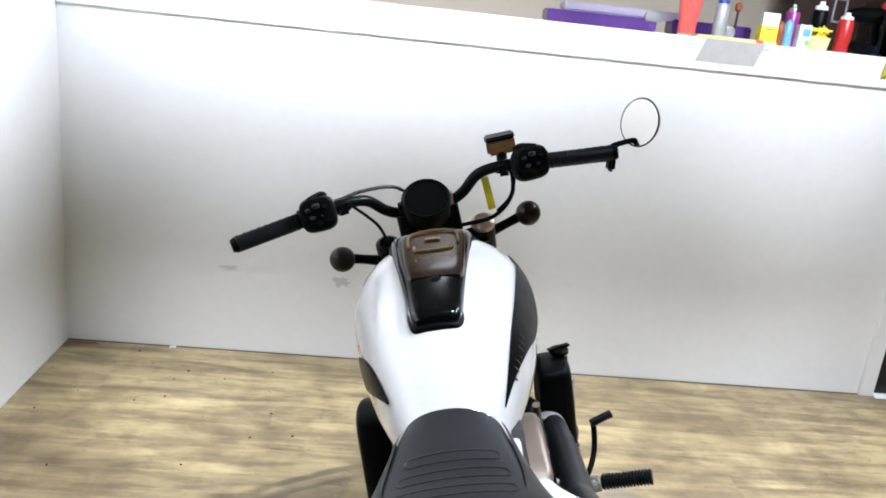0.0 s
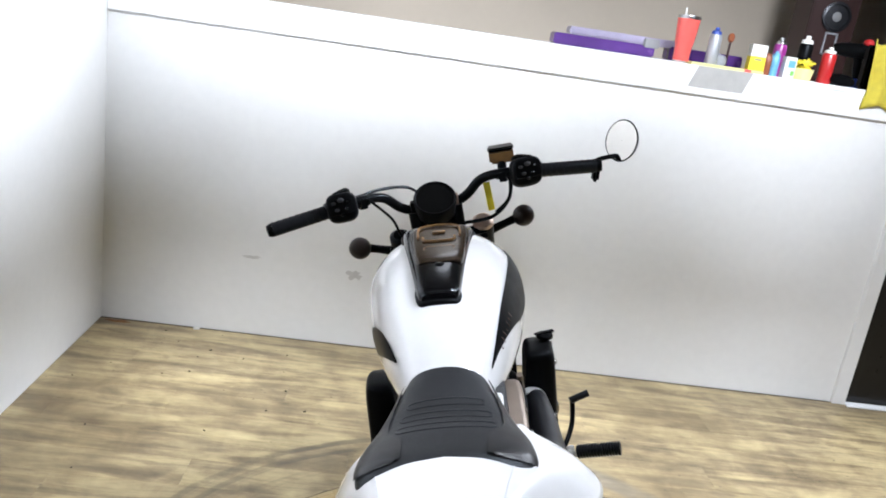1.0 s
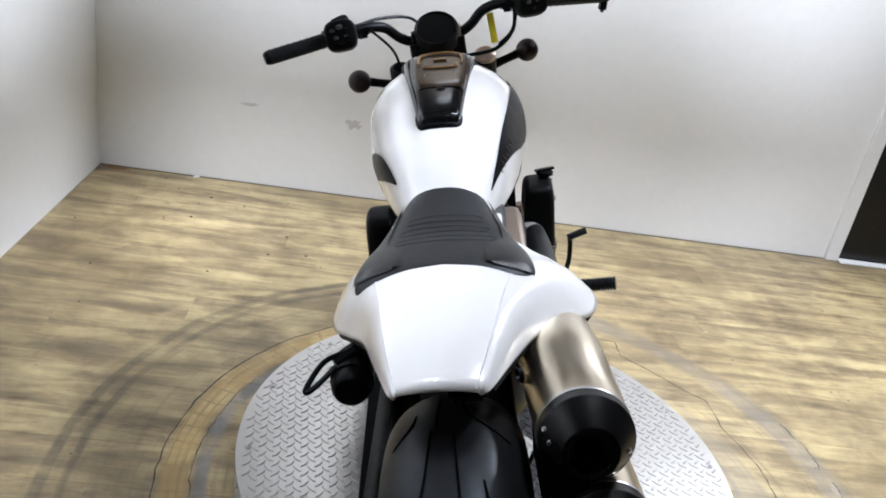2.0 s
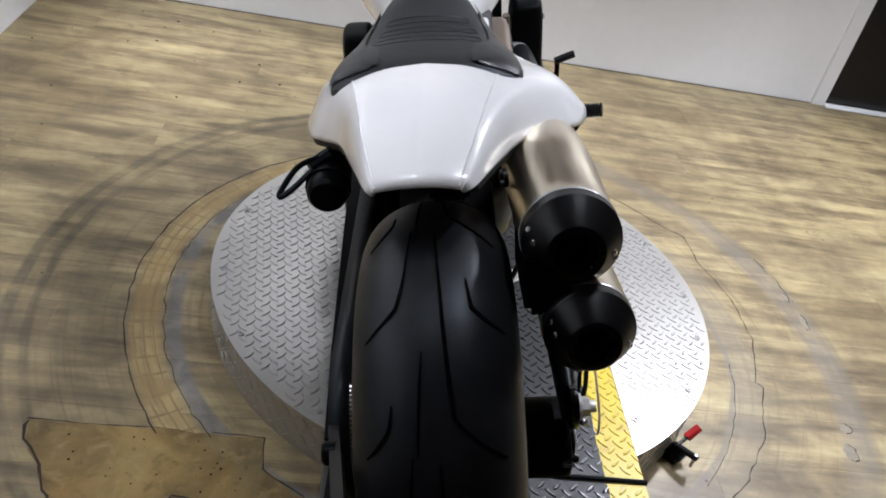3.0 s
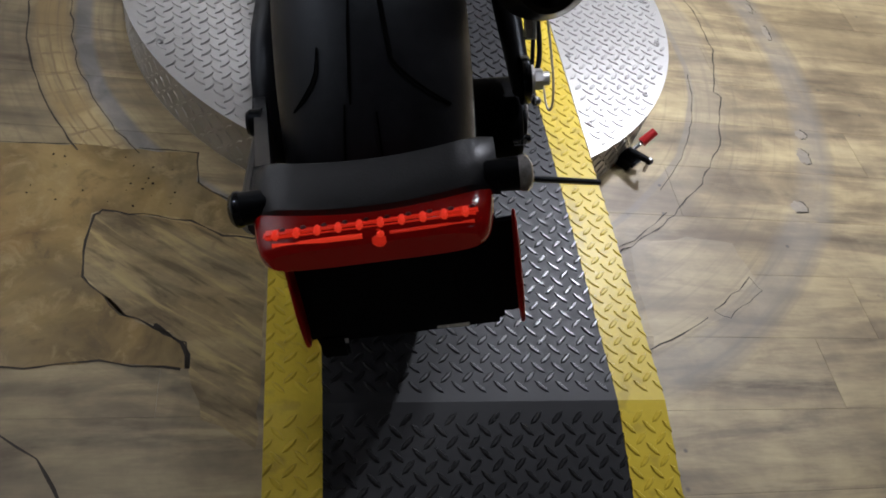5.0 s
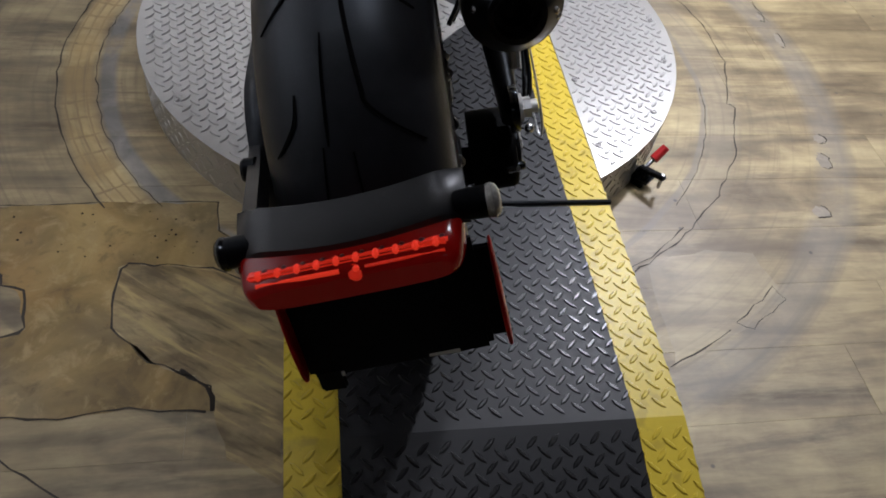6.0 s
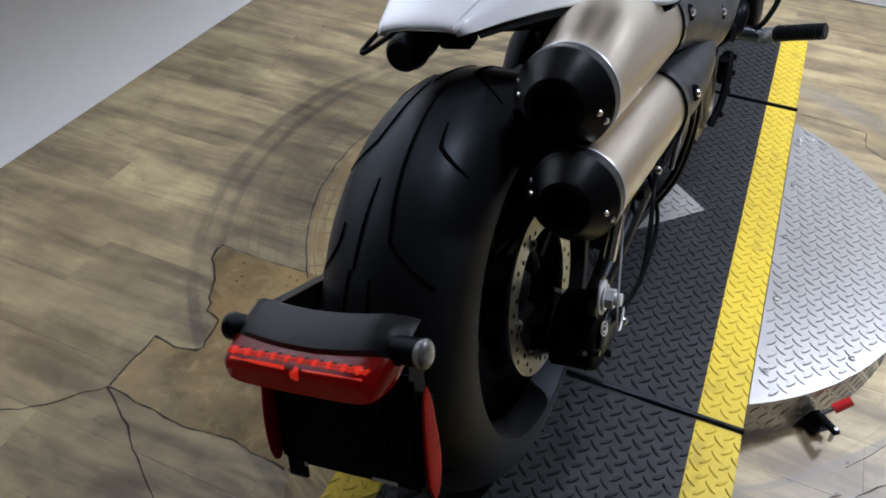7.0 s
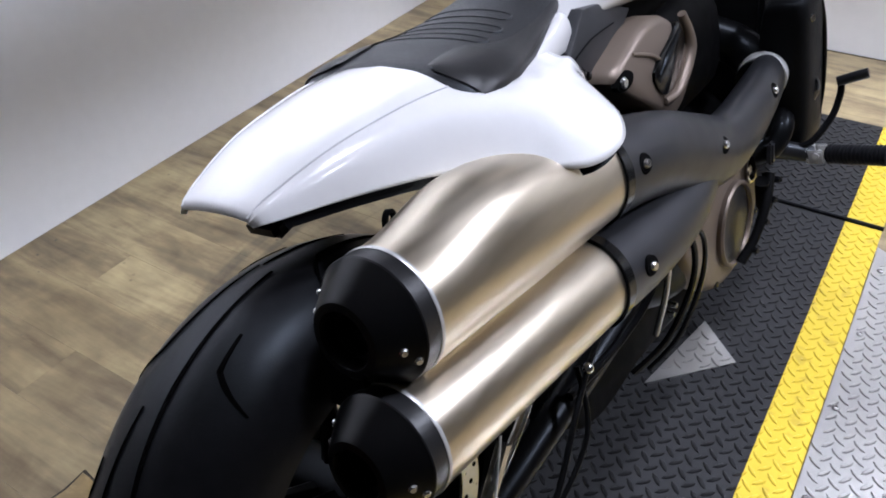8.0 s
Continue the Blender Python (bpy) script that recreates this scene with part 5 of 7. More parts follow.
fc = part("frame_cover", prism(B(), [(0.486, 0.690), (0.500, 0.700), (0.520, 0.716), (0.552, 0.745), (0.600, 0.738), (0.690, 0.700), (0.640, 0.664), (0.575, 0.632), (0.520, 0.652), (0.484, 0.674)], 0.05, 0.112, 0.006), M_CHARCOAL, bike, "charcoal plastic frame cover")
part("cover_crease", tube(B(), [(0.1125, 0.510, 0.690), (0.1128, 0.56, 0.700), (0.1125, 0.630, 0.698)], 0.0012, 6, 3), M_MATTE, fc)
part("seat_rail_trim", prism(B(), rounded([(0.345, 0.700), (0.400, 0.722), (0.440, 0.729), (0.490, 0.742), (0.516, 0.752), (0.530, 0.736), (0.530, 0.714), (0.505, 0.696), (0.482, 0.675), (0.420, 0.670)], 4), 0.084, 0.103, 0.006), M_WHITE, bike, "pearl white trim rising beside the seat")
lk = part("seat_latch", box(B(), (0.02, 0.03, 0.03), (0.116, 0.505, 0.664), (0, 0, 0), 0.006), M_BLACK, bike)
for y, z in ((0.499, 0.674), (0.513, 0.666), (0.504, 0.654)):
    part("latch_screw", lathe(B(), [(0.0005, 0.004), (0.005, 0.003), (0.006, 0.0), (0.006, -0.004)], (0.127, y, z), (1, 0, 0), 12), M_GLOSS, lk)
part("belly_pan", prism(B(), rounded([(0.335, 0.33), (0.345, 0.16), (0.42, 0.105), (0.56, 0.100), (0.74, 0.070), (0.967, 0.045), (1.10, 0.055), (1.18, 0.15), (1.16, 0.30), (0.90, 0.33), (0.62, 0.38)], 4), -0.08, 0.112, 0.02), M_SHADEDBLACK, bike, "black lower frame and sump", smooth=50)
part("clutch_cable", tube(B(), [(0.195, 0.60, 0.40), (0.205, 0.635, 0.33), (0.198, 0.63, 0.25), (0.17, 0.58, 0.17), (0.13, 0.52, 0.13)], 0.0055, 10), M_GLOSS, bike, "glossy black cable")
part("clutch_cable", tube(B(), [(0.20, 0.62, 0.39), (0.212, 0.66, 0.33), (0.206, 0.655, 0.25), (0.18, 0.61, 0.16), (0.14, 0.56, 0.11)], 0.0045, 10), M_GLOSS, bike, "glossy black cable")
part("stay_tube", tube(B(), [(0.205, 0.545, 0.375), (0.200, 0.53, 0.31), (0.19, 0.50, 0.245)], 0.0048, 10), M_STEEL, bike, "bright steel stay")
for y, z in ((0.70, 0.125), (0.715, 0.135)):
    part("sump_screw", lathe(B(), [(0.0005, 0.005), (0.005, 0.004), (0.006, 0.0), (0.006, -0.03)], (0.128, y, z), (1, 0, 0), 12), M_STEEL, bike)
part("front_cylinder", blob(B(), [(0.80, 0.03, 0.10, 0.56, 0.10, 0.12, 3), (0.90, 0.03, 0.11, 0.56, 0.11, 0.12, 3), (1.0, 0.03, 0.10, 0.55, 0.10, 0.12, 3)], 3, 20), M_SHADEDBLACK, bike)
part("air_box", blob(B(), [(0.55, 0, 0.08, 0.70, 0.05, 0.06, 3), (0.8, 0, 0.12, 0.70, 0.05, 0.06, 3), (1.05, 0, 0.10, 0.72, 0.05, 0.06, 3)], 4, 20), M_SHADEDBLACK, bike)
part("left_cover", blob(B(), [(0.60, -0.17, 0.03, 0.30, 0.10, 0.10, 3), (0.75, -0.185, 0.04, 0.31, 0.13, 0.13, 3), (0.92, -0.17, 0.03, 0.31, 0.10, 0.10, 3)], 4, 20), M_BLACK, bike)
part("spar", tube(B(), [(0.06, 0.50, 0.66), (0.08, 0.62, 0.70), (0.08, 0.85, 0.74), (0.06, 1.10, 0.80)], [0.02, 0.022, 0.022, 0.024], 12), M_BLACK, bike)
part("spar", tube(B(), [(-0.06, 0.50, 0.66), (-0.08, 0.62, 0.70), (-0.08, 0.85, 0.74), (-0.06, 1.10, 0.80)], [0.02, 0.022, 0.022, 0.024], 12), M_BLACK, bike)
# radiator with its shrouds and the filler neck
for ob in [cov] + list(cov.children):
    ob.data.transform(Matrix.Translation((0.0, 0.024, -0.026)))
rad = part("radiator", box(B(), (0.30, 0.05, 0.34), (0.02, 1.12, 0.46), (-14, 0, 0), 0.01), M_MATTE, bike, "black radiator")
for s in (1, -1):
    inward = 0.0 if s > 0 else 0.035
    sh = part("radiator_shroud", blob(B(), [(1.04, s * 0.215 + inward, 0.030, 0.44, 0.13, 0.12, 3.5), (1.055, s * 0.226 + inward, 0.038, 0.44, 0.145, 0.145, 6), (1.12, s * 0.230 + inward, 0.040, 0.44, 0.150, 0.155, 6), (1.175, s * 0.226 + inward, 0.036, 0.43, 0.145, 0.145, 6), (1.19, s * 0.215 + inward, 0.026, 0.43, 0.12, 0.12, 3.5)], 4, 36), M_MATTE, bike, "matt black radiator shroud")
    if s < 0:
        sh.data.transform(Matrix.Translation((0.0, 0.0, -0.06)))
    if s > 0:
        part("shroud_edge", tube(B(), [(0.264, 1.135, 0.575), (0.270, 1.150, 0.50), (0.269, 1.150, 0.38), (0.258, 1.125, 0.305), (0.235, 1.085, 0.285)], 0.004, 8), M_GLOSS, sh)
        part("shroud_boss", lathe(B(), [(0.0005, 0.004), (0.020, 0.004), (0.026, 0.0), (0.028, -0.02)], (0.262, 1.085, 0.405), (1, -0.55, 0.1), 24), M_GLOSS, sh)
        part("shroud_screw", lathe(B(), [(0.0005, 0.004), (0.006, 0.004), (0.008, 0.0), (0.008, -0.01)], (0.266, 1.075, 0.545), (1, -0.4, 0.2), 14), M_STEEL, sh)
capn = part("radiator_cap", lathe(B(), [(0.012, -0.03), (0.012, 0.0), (0.022, 0.002), (0.022, 0.010), (0.016, 0.014), (0.0005, 0.014)], (0.248, 1.125, 0.592), (0.1, 0, 1), 20), M_BLACK, bike, "black radiator cap")
part("cap_tab", box(B(), (0.055, 0.014, 0.006), (0.248, 1.125, 0.607), (0, 0, 20), 0.002), M_BLACK, capn)
part("water_elbow", tube(B(), [(0.215, 1.06, 0.37), (0.23, 1.02, 0.36), (0.22, 0.99, 0.33), (0.19, 0.96, 0.32)], 0.022, 14), M_BLACK, bike)
# foot peg and brake pedal
PEG0, PEG1 = Vector((0.309, 1.032, 0.303)), Vector((0.417, 1.002, 0.322))
peg = part("foot_peg", tube(B(), [tuple(PEG0), tuple(PEG0.lerp(PEG1, 0.5)), tuple(PEG1)], 0.0155, 18), M_RUBBER, bike, "ribbed black foot peg")
for k in range(15):
    p = PEG0.lerp(PEG1, 0.05 + 0.92 * k / 14)
    part("peg_rib", lathe(B(), [(0.0150, -0.0026), (0.0188, -0.0016), (0.0188, 0.0016), (0.0150, 0.0026)], p, PEG1 - PEG0, 18), M_RUBBER, peg)
clv = part("peg_clevis", box(B(), (0.010, 0.034, 0.030), (0.277, 1.040, 0.296), (0, -12, -16), 0.003), M_ZINC, bike, "bright peg clevis")
for s in (1, -1):
    part("clevis_ear", box(B(), (0.032, 0.006, 0.026), (0.290, 1.037 + s * 0.014, 0.298), (0, -12, -16), 0.002), M_ZINC, clv)
part("clevis_pin", rod(B(), (0.291, 1.060, 0.293), (0.291, 1.014, 0.303), 0.006), M_ZINC, clv)
part("peg_mount", tube(B(), [(0.277, 1.042, 0.294), (0.235, 1.02, 0.310), (0.19, 0.98, 0.335)], [0.016, 0.018, 0.020], 16), M_RUBBER, bike, "black peg mount")
part("peg_bracket", box(B(), (0.012, 0.085, 0.040), (0.222, 0.990, 0.325), (-14, 0, 10), 0.004), M_SHIELD, bike, "dark grey peg bracket")
pedal = part("brake_pedal", tube(B(), [(0.257, 1.031, 0.313), (0.280, 1.041, 0.323), (0.303, 1.076, 0.356), (0.311, 1.101, 0.391), (0.311, 1.105, 0.413)], 0.0065, 10), M_BLACK, bike, "black brake pedal")
part("pedal_pad", tube(B(), [(0.305, 1.104, 0.414), (0.330, 1.108, 0.422), (0.355, 1.112, 0.429)], 0.0098, 12), M_RUBBER, pedal)
link = part("brake_linkage", tube(B(), [(0.215, 0.985, 0.275), (0.222, 0.945, 0.235), (0.215, 0.900, 0.185), (0.200, 0.860, 0.150)], [0.012, 0.010, 0.009, 0.010], 12), M_SHADEDBLACK, bike, "black brake linkage")
for x, y, z in ((0.232, 0.990, 0.262), (0.234, 0.955, 0.238), (0.228, 0.925, 0.206), (0.222, 0.880, 0.168)):
    part("linkage_bolt", lathe(B(), [(0.0005, 0.005), (0.005, 0.005), (0.0065, 0.002), (0.0065, -0.012)], (x, y, z), (1, -0.2, 0.2), 12), M_GLOSS, link)
part("master_cylinder", rod(B(), (0.205, 0.990, 0.205), (0.212, 0.955, 0.275), 0.016, 0.013, 18), M_SHADEDBLACK, bike, "black brake master cylinder")
part("foot_peg", tube(B(), [(-0.20, 0.93, 0.30), (-0.235, 0.92, 0.305)], 0.0125, 14), M_RUBBER, bike)
part("side_stand", tube(B(), [(-0.13, 0.70, 0.20), (-0.20, 0.78, 0.08), (-0.255, 0.84, -0.045)], [0.014, 0.012, 0.011], 12), M_BLACK, bike, "black side stand")
# left side: cable guide and shock reservoir
res = part("shock_reservoir", blob(B(), [(0.165, -0.158, 0.024, 0.618, 0.024, 0.024, 2), (0.180, -0.158, 0.031, 0.618, 0.031, 0.031, 2), (0.235, -0.156, 0.031, 0.618, 0.031, 0.031, 2), (0.27, -0.150, 0.022, 0.622, 0.022, 0.022, 2)], 4, 24), M_BLACK, bike, "black shock reservoir")
part("reservoir_ring", lathe(B(), [(0.030, -0.004), (0.0345, -0.004), (0.0345, 0.004), (0.030, 0.004), (0.030, -0.004)], (-0.158, 0.196, 0.618), (0, 1, 0), 28), M_MATTE, res)
part("reservoir_arm", tube(B(), [(-0.185, 0.215, 0.640), (-0.150, 0.235, 0.652), (-0.10, 0.25, 0.66)], [0.012, 0.014, 0.014], 10), M_BLACK, bike)
part("helmet_loop", tube(B(), [(-0.165, 0.225, 0.655), (-0.200, 0.205, 0.650), (-0.224, 0.170, 0.630), (-0.223, 0.162, 0.625), (-0.205, 0.175, 0.632), (-0.180, 0.200, 0.645)], 0.0045, 8), M_BLACK, bike)

# ---- rear light carrier on the wheel hugger ----
def shifted(bm):
    """Moves a part of the carrier to its place, a little higher on the right."""
    m = Matrix.Translation((0.0, 0.056, -0.018)) @ pose(0, 0, 0.53, 0, -4.5, 0) @ Matrix.Translation((0.012, 0, -0.53))
    bmesh.ops.transform(bm, matrix=m, verts=bm.verts)
    return bm


rings = []
for i in range(17):
    u = -1 + i / 8
    bow = 0.016 * u * u
    x, d = -0.012 + 0.113 * u, 0.009 * max(0.0, (abs(u) - 0.74) / 0.26) ** 2
    rings.append([(x, -0.450 + bow, 0.545 - d), (x, -0.446 + bow, 0.557 - 2 * d), (x, -0.430 + bow, 0.565 - 2 * d), (x, -0.402 + bow, 0.570 - 2 * d), (x, -0.394 + bow, 0.562 - d), (x, -0.394 + bow, 0.545 + d), (x, -0.43 + bow, 0.538 + d)])
carrier = part("light_carrier", shifted(skin(B(), rings)), M_CARRIER, bike, "matt black rear light carrier", smooth=40)
lens = part("tail_light", shifted(blob(B(), [(-0.474, -0.016, 0.094, 0.526, 0.014, 0.014, 4), (-0.465, -0.016, 0.103, 0.528, 0.020, 0.020, 4), (-0.440, -0.015, 0.108, 0.530, 0.022, 0.022, 5), (-0.415, -0.014, 0.108, 0.534, 0.020, 0.018, 5)], 4, 40)), M_LENS, carrier, "lit red tail light bar")
part("reflector_strip", shifted(box(B(), (0.190, 0.0125, 0.006), (-0.0165, -0.4570, 0.5470), (-16, 0, 0), 0.0025)), M_STRIPGLOW, lens, "dimly lit red reflector strip")
for k in range(10):
    x = -0.0165 + 0.0186 * (k - 4.5)
    part("light_cell", shifted(ball(B(), (x, -0.4590, 0.5486), 0.0048, (0.75, 1.2, 0.7), 14)), M_LAMPGLOW, lens, "bright red lamp cell")
    part("cell_shade", shifted(ball(B(), (x + 0.0062, -0.4550, 0.5494), 0.0030, (1.0, 0.9, 0.5), 12)), M_DARKRED, lens)
part("light_pipe", shifted(tube(B(), [(-0.104, -0.4655, 0.5420), (-0.06, -0.4675, 0.5440), (-0.024, -0.4680, 0.5440)], 0.0030, 8, 4)), M_LAMPGLOW, lens, "glowing red light pipe")
part("light_pipe", shifted(tube(B(), [(0.000, -0.4680, 0.5440), (0.04, -0.4675, 0.5440), (0.074, -0.4655, 0.5420)], 0.0024, 8, 4)), M_STRIPGLOW, lens)
part("round_lamp", shifted(lathe(B(), [(0.0005, 0.003), (0.006, 0.0026), (0.0085, 0.001), (0.0095, -0.004)], (-0.010, -0.4690, 0.5420), (0, -0.6, 0.8), 20)), M_STRIPGLOW, lens, "round red lamp")
part("lamp_spark", shifted(ball(B(), (-0.008, -0.4695, 0.5455), 0.0034, (1, 1, 0.8), 12)), M_LAMPGLOW, lens)
ARM = [((-0.104, -0.372, 0.505), 0.024), ((-0.112, -0.300, 0.485), 0.021), ((-0.135, -0.170, 0.425), 0.020), ((-0.158, -0.040, 0.365), 0.024), ((-0.160, 0.010, 0.340), 0.026)]
bm = B()
skin(bm, [[(x - 0.006, y, z + h), (x + 0.009, y, z + h), (x + 0.009, y, z - h), (x - 0.006, y, z - h)] for (x, y, z), h in ARM])
arm = part("carrier_arm", bm, M_CARRIER, bike, "matt black flat carrier arm", smooth=0)
part("arm_boss", lathe(B(), [(0.0005, 0.012), (0.013, 0.012), (0.016, 0.008), (0.016, -0.006)], (-0.142, -0.150, 0.425), (-1, 0, 0), 20), M_BLACK, arm)
part("arm_brace", tube(B(), [(-0.120, -0.345, 0.470), (-0.140, -0.300, 0.430), (-0.150, -0.220, 0.395), (-0.152, -0.120, 0.375)], [0.010, 0.011, 0.010, 0.009], 10), M_CARRIER, arm)
for s, m, x0 in ((1, M_CLEAR, -0.012), (-1, M_GLOSS, -0.002)):
    stem = part("rear_indicator", shifted(rod(B(), (x0 + s * 0.10, -0.418, 0.545), (x0 + s * 0.138, -0.420, 0.545), 0.0145, 0.0160, seg=24)), M_BLACK, bike, "stubby black rear indicator")
    part("indicator_lens", shifted(lathe(B(), [(0.0005, 0.005), (0.008, 0.0045), (0.0140, 0.002), (0.0170, -0.002), (0.0170, -0.005), (0.0140, -0.012)], (x0 + s * 0.139, -0.420, 0.545), (s, 0, 0), 24)), m, stem, "clear domed lens" if s > 0 else "")
plate = part("number_plate_bracket", shifted(box(B(), (0.205, 0.008, 0.145), (-0.008, -0.435, 0.432), (-18, 0, 0), 0.006)), M_NAVY, bike, "black number plate bracket")
part("bracket_back", shifted(box(B(), (0.18, 0.05, 0.10), (-0.008, -0.40, 0.46), (-18, 0, 0), 0.01)), M_NAVY, plate)
part("bracket_tab", shifted(box(B(), (0.030, 0.007, 0.03), (-0.088, -0.462, 0.360), (-18, 0, 0), 0.003)), M_NAVY, plate)
part("bracket_wing", shifted(box(B(), (0.034, 0.006, 0.115), (0.095, -0.432, 0.425), (-18, 0, 0), 0.002)), M_NAVY, plate)
for u in (0.05, 0.085):
    part("bracket_rib", shifted(box(B(), (0.004, 0.004, 0.10), (u, -0.4405, 0.432), (-18, 0, 0), 0.001)), M_NAVY, plate)
for u, v, w in ((0.058, -0.050, 0.034), (-0.060, -0.060, 0.014)):
    part("small_print", box(B(), (w, 0.001, 0.006), (u, -0.0045, v), m=pose(0.006, -0.383, 0.400, -18, 0, 0)), M_CARD, plate, "pale unreadable print", smooth=0)
for s in (1, -1):
    part("side_reflector", shifted(blob(B(), [(-0.470, s * 0.112, 0.002, 0.385, 0.010, 0.010, 3), (-0.460, s * 0.112, 0.003, 0.40, 0.03, 0.03, 3), (-0.435, s * 0.112, 0.003, 0.445, 0.04, 0.04, 3), (-0.420, s * 0.112, 0.002, 0.485, 0.012, 0.012, 3)], 3, 16)), M_REFLECT, plate, "red side reflector")

# ---- front end, steered a little to the left ----
def steer(p):
    """Turns a straight-ahead point about the raked steering axis."""
    a = Vector((0, -0.5, 0.866))
    o = Vector((0, 1.145, 0.88))
    return o + Vector((-0.004, 0.08, -0.026)) + Matrix.Rotation(radians(9.5), 3, a) @ (Vector(p) - o)


def steered(bm):
    for v in bm.verts:
        v.co = steer(v.co)
    return bm


for s in (1, -1):
    leg = part("fork_leg", steered(tube(B(), [(s * 0.112 + 0.007, 1.52, 0.34), (s * 0.112 + 0.007, 1.30, 0.62), (s * 0.112 + 0.007, 1.16, 0.86), (s * 0.112 + 0.007, 1.135, 0.905)], [0.034, 0.034, 0.028, 0.028], 20)), M_BLACK, bike, "black fork leg")
    part("fork_cap", steered(lathe(B(), [(0.028, 0.0), (0.028, 0.012), (0.018, 0.02), (0.0005, 0.02)], (s * 0.112 + 0.007, 1.135, 0.905), (0, -0.5, 0.866), 24)), M_ROSE if s > 0 else M_BLACK, leg)
    st = part("indicator_stalk", steered(tube(B(), [(s * 0.12, 1.175, 0.865), (s * 0.17 + 0.008, 1.18, 0.878), (s * 0.205 + 0.011, 1.18, 0.888)], [0.014, 0.011, 0.012], 12)), M_BLACK, bike, "black indicator stalk")
    part("indicator_ball", steered(ball(B(), (s * 0.226 + 0.012, 1.175, 0.893), 0.030, (1, 0.9, 1), 24)), M_SMOKED, st, "round smoked indicator")
part("triple_clamp", steered(box(B(), (0.27, 0.07, 0.04), (0, 1.145, 0.875), (-30, 0, 0), 0.012)), M_BLACK, bike)
part("lower_clamp", steered(box(B(), (0.27, 0.07, 0.05), (0, 1.235, 0.72), (-30, 0, 0), 0.012)), M_BLACK, bike)
part("headlight", steered(blob(B(), [(1.19, 0, 0.05, 0.80, 0.05, 0.05, 2.5), (1.25, 0, 0.09, 0.80, 0.08, 0.08, 2.5), (1.33, 0, 0.095, 0.79, 0.085, 0.085, 2.5), (1.345, 0, 0.08, 0.79, 0.07, 0.07, 2.5)], 4, 28)), M_GLOSS, bike, "black headlight shell")
fm = steered(blob(B(), [(1.36, 0, 0.07, 0.66, 0.015, 0.06, 2.5), (1.45, 0, 0.09, 0.685, 0.015, 0.05, 2.5), (1.58, 0, 0.09, 0.685, 0.012, 0.05, 2.5), (1.68, 0, 0.07, 0.65, 0.012, 0.05, 2.5)], 4, 24))
part("front_mudguard", fm, M_BLACK, bike)
ga = part("gauge", steered(lathe(B(), [(0.040, -0.050), (0.052, -0.042), (0.056, 0.004), (0.053, 0.010), (0.050, 0.008), (0.049, 0.002), (0.0005, 0.002)], (0.0, 1.105, 1.0), (0, -0.62, 0.78), 48)), M_MATTE, bike, "round black gauge")
part("gauge_glass", steered(lathe(B(), [(0.049, 0.0045), (0.0005, 0.0045)], (0.0, 1.105, 1.0), (0, -0.62, 0.78), 48)), M_GAUGE, ga, "dark gauge glass")
part("gauge_button", steered(ball(B(), (0.0, 1.073, 0.968), 0.006, seg=12)), M_STEEL, ga)
part("gauge_mount", steered(box(B(), (0.10, 0.07, 0.09), (0.0, 1.135, 0.935), (-30, 0, 0), 0.02)), M_BLACK, bike)
for s in (1, -1):
    rs = part("riser", steered(tube(B(), [(s * 0.052, 1.13, 0.89), (s * 0.052, 1.135, 0.97)], 0.020, 16)), M_BLACK, bike)
    part("riser_cap", steered(tube(B(), [(s * 0.054, 1.135, 0.965), (s * 0.054, 1.128, 1.0)], 0.010, 12)), M_ROSE if s > 0 else M_BLACK, rs)
GZ = 1.022
bar = part("handlebar", steered(tube(B(), [(-0.412, 1.028, GZ), (-0.28, 1.06, GZ + 0.01), (-0.19, 1.09, GZ + 0.016), (-0.13, 1.12, GZ + 0.005), (-0.09, 1.14, 0.99), (-0.05, 1.145, 0.975), (0.05, 1.145, 0.975), (0.09, 1.14, 0.99), (0.13, 1.12, GZ + 0.005), (0.19, 1.09, GZ + 0.016), (0.28, 1.06, GZ + 0.01), (0.412, 1.028, GZ)], 0.0125, 14)), M_BLACK, bike, "black handlebar")
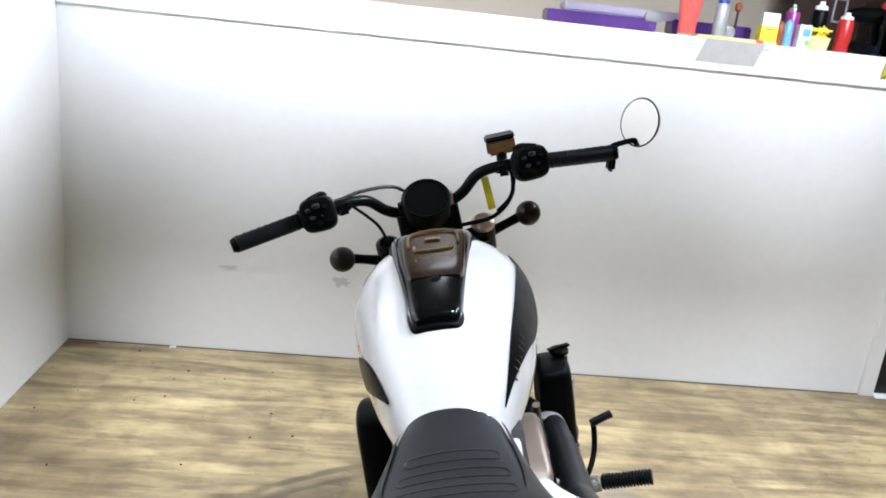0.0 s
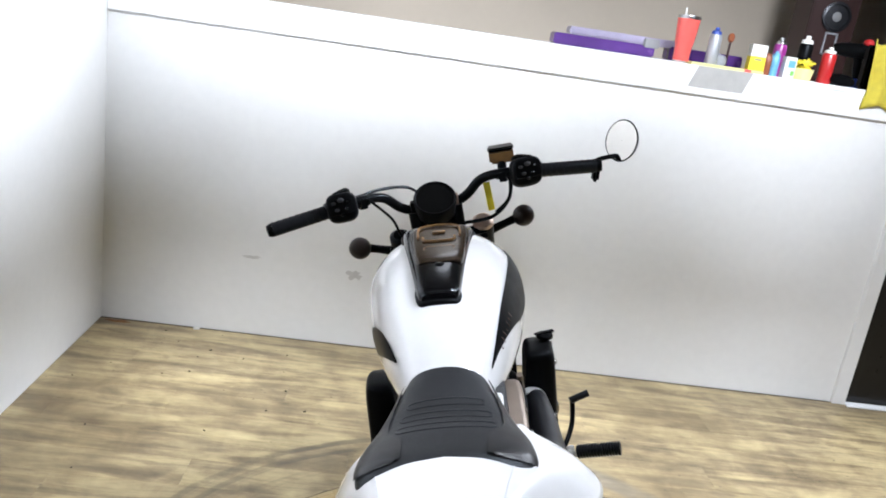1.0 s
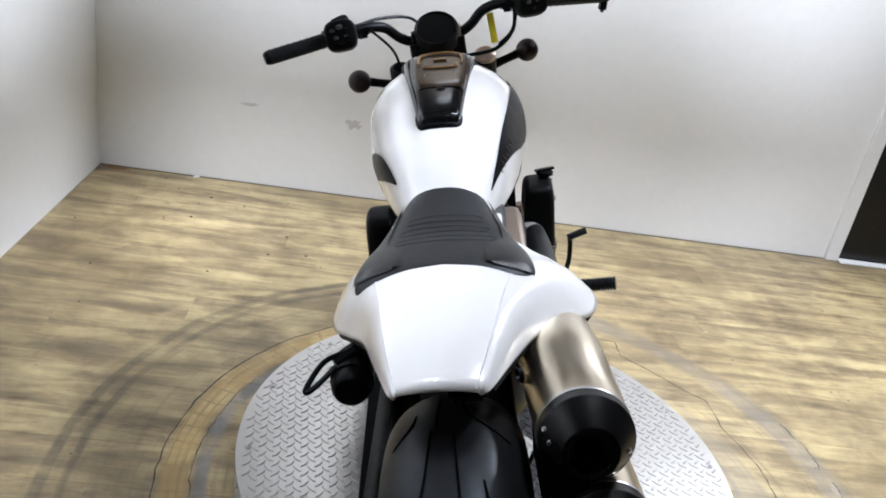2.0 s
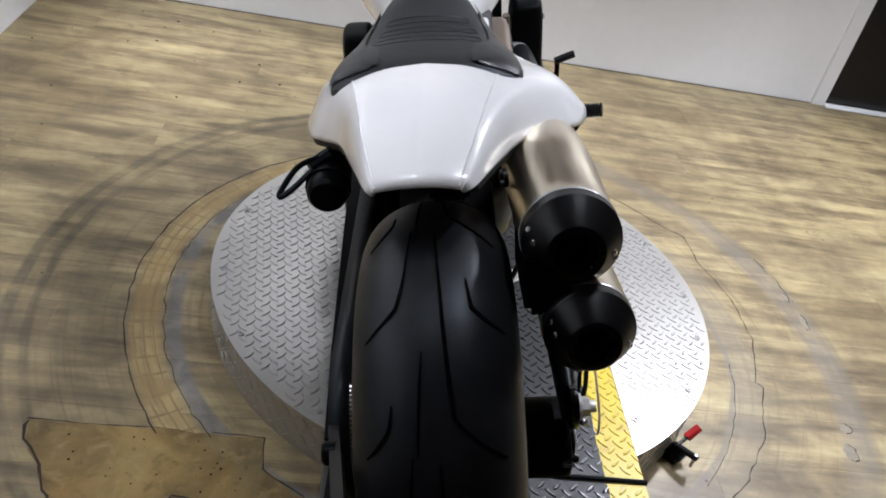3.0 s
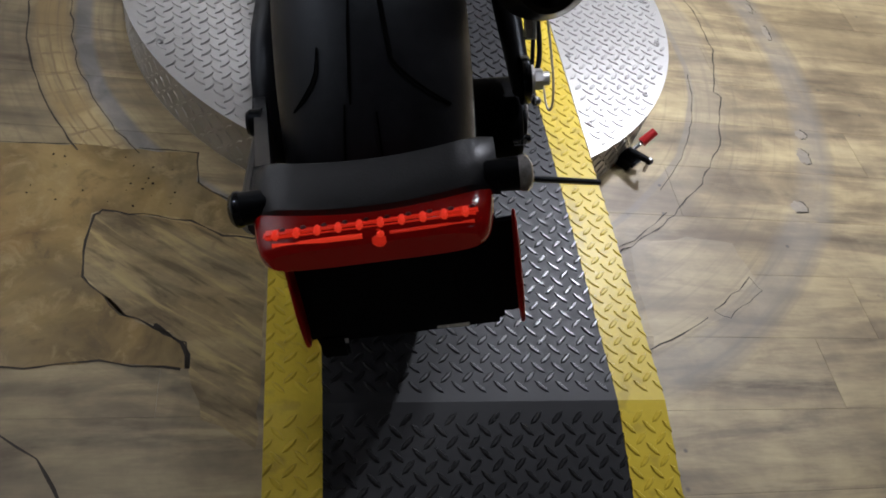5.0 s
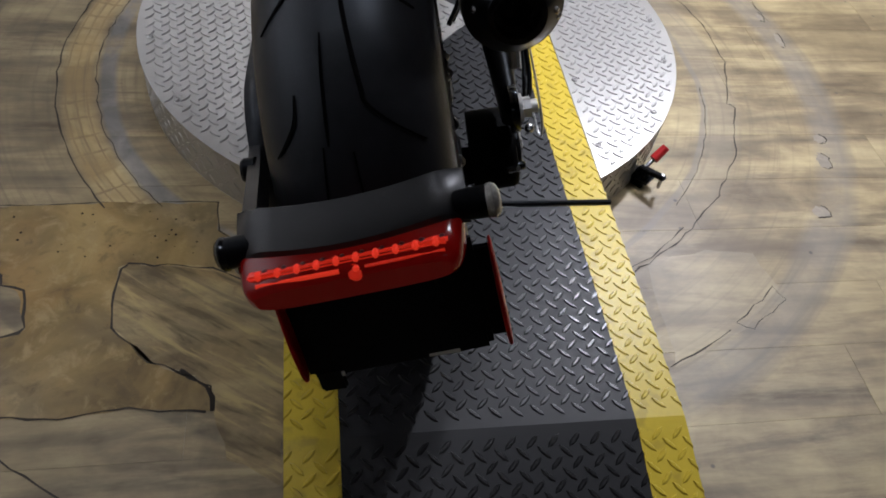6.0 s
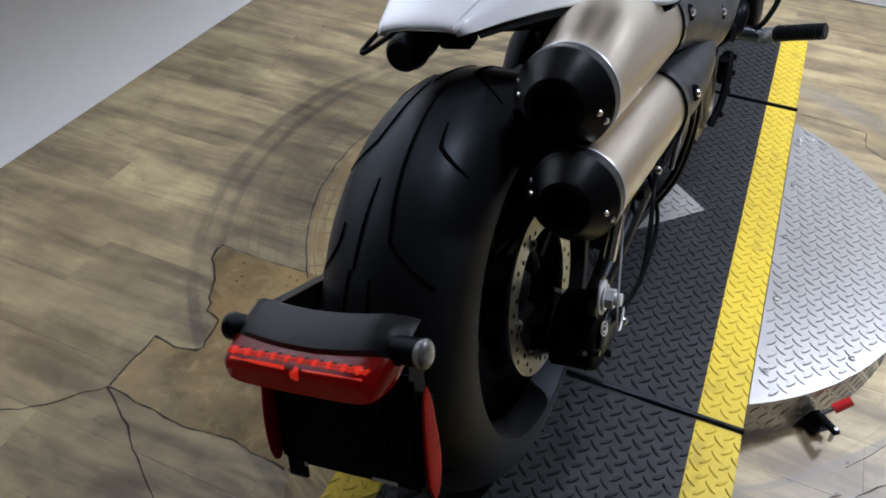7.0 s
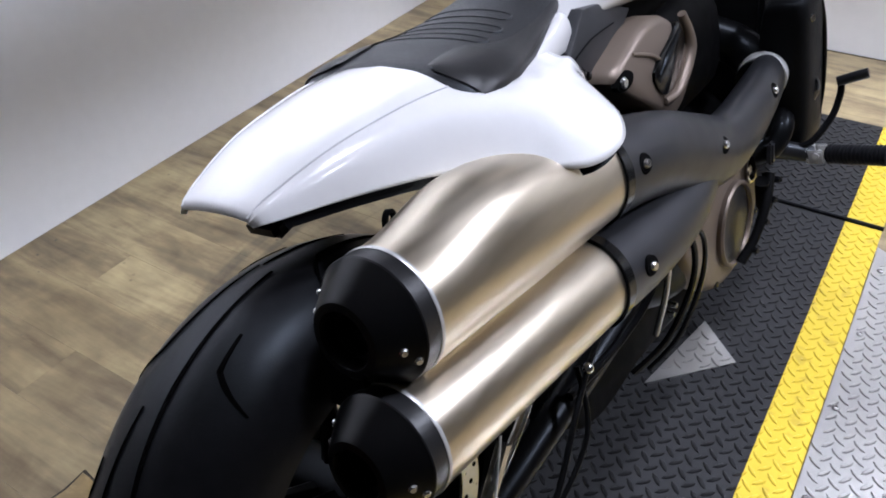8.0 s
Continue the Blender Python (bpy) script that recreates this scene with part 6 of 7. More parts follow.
for s in (1, -1):
    grip = part("grip", steered(tube(B(), [(s * 0.275, 1.061, GZ + 0.010), (s * 0.34, 1.046, GZ + 0.005), (s * 0.412, 1.028, GZ + 0.0)], 0.0175, 18)), M_RUBBER, bar, "ribbed rubber grip")
    for k in range(9):
        p = Vector((s * 0.285, 1.0585, GZ + 0.009)).lerp(Vector((s * 0.407, 1.0315, GZ + 0.0005)), k / 8)
        part("grip_rib", steered(lathe(B(), [(0.017, -0.003), (0.0182, -0.002), (0.0182, 0.002), (0.017, 0.003)], p, (s * 0.12, -0.03, -0.01), 18)), M_RUBBER, grip)
    part("bar_end", steered(lathe(B(), [(0.0005, 0.012), (0.013, 0.012), (0.017, 0.004), (0.017, 0.0)], (s * 0.412, 1.028, GZ + 0.0), (s, -0.25, -0.08), 18)), M_BLACK, bar)
    sw = part("switch_housing", steered(blob(B(), [(1.030, s * 0.236, 0.030, GZ + 0.020, 0.030, 0.030, 4), (1.038, s * 0.236, 0.037, GZ + 0.018, 0.037, 0.036, 3.4), (1.075, s * 0.236, 0.039, GZ + 0.012, 0.038, 0.040, 3.2), (1.105, s * 0.236, 0.032, GZ + 0.008, 0.028, 0.032, 3)], 4, 28)), M_MATTE, bar, "black switch housing")
    for i, (u, v, r) in enumerate(((0.0, 0.018, 0.007), (0.018, 0.012, 0.005), (-0.018, 0.012, 0.005), (0.012, -0.006, 0.006), (-0.012, -0.006, 0.006), (0.0, -0.020, 0.008), (0.022, -0.020, 0.005))):
        part("switch_button", steered(ball(B(), (s * 0.236 + u, 1.031 - v * 0.15, GZ + 0.022 + v), r, (1.2, 0.8, 0.8), 12)), M_GLOSS if i % 2 else M_CHARCOAL, sw)
    part("switch_seam", steered(tube(B(), [(s * 0.205, 1.030, GZ + 0.006), (s * 0.236, 1.028, GZ + 0.004), (s * 0.268, 1.030, GZ + 0.006)], 0.0014, 6, 3)), M_GLOSS, sw)
    part("trigger", steered(tube(B(), [(s * 0.215, 1.09, GZ + 0.046), (s * 0.222, 1.06, GZ + 0.056), (s * 0.25, 1.04, GZ + 0.052)], 0.006, 8, 4)), M_MATTE, sw)
    part("clamp_ring", steered(tube(B(), [(s * 0.262, 1.064, GZ + 0.013), (s * 0.275, 1.061, GZ + 0.010)], 0.022, 18)), M_SHIELD, bar)
    part("lever_perch", steered(box(B(), (0.035, 0.04, 0.035), (s * 0.185, 1.10, GZ + 0.010), (0, 0, -s * 20), 0.008)), M_BLACK, bar)
    part("lever", steered(tube(B(), [(s * 0.19, 1.125, GZ + 0.005), (s * 0.25, 1.125, GZ + 0.0), (s * 0.33, 1.09, GZ - 0.01), (s * 0.39, 1.08, GZ - 0.015)], 0.006, 8)), M_BLACK, bar)
res = part("fluid_reservoir", steered(box(B(), (0.064, 0.052, 0.035), (0.192, 1.125, 1.078), (0, 0, -10), 0.006)), M_AMBER, bike, "smoked brake fluid reservoir")
part("reservoir_foot", steered(tube(B(), [(0.185, 1.105, GZ + 0.02), (0.190, 1.12, 1.070)], 0.012, 10)), M_BLACK, res)
part("reservoir_lid", steered(box(B(), (0.068, 0.056, 0.010), (0.192, 1.125, 1.097), (0, 0, -10), 0.004)), M_BLACK, res)
mp = part("mirror_arm", steered(tube(B(), [(0.405, 1.03, GZ - 0.01), (0.412, 1.03, GZ + 0.012), (0.436, 1.03, GZ + 0.016), (0.464, 1.03, GZ + 0.016)], 0.006, 10)), M_BLACK, bike, "black mirror arm")
part("mirror_clamp", steered(box(B(), (0.016, 0.028, 0.05), (0.408, 1.03, GZ - 0.015), (0, 15, 0), 0.006)), M_BLACK, mp)
mir = part("mirror", steered(lathe(B(), [(0.0005, 0.014), (0.034, 0.012), (0.049, 0.004), (0.0535, -0.004), (0.0515, -0.007), (0.050, -0.005)], (0.486, 1.03, GZ + 0.050), (0.86, 0.45, -0.34), 48)), M_BLACK, mp, "round black mirror")
part("mirror_face", steered(lathe(B(), [(0.0503, -0.0052), (0.0005, -0.0056)], (0.486, 1.03, GZ + 0.050), (0.86, 0.45, -0.34), 48)), M_MIRROR, mir, "mirror glass")
for pts, r in (([(-0.20, 1.09, 1.045), (-0.14, 1.13, 1.048), (-0.06, 1.17, 1.032), (-0.02, 1.19, 0.99)], 0.004), ([(-0.17, 1.085, 1.04), (-0.12, 1.08, 0.98), (-0.10, 1.12, 0.92), (-0.06, 1.16, 0.88)], 0.0035), ([(0.20, 1.09, 1.03), (0.19, 1.09, 0.97), (0.14, 1.09, 0.93), (0.07, 1.12, 0.92)], 0.005), ([(0.205, 1.085, 1.02), (0.185, 1.08, 0.97), (0.15, 1.09, 0.94)], 0.004)):
    part("cable", steered(tube(B(), pts, r, 8)), M_BLACK, bike)
part("shipping_tag", steered(box(B(), (0.018, 0.003, 0.075), (0.145, 1.13, 0.975), (-10, 0, 8), 0.001)), M_YELLOWTAPE, bike, "yellow tag tied to the bars")


# ---- things on the ledge ----
LZ, LY = HALF_Z, Y1


def can(name, label, x, y, r, h, body, cap, cap_mat, category="can", dome=True):
    t = thing(name, label, category, pose(x, y, LZ))
    part("body", lathe(B(), [(0.0005, 0), (r * 0.96, 0), (r, 0.004), (r, h * 0.78), (r * 0.95, h * 0.80), (r * 0.6, h * 0.88), (0.0005, h * 0.88)], (0, 0, 0), (0, 0, 1), 28), body, t)
    part("cap", lathe(B(), [(r * 0.86, h * 0.80), (r * 0.80, h * 0.90), (r * 0.36, h * 0.93), (r * 0.34, h), (0.0005, h)], (0, 0, 0), (0, 0, 1), 24), cap_mat, t)
    return t


tumbler = thing("tumbler", "coral insulated tumbler with steel rim and clear straw", "cup", pose(1.113, LY + 0.05, LZ))
part("body", lathe(B(), [(0.0005, 0.002), (0.033, 0.002), (0.034, 0.006), (0.036, 0.07), (0.040, 0.085), (0.047, 0.175), (0.048, 0.182), (0.044, 0.182)], (0, 0, 0), (0, 0, 1), 36), M_CORAL, tumbler)
part("base_ring", lathe(B(), [(0.0005, 0), (0.0335, 0), (0.0345, 0.008), (0.033, 0.009)], (0, 0, 0), (0, 0, 1), 36), M_STEEL, tumbler, "steel base")
part("rim", lathe(B(), [(0.048, 0.181), (0.049, 0.188), (0.048, 0.195), (0.044, 0.194)], (0, 0, 0), (0, 0, 1), 36), M_STEEL, tumbler, "steel rim")
part("lid", lathe(B(), [(0.046, 0.19), (0.040, 0.194), (0.0005, 0.193)], (0, 0, 0), (0, 0, 1), 36), M_GREY, tumbler)
part("straw", rod(B(), (-0.016, 0, 0.10), (-0.020, 0, 0.225), 0.004, seg=12), M_CARD, tumbler, "clear straw")
can("spray_can", "grey spray can with a blue cap", 1.248, LY + 0.06, 0.026, 0.165, M_GREYCAN, 0, M_BLUE)
can("spray_can", "magenta and black spray can", 1.557, LY + 0.10, 0.027, 0.165, M_MAGENTA, 0, M_STEEL)
can("spray_can", "red spray can with a white nozzle", 1.768, LY + 0.07, 0.030, 0.155, M_REDCAN, 0, M_CARD)
can("spray_bottle", "dark spray bottle with a white top", 1.69, LY + 0.14, 0.03, 0.19, M_BLACK, 0, M_CARD, "bottle")
can("pill_bottle", "small amber plastic pill bottle", 1.492, LY + 0.05, 0.018, 0.095, M_BROWNP, 0, M_BROWNP, "bottle")
can("drink_bottle", "light blue plastic bottle", 1.53, LY + 0.06, 0.019, 0.105, M_LBLUE, 0, M_LBLUE, "bottle")
bx = thing("carton", "small carton, white above and yellow below", "box", pose(1.445, LY + 0.06, LZ, 0, 0, -8))
part("lower", box(B(), (0.066, 0.06, 0.07), (0, 0, 0.035), bevel=0.001), M_YELLOW, bx, "yellow lower half")
part("upper", box(B(), (0.064, 0.058, 0.05), (0, 0, 0.0955), bevel=0.001), M_CARD, bx, "white upper half")
bars("print", bx, [((0.0, -0.0305, 0.058), (0.03, 0.001, 0.006))], M_GREY)
tb = thing("parts_tub", "clear tub half full of yellow screw caps", "tub", pose(1.66, LY + 0.06, LZ))
part("tub", lathe(B(), [(0.0005, 0.001), (0.040, 0.001), (0.048, 0.05), (0.046, 0.05), (0.039, 0.003)], (0, 0, 0), (0, 0, 1), 24), M_PAPER, tb)
bm = B()
rnd = random.Random(4)
for k in range(60):
    q, r = rnd.uniform(0, 6.28), 0.038 * math.sqrt(rnd.random())
    z = 0.045 + rnd.uniform(0, 0.035)
    a = Vector((r * math.cos(q), r * math.sin(q), z))
    rod(bm, a, a + Vector((rnd.uniform(-1, 1), rnd.uniform(-1, 1), rnd.uniform(-0.4, 0.6))).normalized() * 0.02, 0.006, 0.004, 7)
tagged(part("caps", bm, M_YELLOW, tb), kind="stuff")
cl = thing("carton", "pale blue and white carton of wipes", "box", pose(1.592, LY + 0.06, LZ))
part("box_body", box(B(), (0.05, 0.05, 0.09), (0, 0, 0.045), bevel=0.002), M_CARD, cl)
part("label_patch", box(B(), (0.03, 0.001, 0.03), (0.004, -0.0258, 0.06)), M_LBLUE, cl, "blue label")
part("label_patch", box(B(), (0.016, 0.001, 0.02), (0.012, -0.0258, 0.022)), mat("green_label", (0.2, 0.5, 0.1), 0.4), cl, "green label")
rail = thing("wood_strip", "pale yellow strip lying along the ledge", "strip", pose(1.30, LY + 0.01, LZ))
part("strip", box(B(), (0.32, 0.05, 0.012), (0, 0, 0.006), bevel=0.002), M_PAPER, rail)
part("tip", box(B(), (0.03, 0.051, 0.0125), (0.09, 0, 0.0065)), M_CORAL, rail, "pink tip")
mk = thing("brush", "small wooden brush standing on its handle", "brush", pose(1.37, LY + 0.20, LZ))
part("handle", rod(B(), (0, 0, 0), (0, 0, 0.12), 0.006, 0.005, 10), M_WOOD, mk)
part("bristles", blob(B(), [(-0.01, 0, 0.012, 0.135, 0.015, 0.015, 2.5), (0.0, 0, 0.016, 0.135, 0.02, 0.02, 2.5), (0.01, 0, 0.012, 0.135, 0.015, 0.015, 2.5)], 2, 14), M_BROWNP, mk)
bin_ = thing("storage_bin", "purple and clear plastic storage bin", "bin", pose(0.86, LY + 0.26, LZ, 0, 0, 0))
part("base", box(B(), (0.46, 0.12, 0.05), (-0.05, 0, 0.025), bevel=0.006), M_PURPLE, bin_, "purple base")
part("lid", box(B(), (0.50, 0.10, 0.034), (0.04, 0.01, 0.068), bevel=0.006), mat("hazy_plastic", (0.30, 0.27, 0.36), 0.3, vary=0.35, scale=7), bin_, "hazy clear lid")
part("latch", box(B(), (0.07, 0.02, 0.04), (0.16, -0.055, 0.06), bevel=0.004), M_GREY, bin_)
b2 = thing("storage_bin", "low purple plastic storage bin", "bin", pose(1.28, LY + 0.26, LZ))
part("base", box(B(), (0.34, 0.10, 0.06), (0, 0, 0.03), bevel=0.006), M_PURPLE, b2)
bg = thing("plastic_bag", "crumpled clear plastic bag", "bag", pose(1.30, LY + 0.12, LZ))
bm = ball(B(), (0, 0, 0.03), 0.04, (1, 0.8, 0.75), 16)
for v in bm.verts:
    v.co += v.co.normalized() * 0.012 * noise.noise(v.co * 60)
    v.co.z = max(v.co.z, 0.001)
part("film", bm, M_GREYCAN, bg)
clock = thing("wooden_cabinet", "dark wooden cabinet with a round dial", "cabinet", pose(2.07, 3.90, 0))
part("case", box(B(), (0.25, 0.2, 2.2), (0, 0, 1.1), bevel=0.006), M_WOOD, clock, "dark wood case")
dial = part("dial", lathe(B(), [(0.075, 0.0), (0.075, 0.012), (0.062, 0.016), (0.058, 0.008), (0.0005, 0.012)], (0.01, -0.10, 1.80), (0, -1, 0), 40), M_SHIELD, clock, "round dark grey dial")
part("dial_boss", ball(B(), (0.01, -0.105, 1.80), 0.028, (1, 0.4, 1), 20), M_GREY, dial)
for z in (1.945, 1.665):
    bm = B()
    for dx in (-0.03, 0.03):
        box(bm, (0.008, 0.006, 0.11), (0.01 + dx, -0.103, z))
    for dz in (-0.052, 0.052):
        box(bm, (0.068, 0.006, 0.008), (0.01, -0.103, z + dz))
    part("brass_frame", bm, M_GREYCAN, clock, "silvery frame")
drill = thing("cordless_drill", "black cordless drill with a red knob", "drill", pose(1.955, LY + 0.20, LZ, 0, 0, 50))
part("body", blob(B(), [(-0.08, 0, 0.025, 0.16, 0.028, 0.028, 2.5), (-0.03, 0, 0.034, 0.16, 0.034, 0.034, 2.5), (0.05, 0, 0.030, 0.16, 0.032, 0.032, 2.5), (0.10, 0, 0.018, 0.16, 0.02, 0.02, 2.2)], 4, 18), M_BLACK, drill)
part("handle", tube(B(), [(0, -0.01, 0.14), (0, -0.02, 0.08), (0, -0.03, 0.04)], 0.02, 14), M_BLACK, drill)
part("battery", box(B(), (0.07, 0.09, 0.04), (0, -0.02, 0.02), bevel=0.006), M_BLUE, drill, "blue battery")
part("knob", ball(B(), (0.0, -0.04, 0.198), 0.024, (1.1, 1, 0.8), 16), M_REDCAN, drill, "red knob")
bk = thing("tool_pouch", "soft black tool pouch on the ledge", "pouch", pose(1.84, LY + 0.06, LZ))
part("pouch", blob(B(), [(-0.03, 0, 0.05, 0.02, 0.02, 0.02, 2.5), (0.0, 0, 0.06, 0.024, 0.026, 0.024, 2.5), (0.04, 0, 0.05, 0.02, 0.03, 0.02, 2.5)], 4, 18), M_BLACK, bk)
tw = thing("cloth", "yellow microfibre cloth draped over the ledge", "cloth", pose(1.99, LY + 0.0, LZ))
bm = B()
rings = []
for i in range(15):
    a = i / 14
    w = 0.055 + 0.055 * a
    ring = []
    for j in range(13):
        u = j / 12 - 0.5
        z = 0.205 - 0.275 * a + 0.012 * math.sin(9 * u + 3 * a)
        y = 0.05 - 0.075 * min(1.0, a * 1.4) + 0.014 * math.sin(16 * u + 2 * a)
        ring.append((u * 2 * w + 0.03 * a, min(y, -0.024) if z < 0.0 else y, z))
    rings.append(ring)
skin(bm, rings, closed=False)
cloth = part("cloth_sheet", bm, M_TOWEL, tw, smooth=60)
cloth.modifiers.new("thick", "SOLIDIFY").thickness = 0.004
part("stand", box(B(), (0.09, 0.05, 0.19), (0.0, 0.10, 0.095), bevel=0.01), M_BLACK, tw, "dark support")


# ---- floor planks, one by one ----
PLANK_W, PLANK_L, GAP = 0.152, 1.22, 0.0003
plank_meshes = {}


def plank_mesh(length, width):
    key = (round(length, 3), round(width, 3))
    if key not in plank_meshes:
        a, b, c = length / 2 - GAP / 2, width / 2 - GAP / 2, 0.0003
        vs = [(-a, -b, -0.0035), (a, -b, -0.0035), (a, b, -0.0035), (-a, b, -0.0035), (-a, -b, -c), (a, -b, -c), (a, b, -c), (-a, b, -c), (-a + c, -b + c, 0), (a - c, -b + c, 0), (a - c, b - c, 0), (-a + c, b - c, 0)]
        fs = [(8, 9, 10, 11)]
        for o in (0, 4):
            fs += [(o + i, o + (i + 1) % 4, o + 4 + (i + 1) % 4, o + 4 + i) for i in range(4)]
        me = bpy.data.meshes.new("plank")
        me.from_pydata(vs, [], fs)
        me.materials.append(M_FLOOR)
        plank_meshes[key] = me
    return plank_meshes[key]


prnd = random.Random(11)
row, y = 0, Y1
FAR_Y = -1.5
while y > FAR_Y:
    w = min(PLANK_W, y - FAR_Y)
    x = X0 - [0.0, 0.48, 0.86, 0.25, 0.66, 1.04][row % 6] - prnd.uniform(0, 0.1)
    while x < X1:
        a, b = max(x, X0), min(x + PLANK_L, X1)
        if b - a > 0.02:
            ob = new("plank", plank_mesh(b - a, w))
            ob.location = ((a + b) / 2, y - w / 2, 0.0)
            ob.parent = floor
        x += PLANK_L
    y -= PLANK_W
    row += 1
part("plank_field", box(B(), (X1 - X0, FAR_Y - Y0, 0.0035), ((X0 + X1) / 2, (FAR_Y + Y0) / 2, -0.00175)), M_FLOOR, floor, smooth=0)
part("plank_field", box(B(), (X1 - X0, 1.2, 0.0035), ((X0 + X1) / 2, Y1 + 0.95, -0.00175)), M_FLOOR, floor, smooth=0)


# ---- torn seams and worn patches in the vinyl ----
def strip(name, pts, wid, material, label, seed, z=0.0012, jag=0.006, closed=False):
    """A narrow uneven tear along the floor."""
    rnd = random.Random(seed)
    pts = [Vector((*p, 0)) for p in pts]
    fine = []
    for a, b in zip(pts, pts[1:]):
        n = max(2, int((b - a).length / 0.022))
        for i in range(n):
            p = a.lerp(b, i / n)
            fine.append(p + Vector((rnd.uniform(-jag, jag), rnd.uniform(-jag, jag), 0)))
    fine.append(pts[-1])
    bm = B()
    rings = []
    for i, p in enumerate(fine):
        d = (fine[min(i + 1, len(fine) - 1)] - fine[max(i - 1, 0)]).normalized()
        n = Vector((-d.y, d.x, 0)) * wid * rnd.uniform(0.35, 1.3)
        rings.append([(p.x + n.x, p.y + n.y, z), (p.x - n.x, p.y - n.y, z)])
    skin(bm, rings, closed=False)
    return tagged(part(name, bm, material, None, smooth=0), label, "floor tear", kind="structure")


def arc(r, a0, a1, n=16):
    return [(CX + r * math.cos(radians(a0 + (a1 - a0) * i / n)), CY + r * math.sin(radians(a0 + (a1 - a0) * i / n))) for i in range(n + 1)]


JAG = [(-0.575, 0.762), (-0.560, 0.715), (-0.520, 0.655), (-0.506, 0.622), (-0.470, 0.566), (-0.437, 0.546), (-0.425, 0.505), (-0.412, 0.465), (-0.442, 0.446), (-0.526, 0.453)]
INNER = [(0.025, 0.555), (-0.050, 0.560), (-0.105, 0.590), (-0.166, 0.598), (-0.262, 0.605), (-0.274, 0.595), (-0.277, 0.511), (-0.272, 0.462), (-0.199, 0.387), (-0.150, 0.364), (-0.127, 0.352), (-0.098, 0.332), (-0.090, 0.285)]
TEARS = [
    ([(-0.575, 0.762), (-0.45, 0.760), (-0.318, 0.766)], 0.0026, 0.001),
    ([(-0.215, 0.764), (-0.107, 0.762), (-0.102, 0.684), (-0.060, 0.652), (-0.013, 0.624)], 0.0028, 0.002),
    (JAG, 0.0048, 0.006),
    (INNER, 0.0030, 0.004),
    ([(-0.150, 0.364), (-0.127, 0.350), (-0.098, 0.330), (-0.090, 0.285)], 0.0060, 0.006),
    ([(-0.526, 0.453), (-0.524, 0.38), (-0.523, 0.307)], 0.0034, 0.003),
    ([(-0.523, 0.305), (-0.353, 0.286), (-0.22, 0.297), (-0.10, 0.284)], 0.0032, 0.003),
    ([(-0.523, 0.305), (-0.62, 0.20), (-0.80, 0.10)], 0.0026, 0.003),
    ([(-0.523, 0.305), (-0.472, 0.273), (-0.40, 0.225), (-0.334, 0.170), (-0.283, 0.138), (-0.22, 0.05)], 0.0040, 0.004),
    ([(0.694, 2.067), (0.80, 2.055), (0.884, 2.046), (0.886, 1.955), (0.96, 1.89), (1.06, 1.79), (1.122, 1.738), (1.127, 1.61), (1.165, 1.48), (1.182, 1.40), (1.180, 1.256), (1.150, 1.16), (1.123, 1.080), (1.138, 1.062), (1.111, 1.004), (1.068, 0.884), (0.977, 0.756), (0.846, 0.630), (0.716, 0.545)], 0.0026, 0.003),
    (arc(0.742, -8, -44, 12), 0.0016, 0.002),
    ([(0.868, 0.668), (0.79, 0.600), (0.716, 0.560)], 0.0020, 0.004),
    ([(1.345, 1.66), (1.375, 1.55), (1.392, 1.45)], 0.0022, 0.006),
    ([(0.888, 0.414), (0.94, 0.452), (0.999, 0.495), (1.012, 0.464), (0.955, 0.425), (0.916, 0.397), (0.888, 0.414)], 0.0018, 0.004),
    ([(0.722, 0.322), (0.80, 0.360), (0.870, 0.398)], 0.0026, 0.003),
    (arc(0.823, 112, 217, 24), 0.0030, 0.003),
    (arc(0.738, 152, 222, 18), 0.0020, 0.004),
]
for i, (pts, wid, jag) in enumerate(TEARS):
    strip("floor_tear", pts, wid * 0.62, M_CRACK, "dark torn seam in the vinyl floor", i + 20, 0.0012, jag)


def patch(pts, seed, label, material=M_BARE):
    """A bare area where the vinyl has been lifted."""
    rnd = random.Random(seed)
    bm = B()
    ring = []
    pts = [Vector(p) for p in pts]
    for a, b in zip(pts, pts[1:] + pts[:1]):
        n = max(2, int((b - a).length / 0.03))
        for i in range(n):
            p = a.lerp(b, i / n)
            ring.append(bm.verts.new((p.x + rnd.uniform(-0.004, 0.004), p.y + rnd.uniform(-0.004, 0.004), 0.0007)))
    bm.faces.new(ring)
    return tagged(part("floor_patch", bm, material, None, smooth=0), label, "floor patch", kind="structure")


patch([(-0.572, 0.758), (-0.318, 0.764), (-0.215, 0.762), (-0.109, 0.760), (-0.104, 0.684), (-0.060, 0.652), (0.028, 0.596)] + INNER + [(-0.22, 0.297), (-0.353, 0.286), (-0.520, 0.307), (-0.523, 0.380), (-0.524, 0.450), (-0.442, 0.449), (-0.415, 0.468), (-0.428, 0.505), (-0.440, 0.548), (-0.473, 0.569), (-0.508, 0.624), (-0.524, 0.656), (-0.562, 0.716)], 3, "bare tan patch where vinyl is torn away")
patch([(0.752, 0.572), (0.89, 0.60), (0.991, 0.590), (1.012, 0.491), (0.90, 0.40), (0.735, 0.322)], 9, "pale scuffed patch of rubbed vinyl", M_PALE)
patch(INNER[3:] + [(-0.06, 0.20), (0.02, 0.15), (0.028, 0.54)], 15, "island of streaked vinyl in the bare patch", M_COMBED)
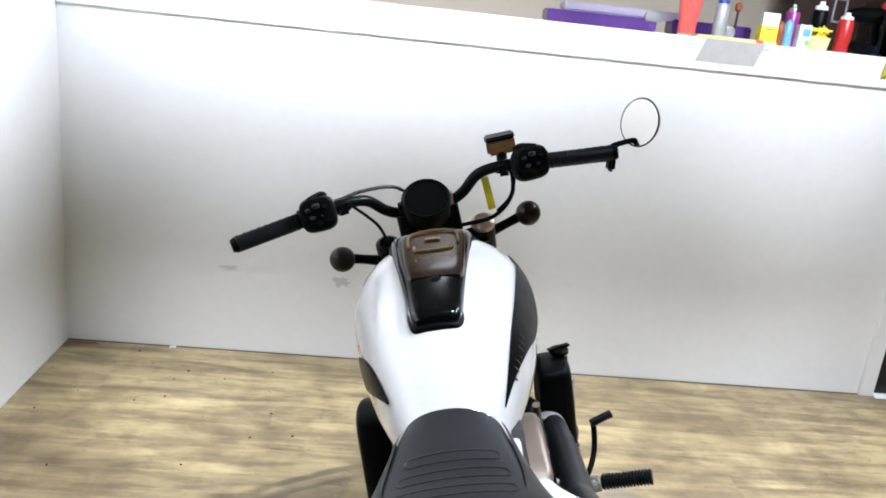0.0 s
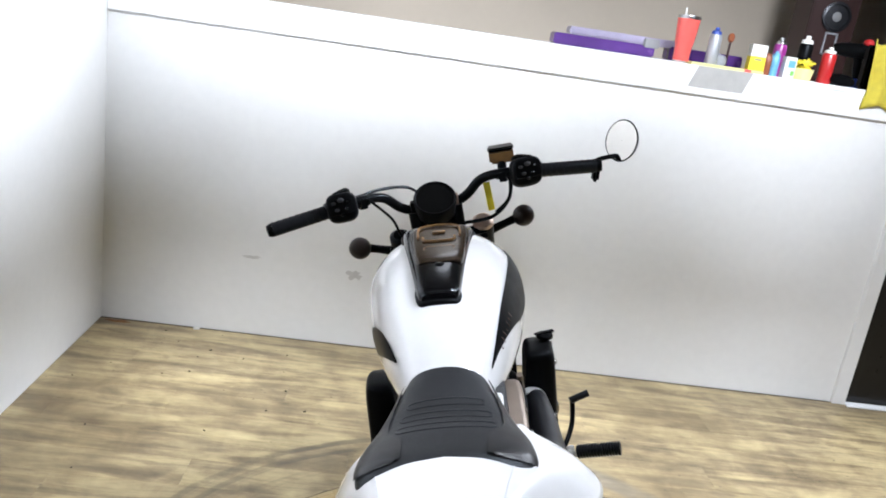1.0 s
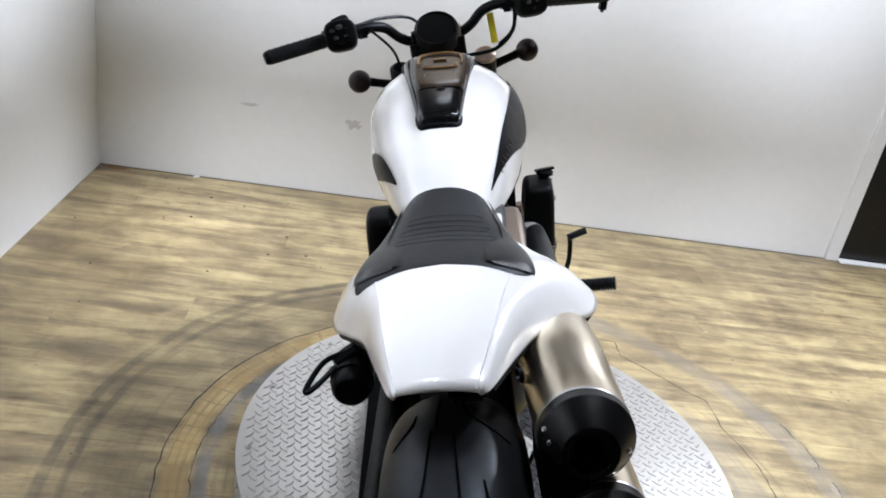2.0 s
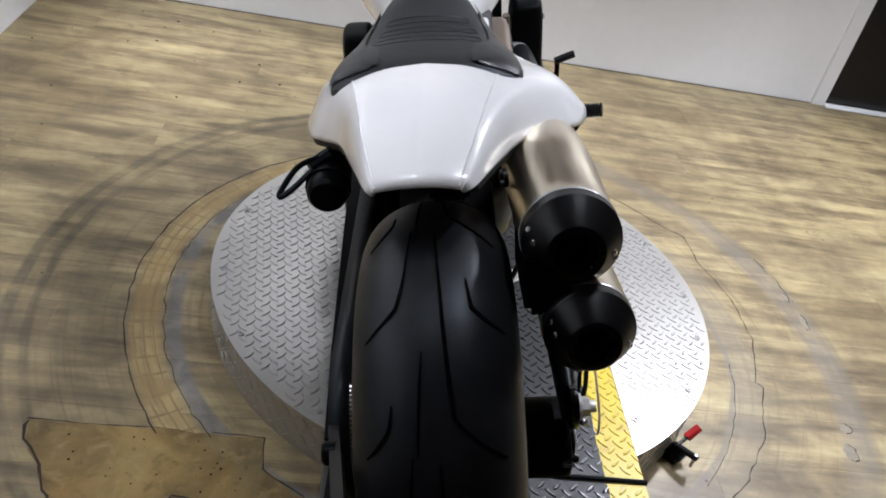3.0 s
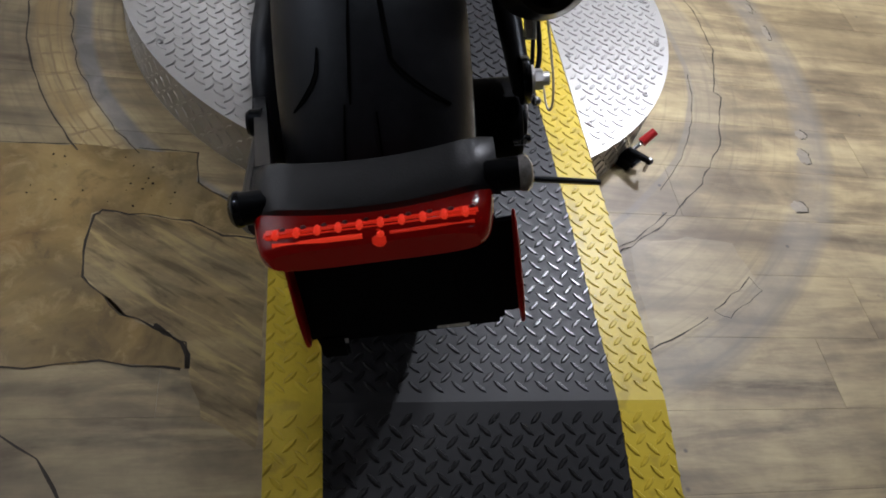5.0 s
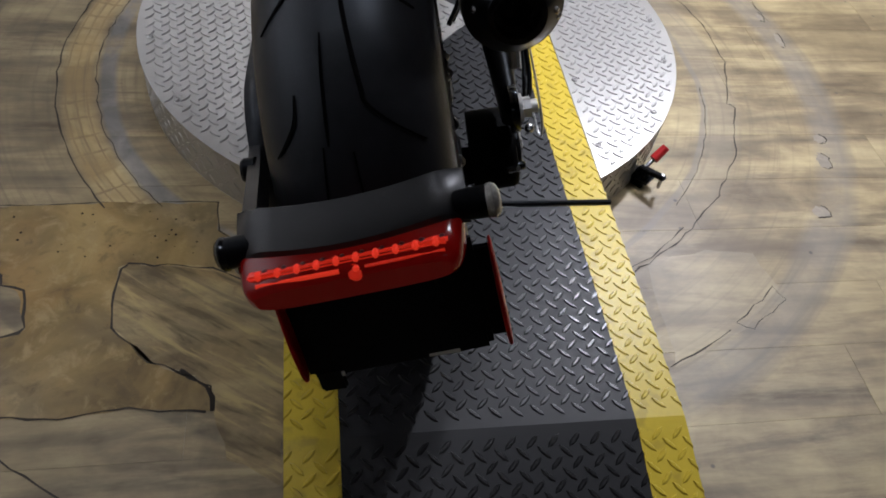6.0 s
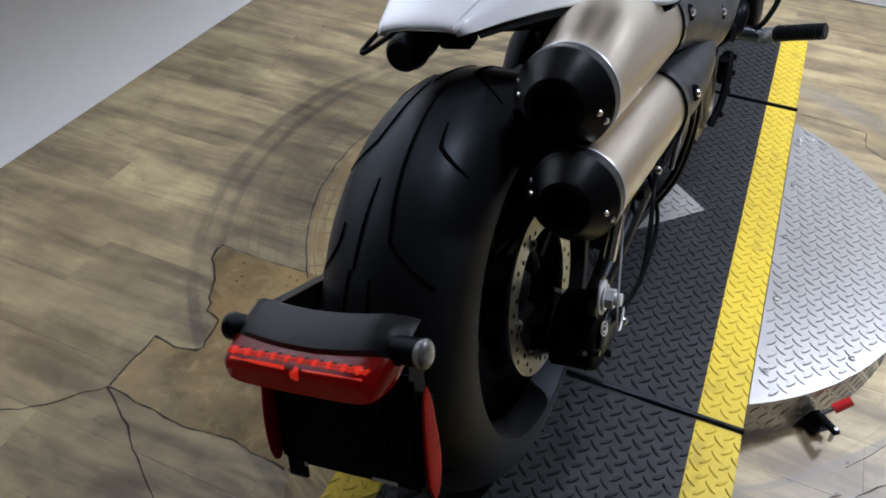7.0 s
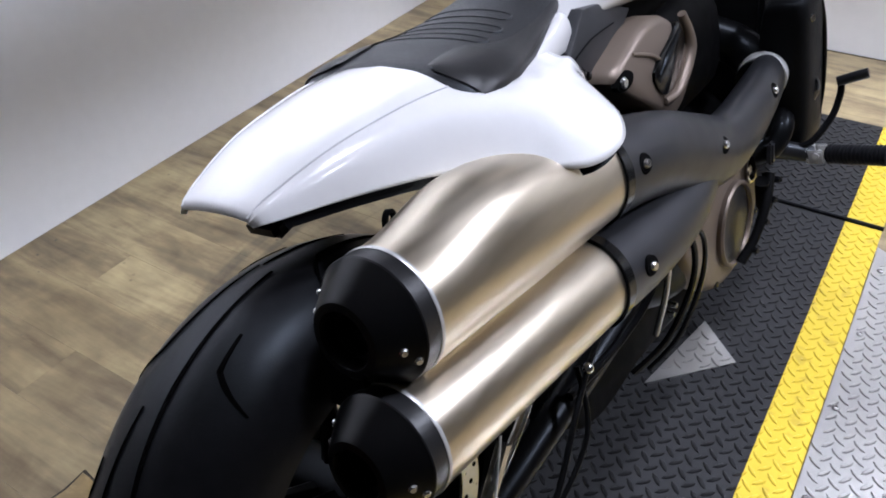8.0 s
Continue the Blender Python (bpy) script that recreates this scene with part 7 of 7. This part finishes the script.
# holes rubbed through to pale filler along the outer band
for x, y, w, h, seed in ((1.290, 0.866, 0.018, 0.030, 1), (1.315, 0.945, 0.016, 0.018, 2), (1.205, 0.700, 0.024, 0.020, 3), (1.385, 1.36, 0.012, 0.040, 4), (1.372, 1.47, 0.012, 0.022, 5)):
    rim = [(x + w * math.cos(q) * random.Random(seed + i).uniform(0.75, 1.15), y + h * math.sin(q) * random.Random(seed * 7 + i).uniform(0.75, 1.15)) for i, q in enumerate([2 * math.pi * a / 14 for a in range(14)])]
    patch(rim, seed, "pale hole rubbed through the vinyl", M_FILLER)
    strip("floor_tear", rim[9:] + rim[:4], 0.0016, M_CRACK, "dark torn rim of a worn hole", seed + 60, 0.0012, 0.002)
# crumbs swept against the wall
bm = B()
rnd = random.Random(8)
for k in range(44):
    x, y = rnd.gauss(-0.85, 0.35), rnd.gauss(2.55, 0.35)
    if not (X0 + 0.02 < x < 0.3 and 1.6 < y < Y1 - 0.02):
        continue
    s = rnd.uniform(0.0015, 0.0055)
    box(bm, (s * rnd.uniform(0.6, 2.2), s, s * 0.35), (x, y, s * 0.175 + 0.0004), (0, 0, rnd.uniform(0, 180)))
for k in range(26):
    x, y, s = rnd.uniform(-0.50, -0.12), rnd.uniform(0.61, 0.74), rnd.uniform(0.0012, 0.0034)
    box(bm, (s * rnd.uniform(0.6, 1.6), s, s * 0.35), (x, y, s * 0.175 + 0.0012), (0, 0, rnd.uniform(0, 180)))
tagged(part("floor_debris", bm, M_MATTE, None, smooth=0), "dark crumbs of dirt and vinyl scattered on the floor", "debris", kind="stuff")
bm = B()
bm.faces.new([bm.verts.new((-1.20 + 0.06 * math.cos(q) * rnd.uniform(0.6, 1.1), 3.060 + 0.020 * math.sin(q) * rnd.uniform(0.5, 1.1), 0.0008)) for q in [2 * math.pi * i / 16 for i in range(16)]])
setting("floor_stain", bm, mat("rust_stain", (0.20, 0.085, 0.03), 0.7, vary=0.3), "rusty brown stain on the floor beside the wall", "mark")
# dark strip drawn for the shadow line in the gap at the wall's foot
setting("floor_gap", box(B(), (DOOR_X0 - 0.07 - X0, 0.006, 0.003), ((DOOR_X0 - 0.07 + X0) / 2, Y1 - 0.0035, 0.0005)), M_CRACK, "dark shadow line painted along the gap between floor and wall", "joint")
chip = thing("plaster_chip", "small white chip of plaster lying against the wall", "debris", pose(-0.851, 3.070, 0.0))
part("chip", box(B(), (0.028, 0.014, 0.008), (0, 0, 0.0045), (0, 0, 12), 0.002), M_CARD, chip)
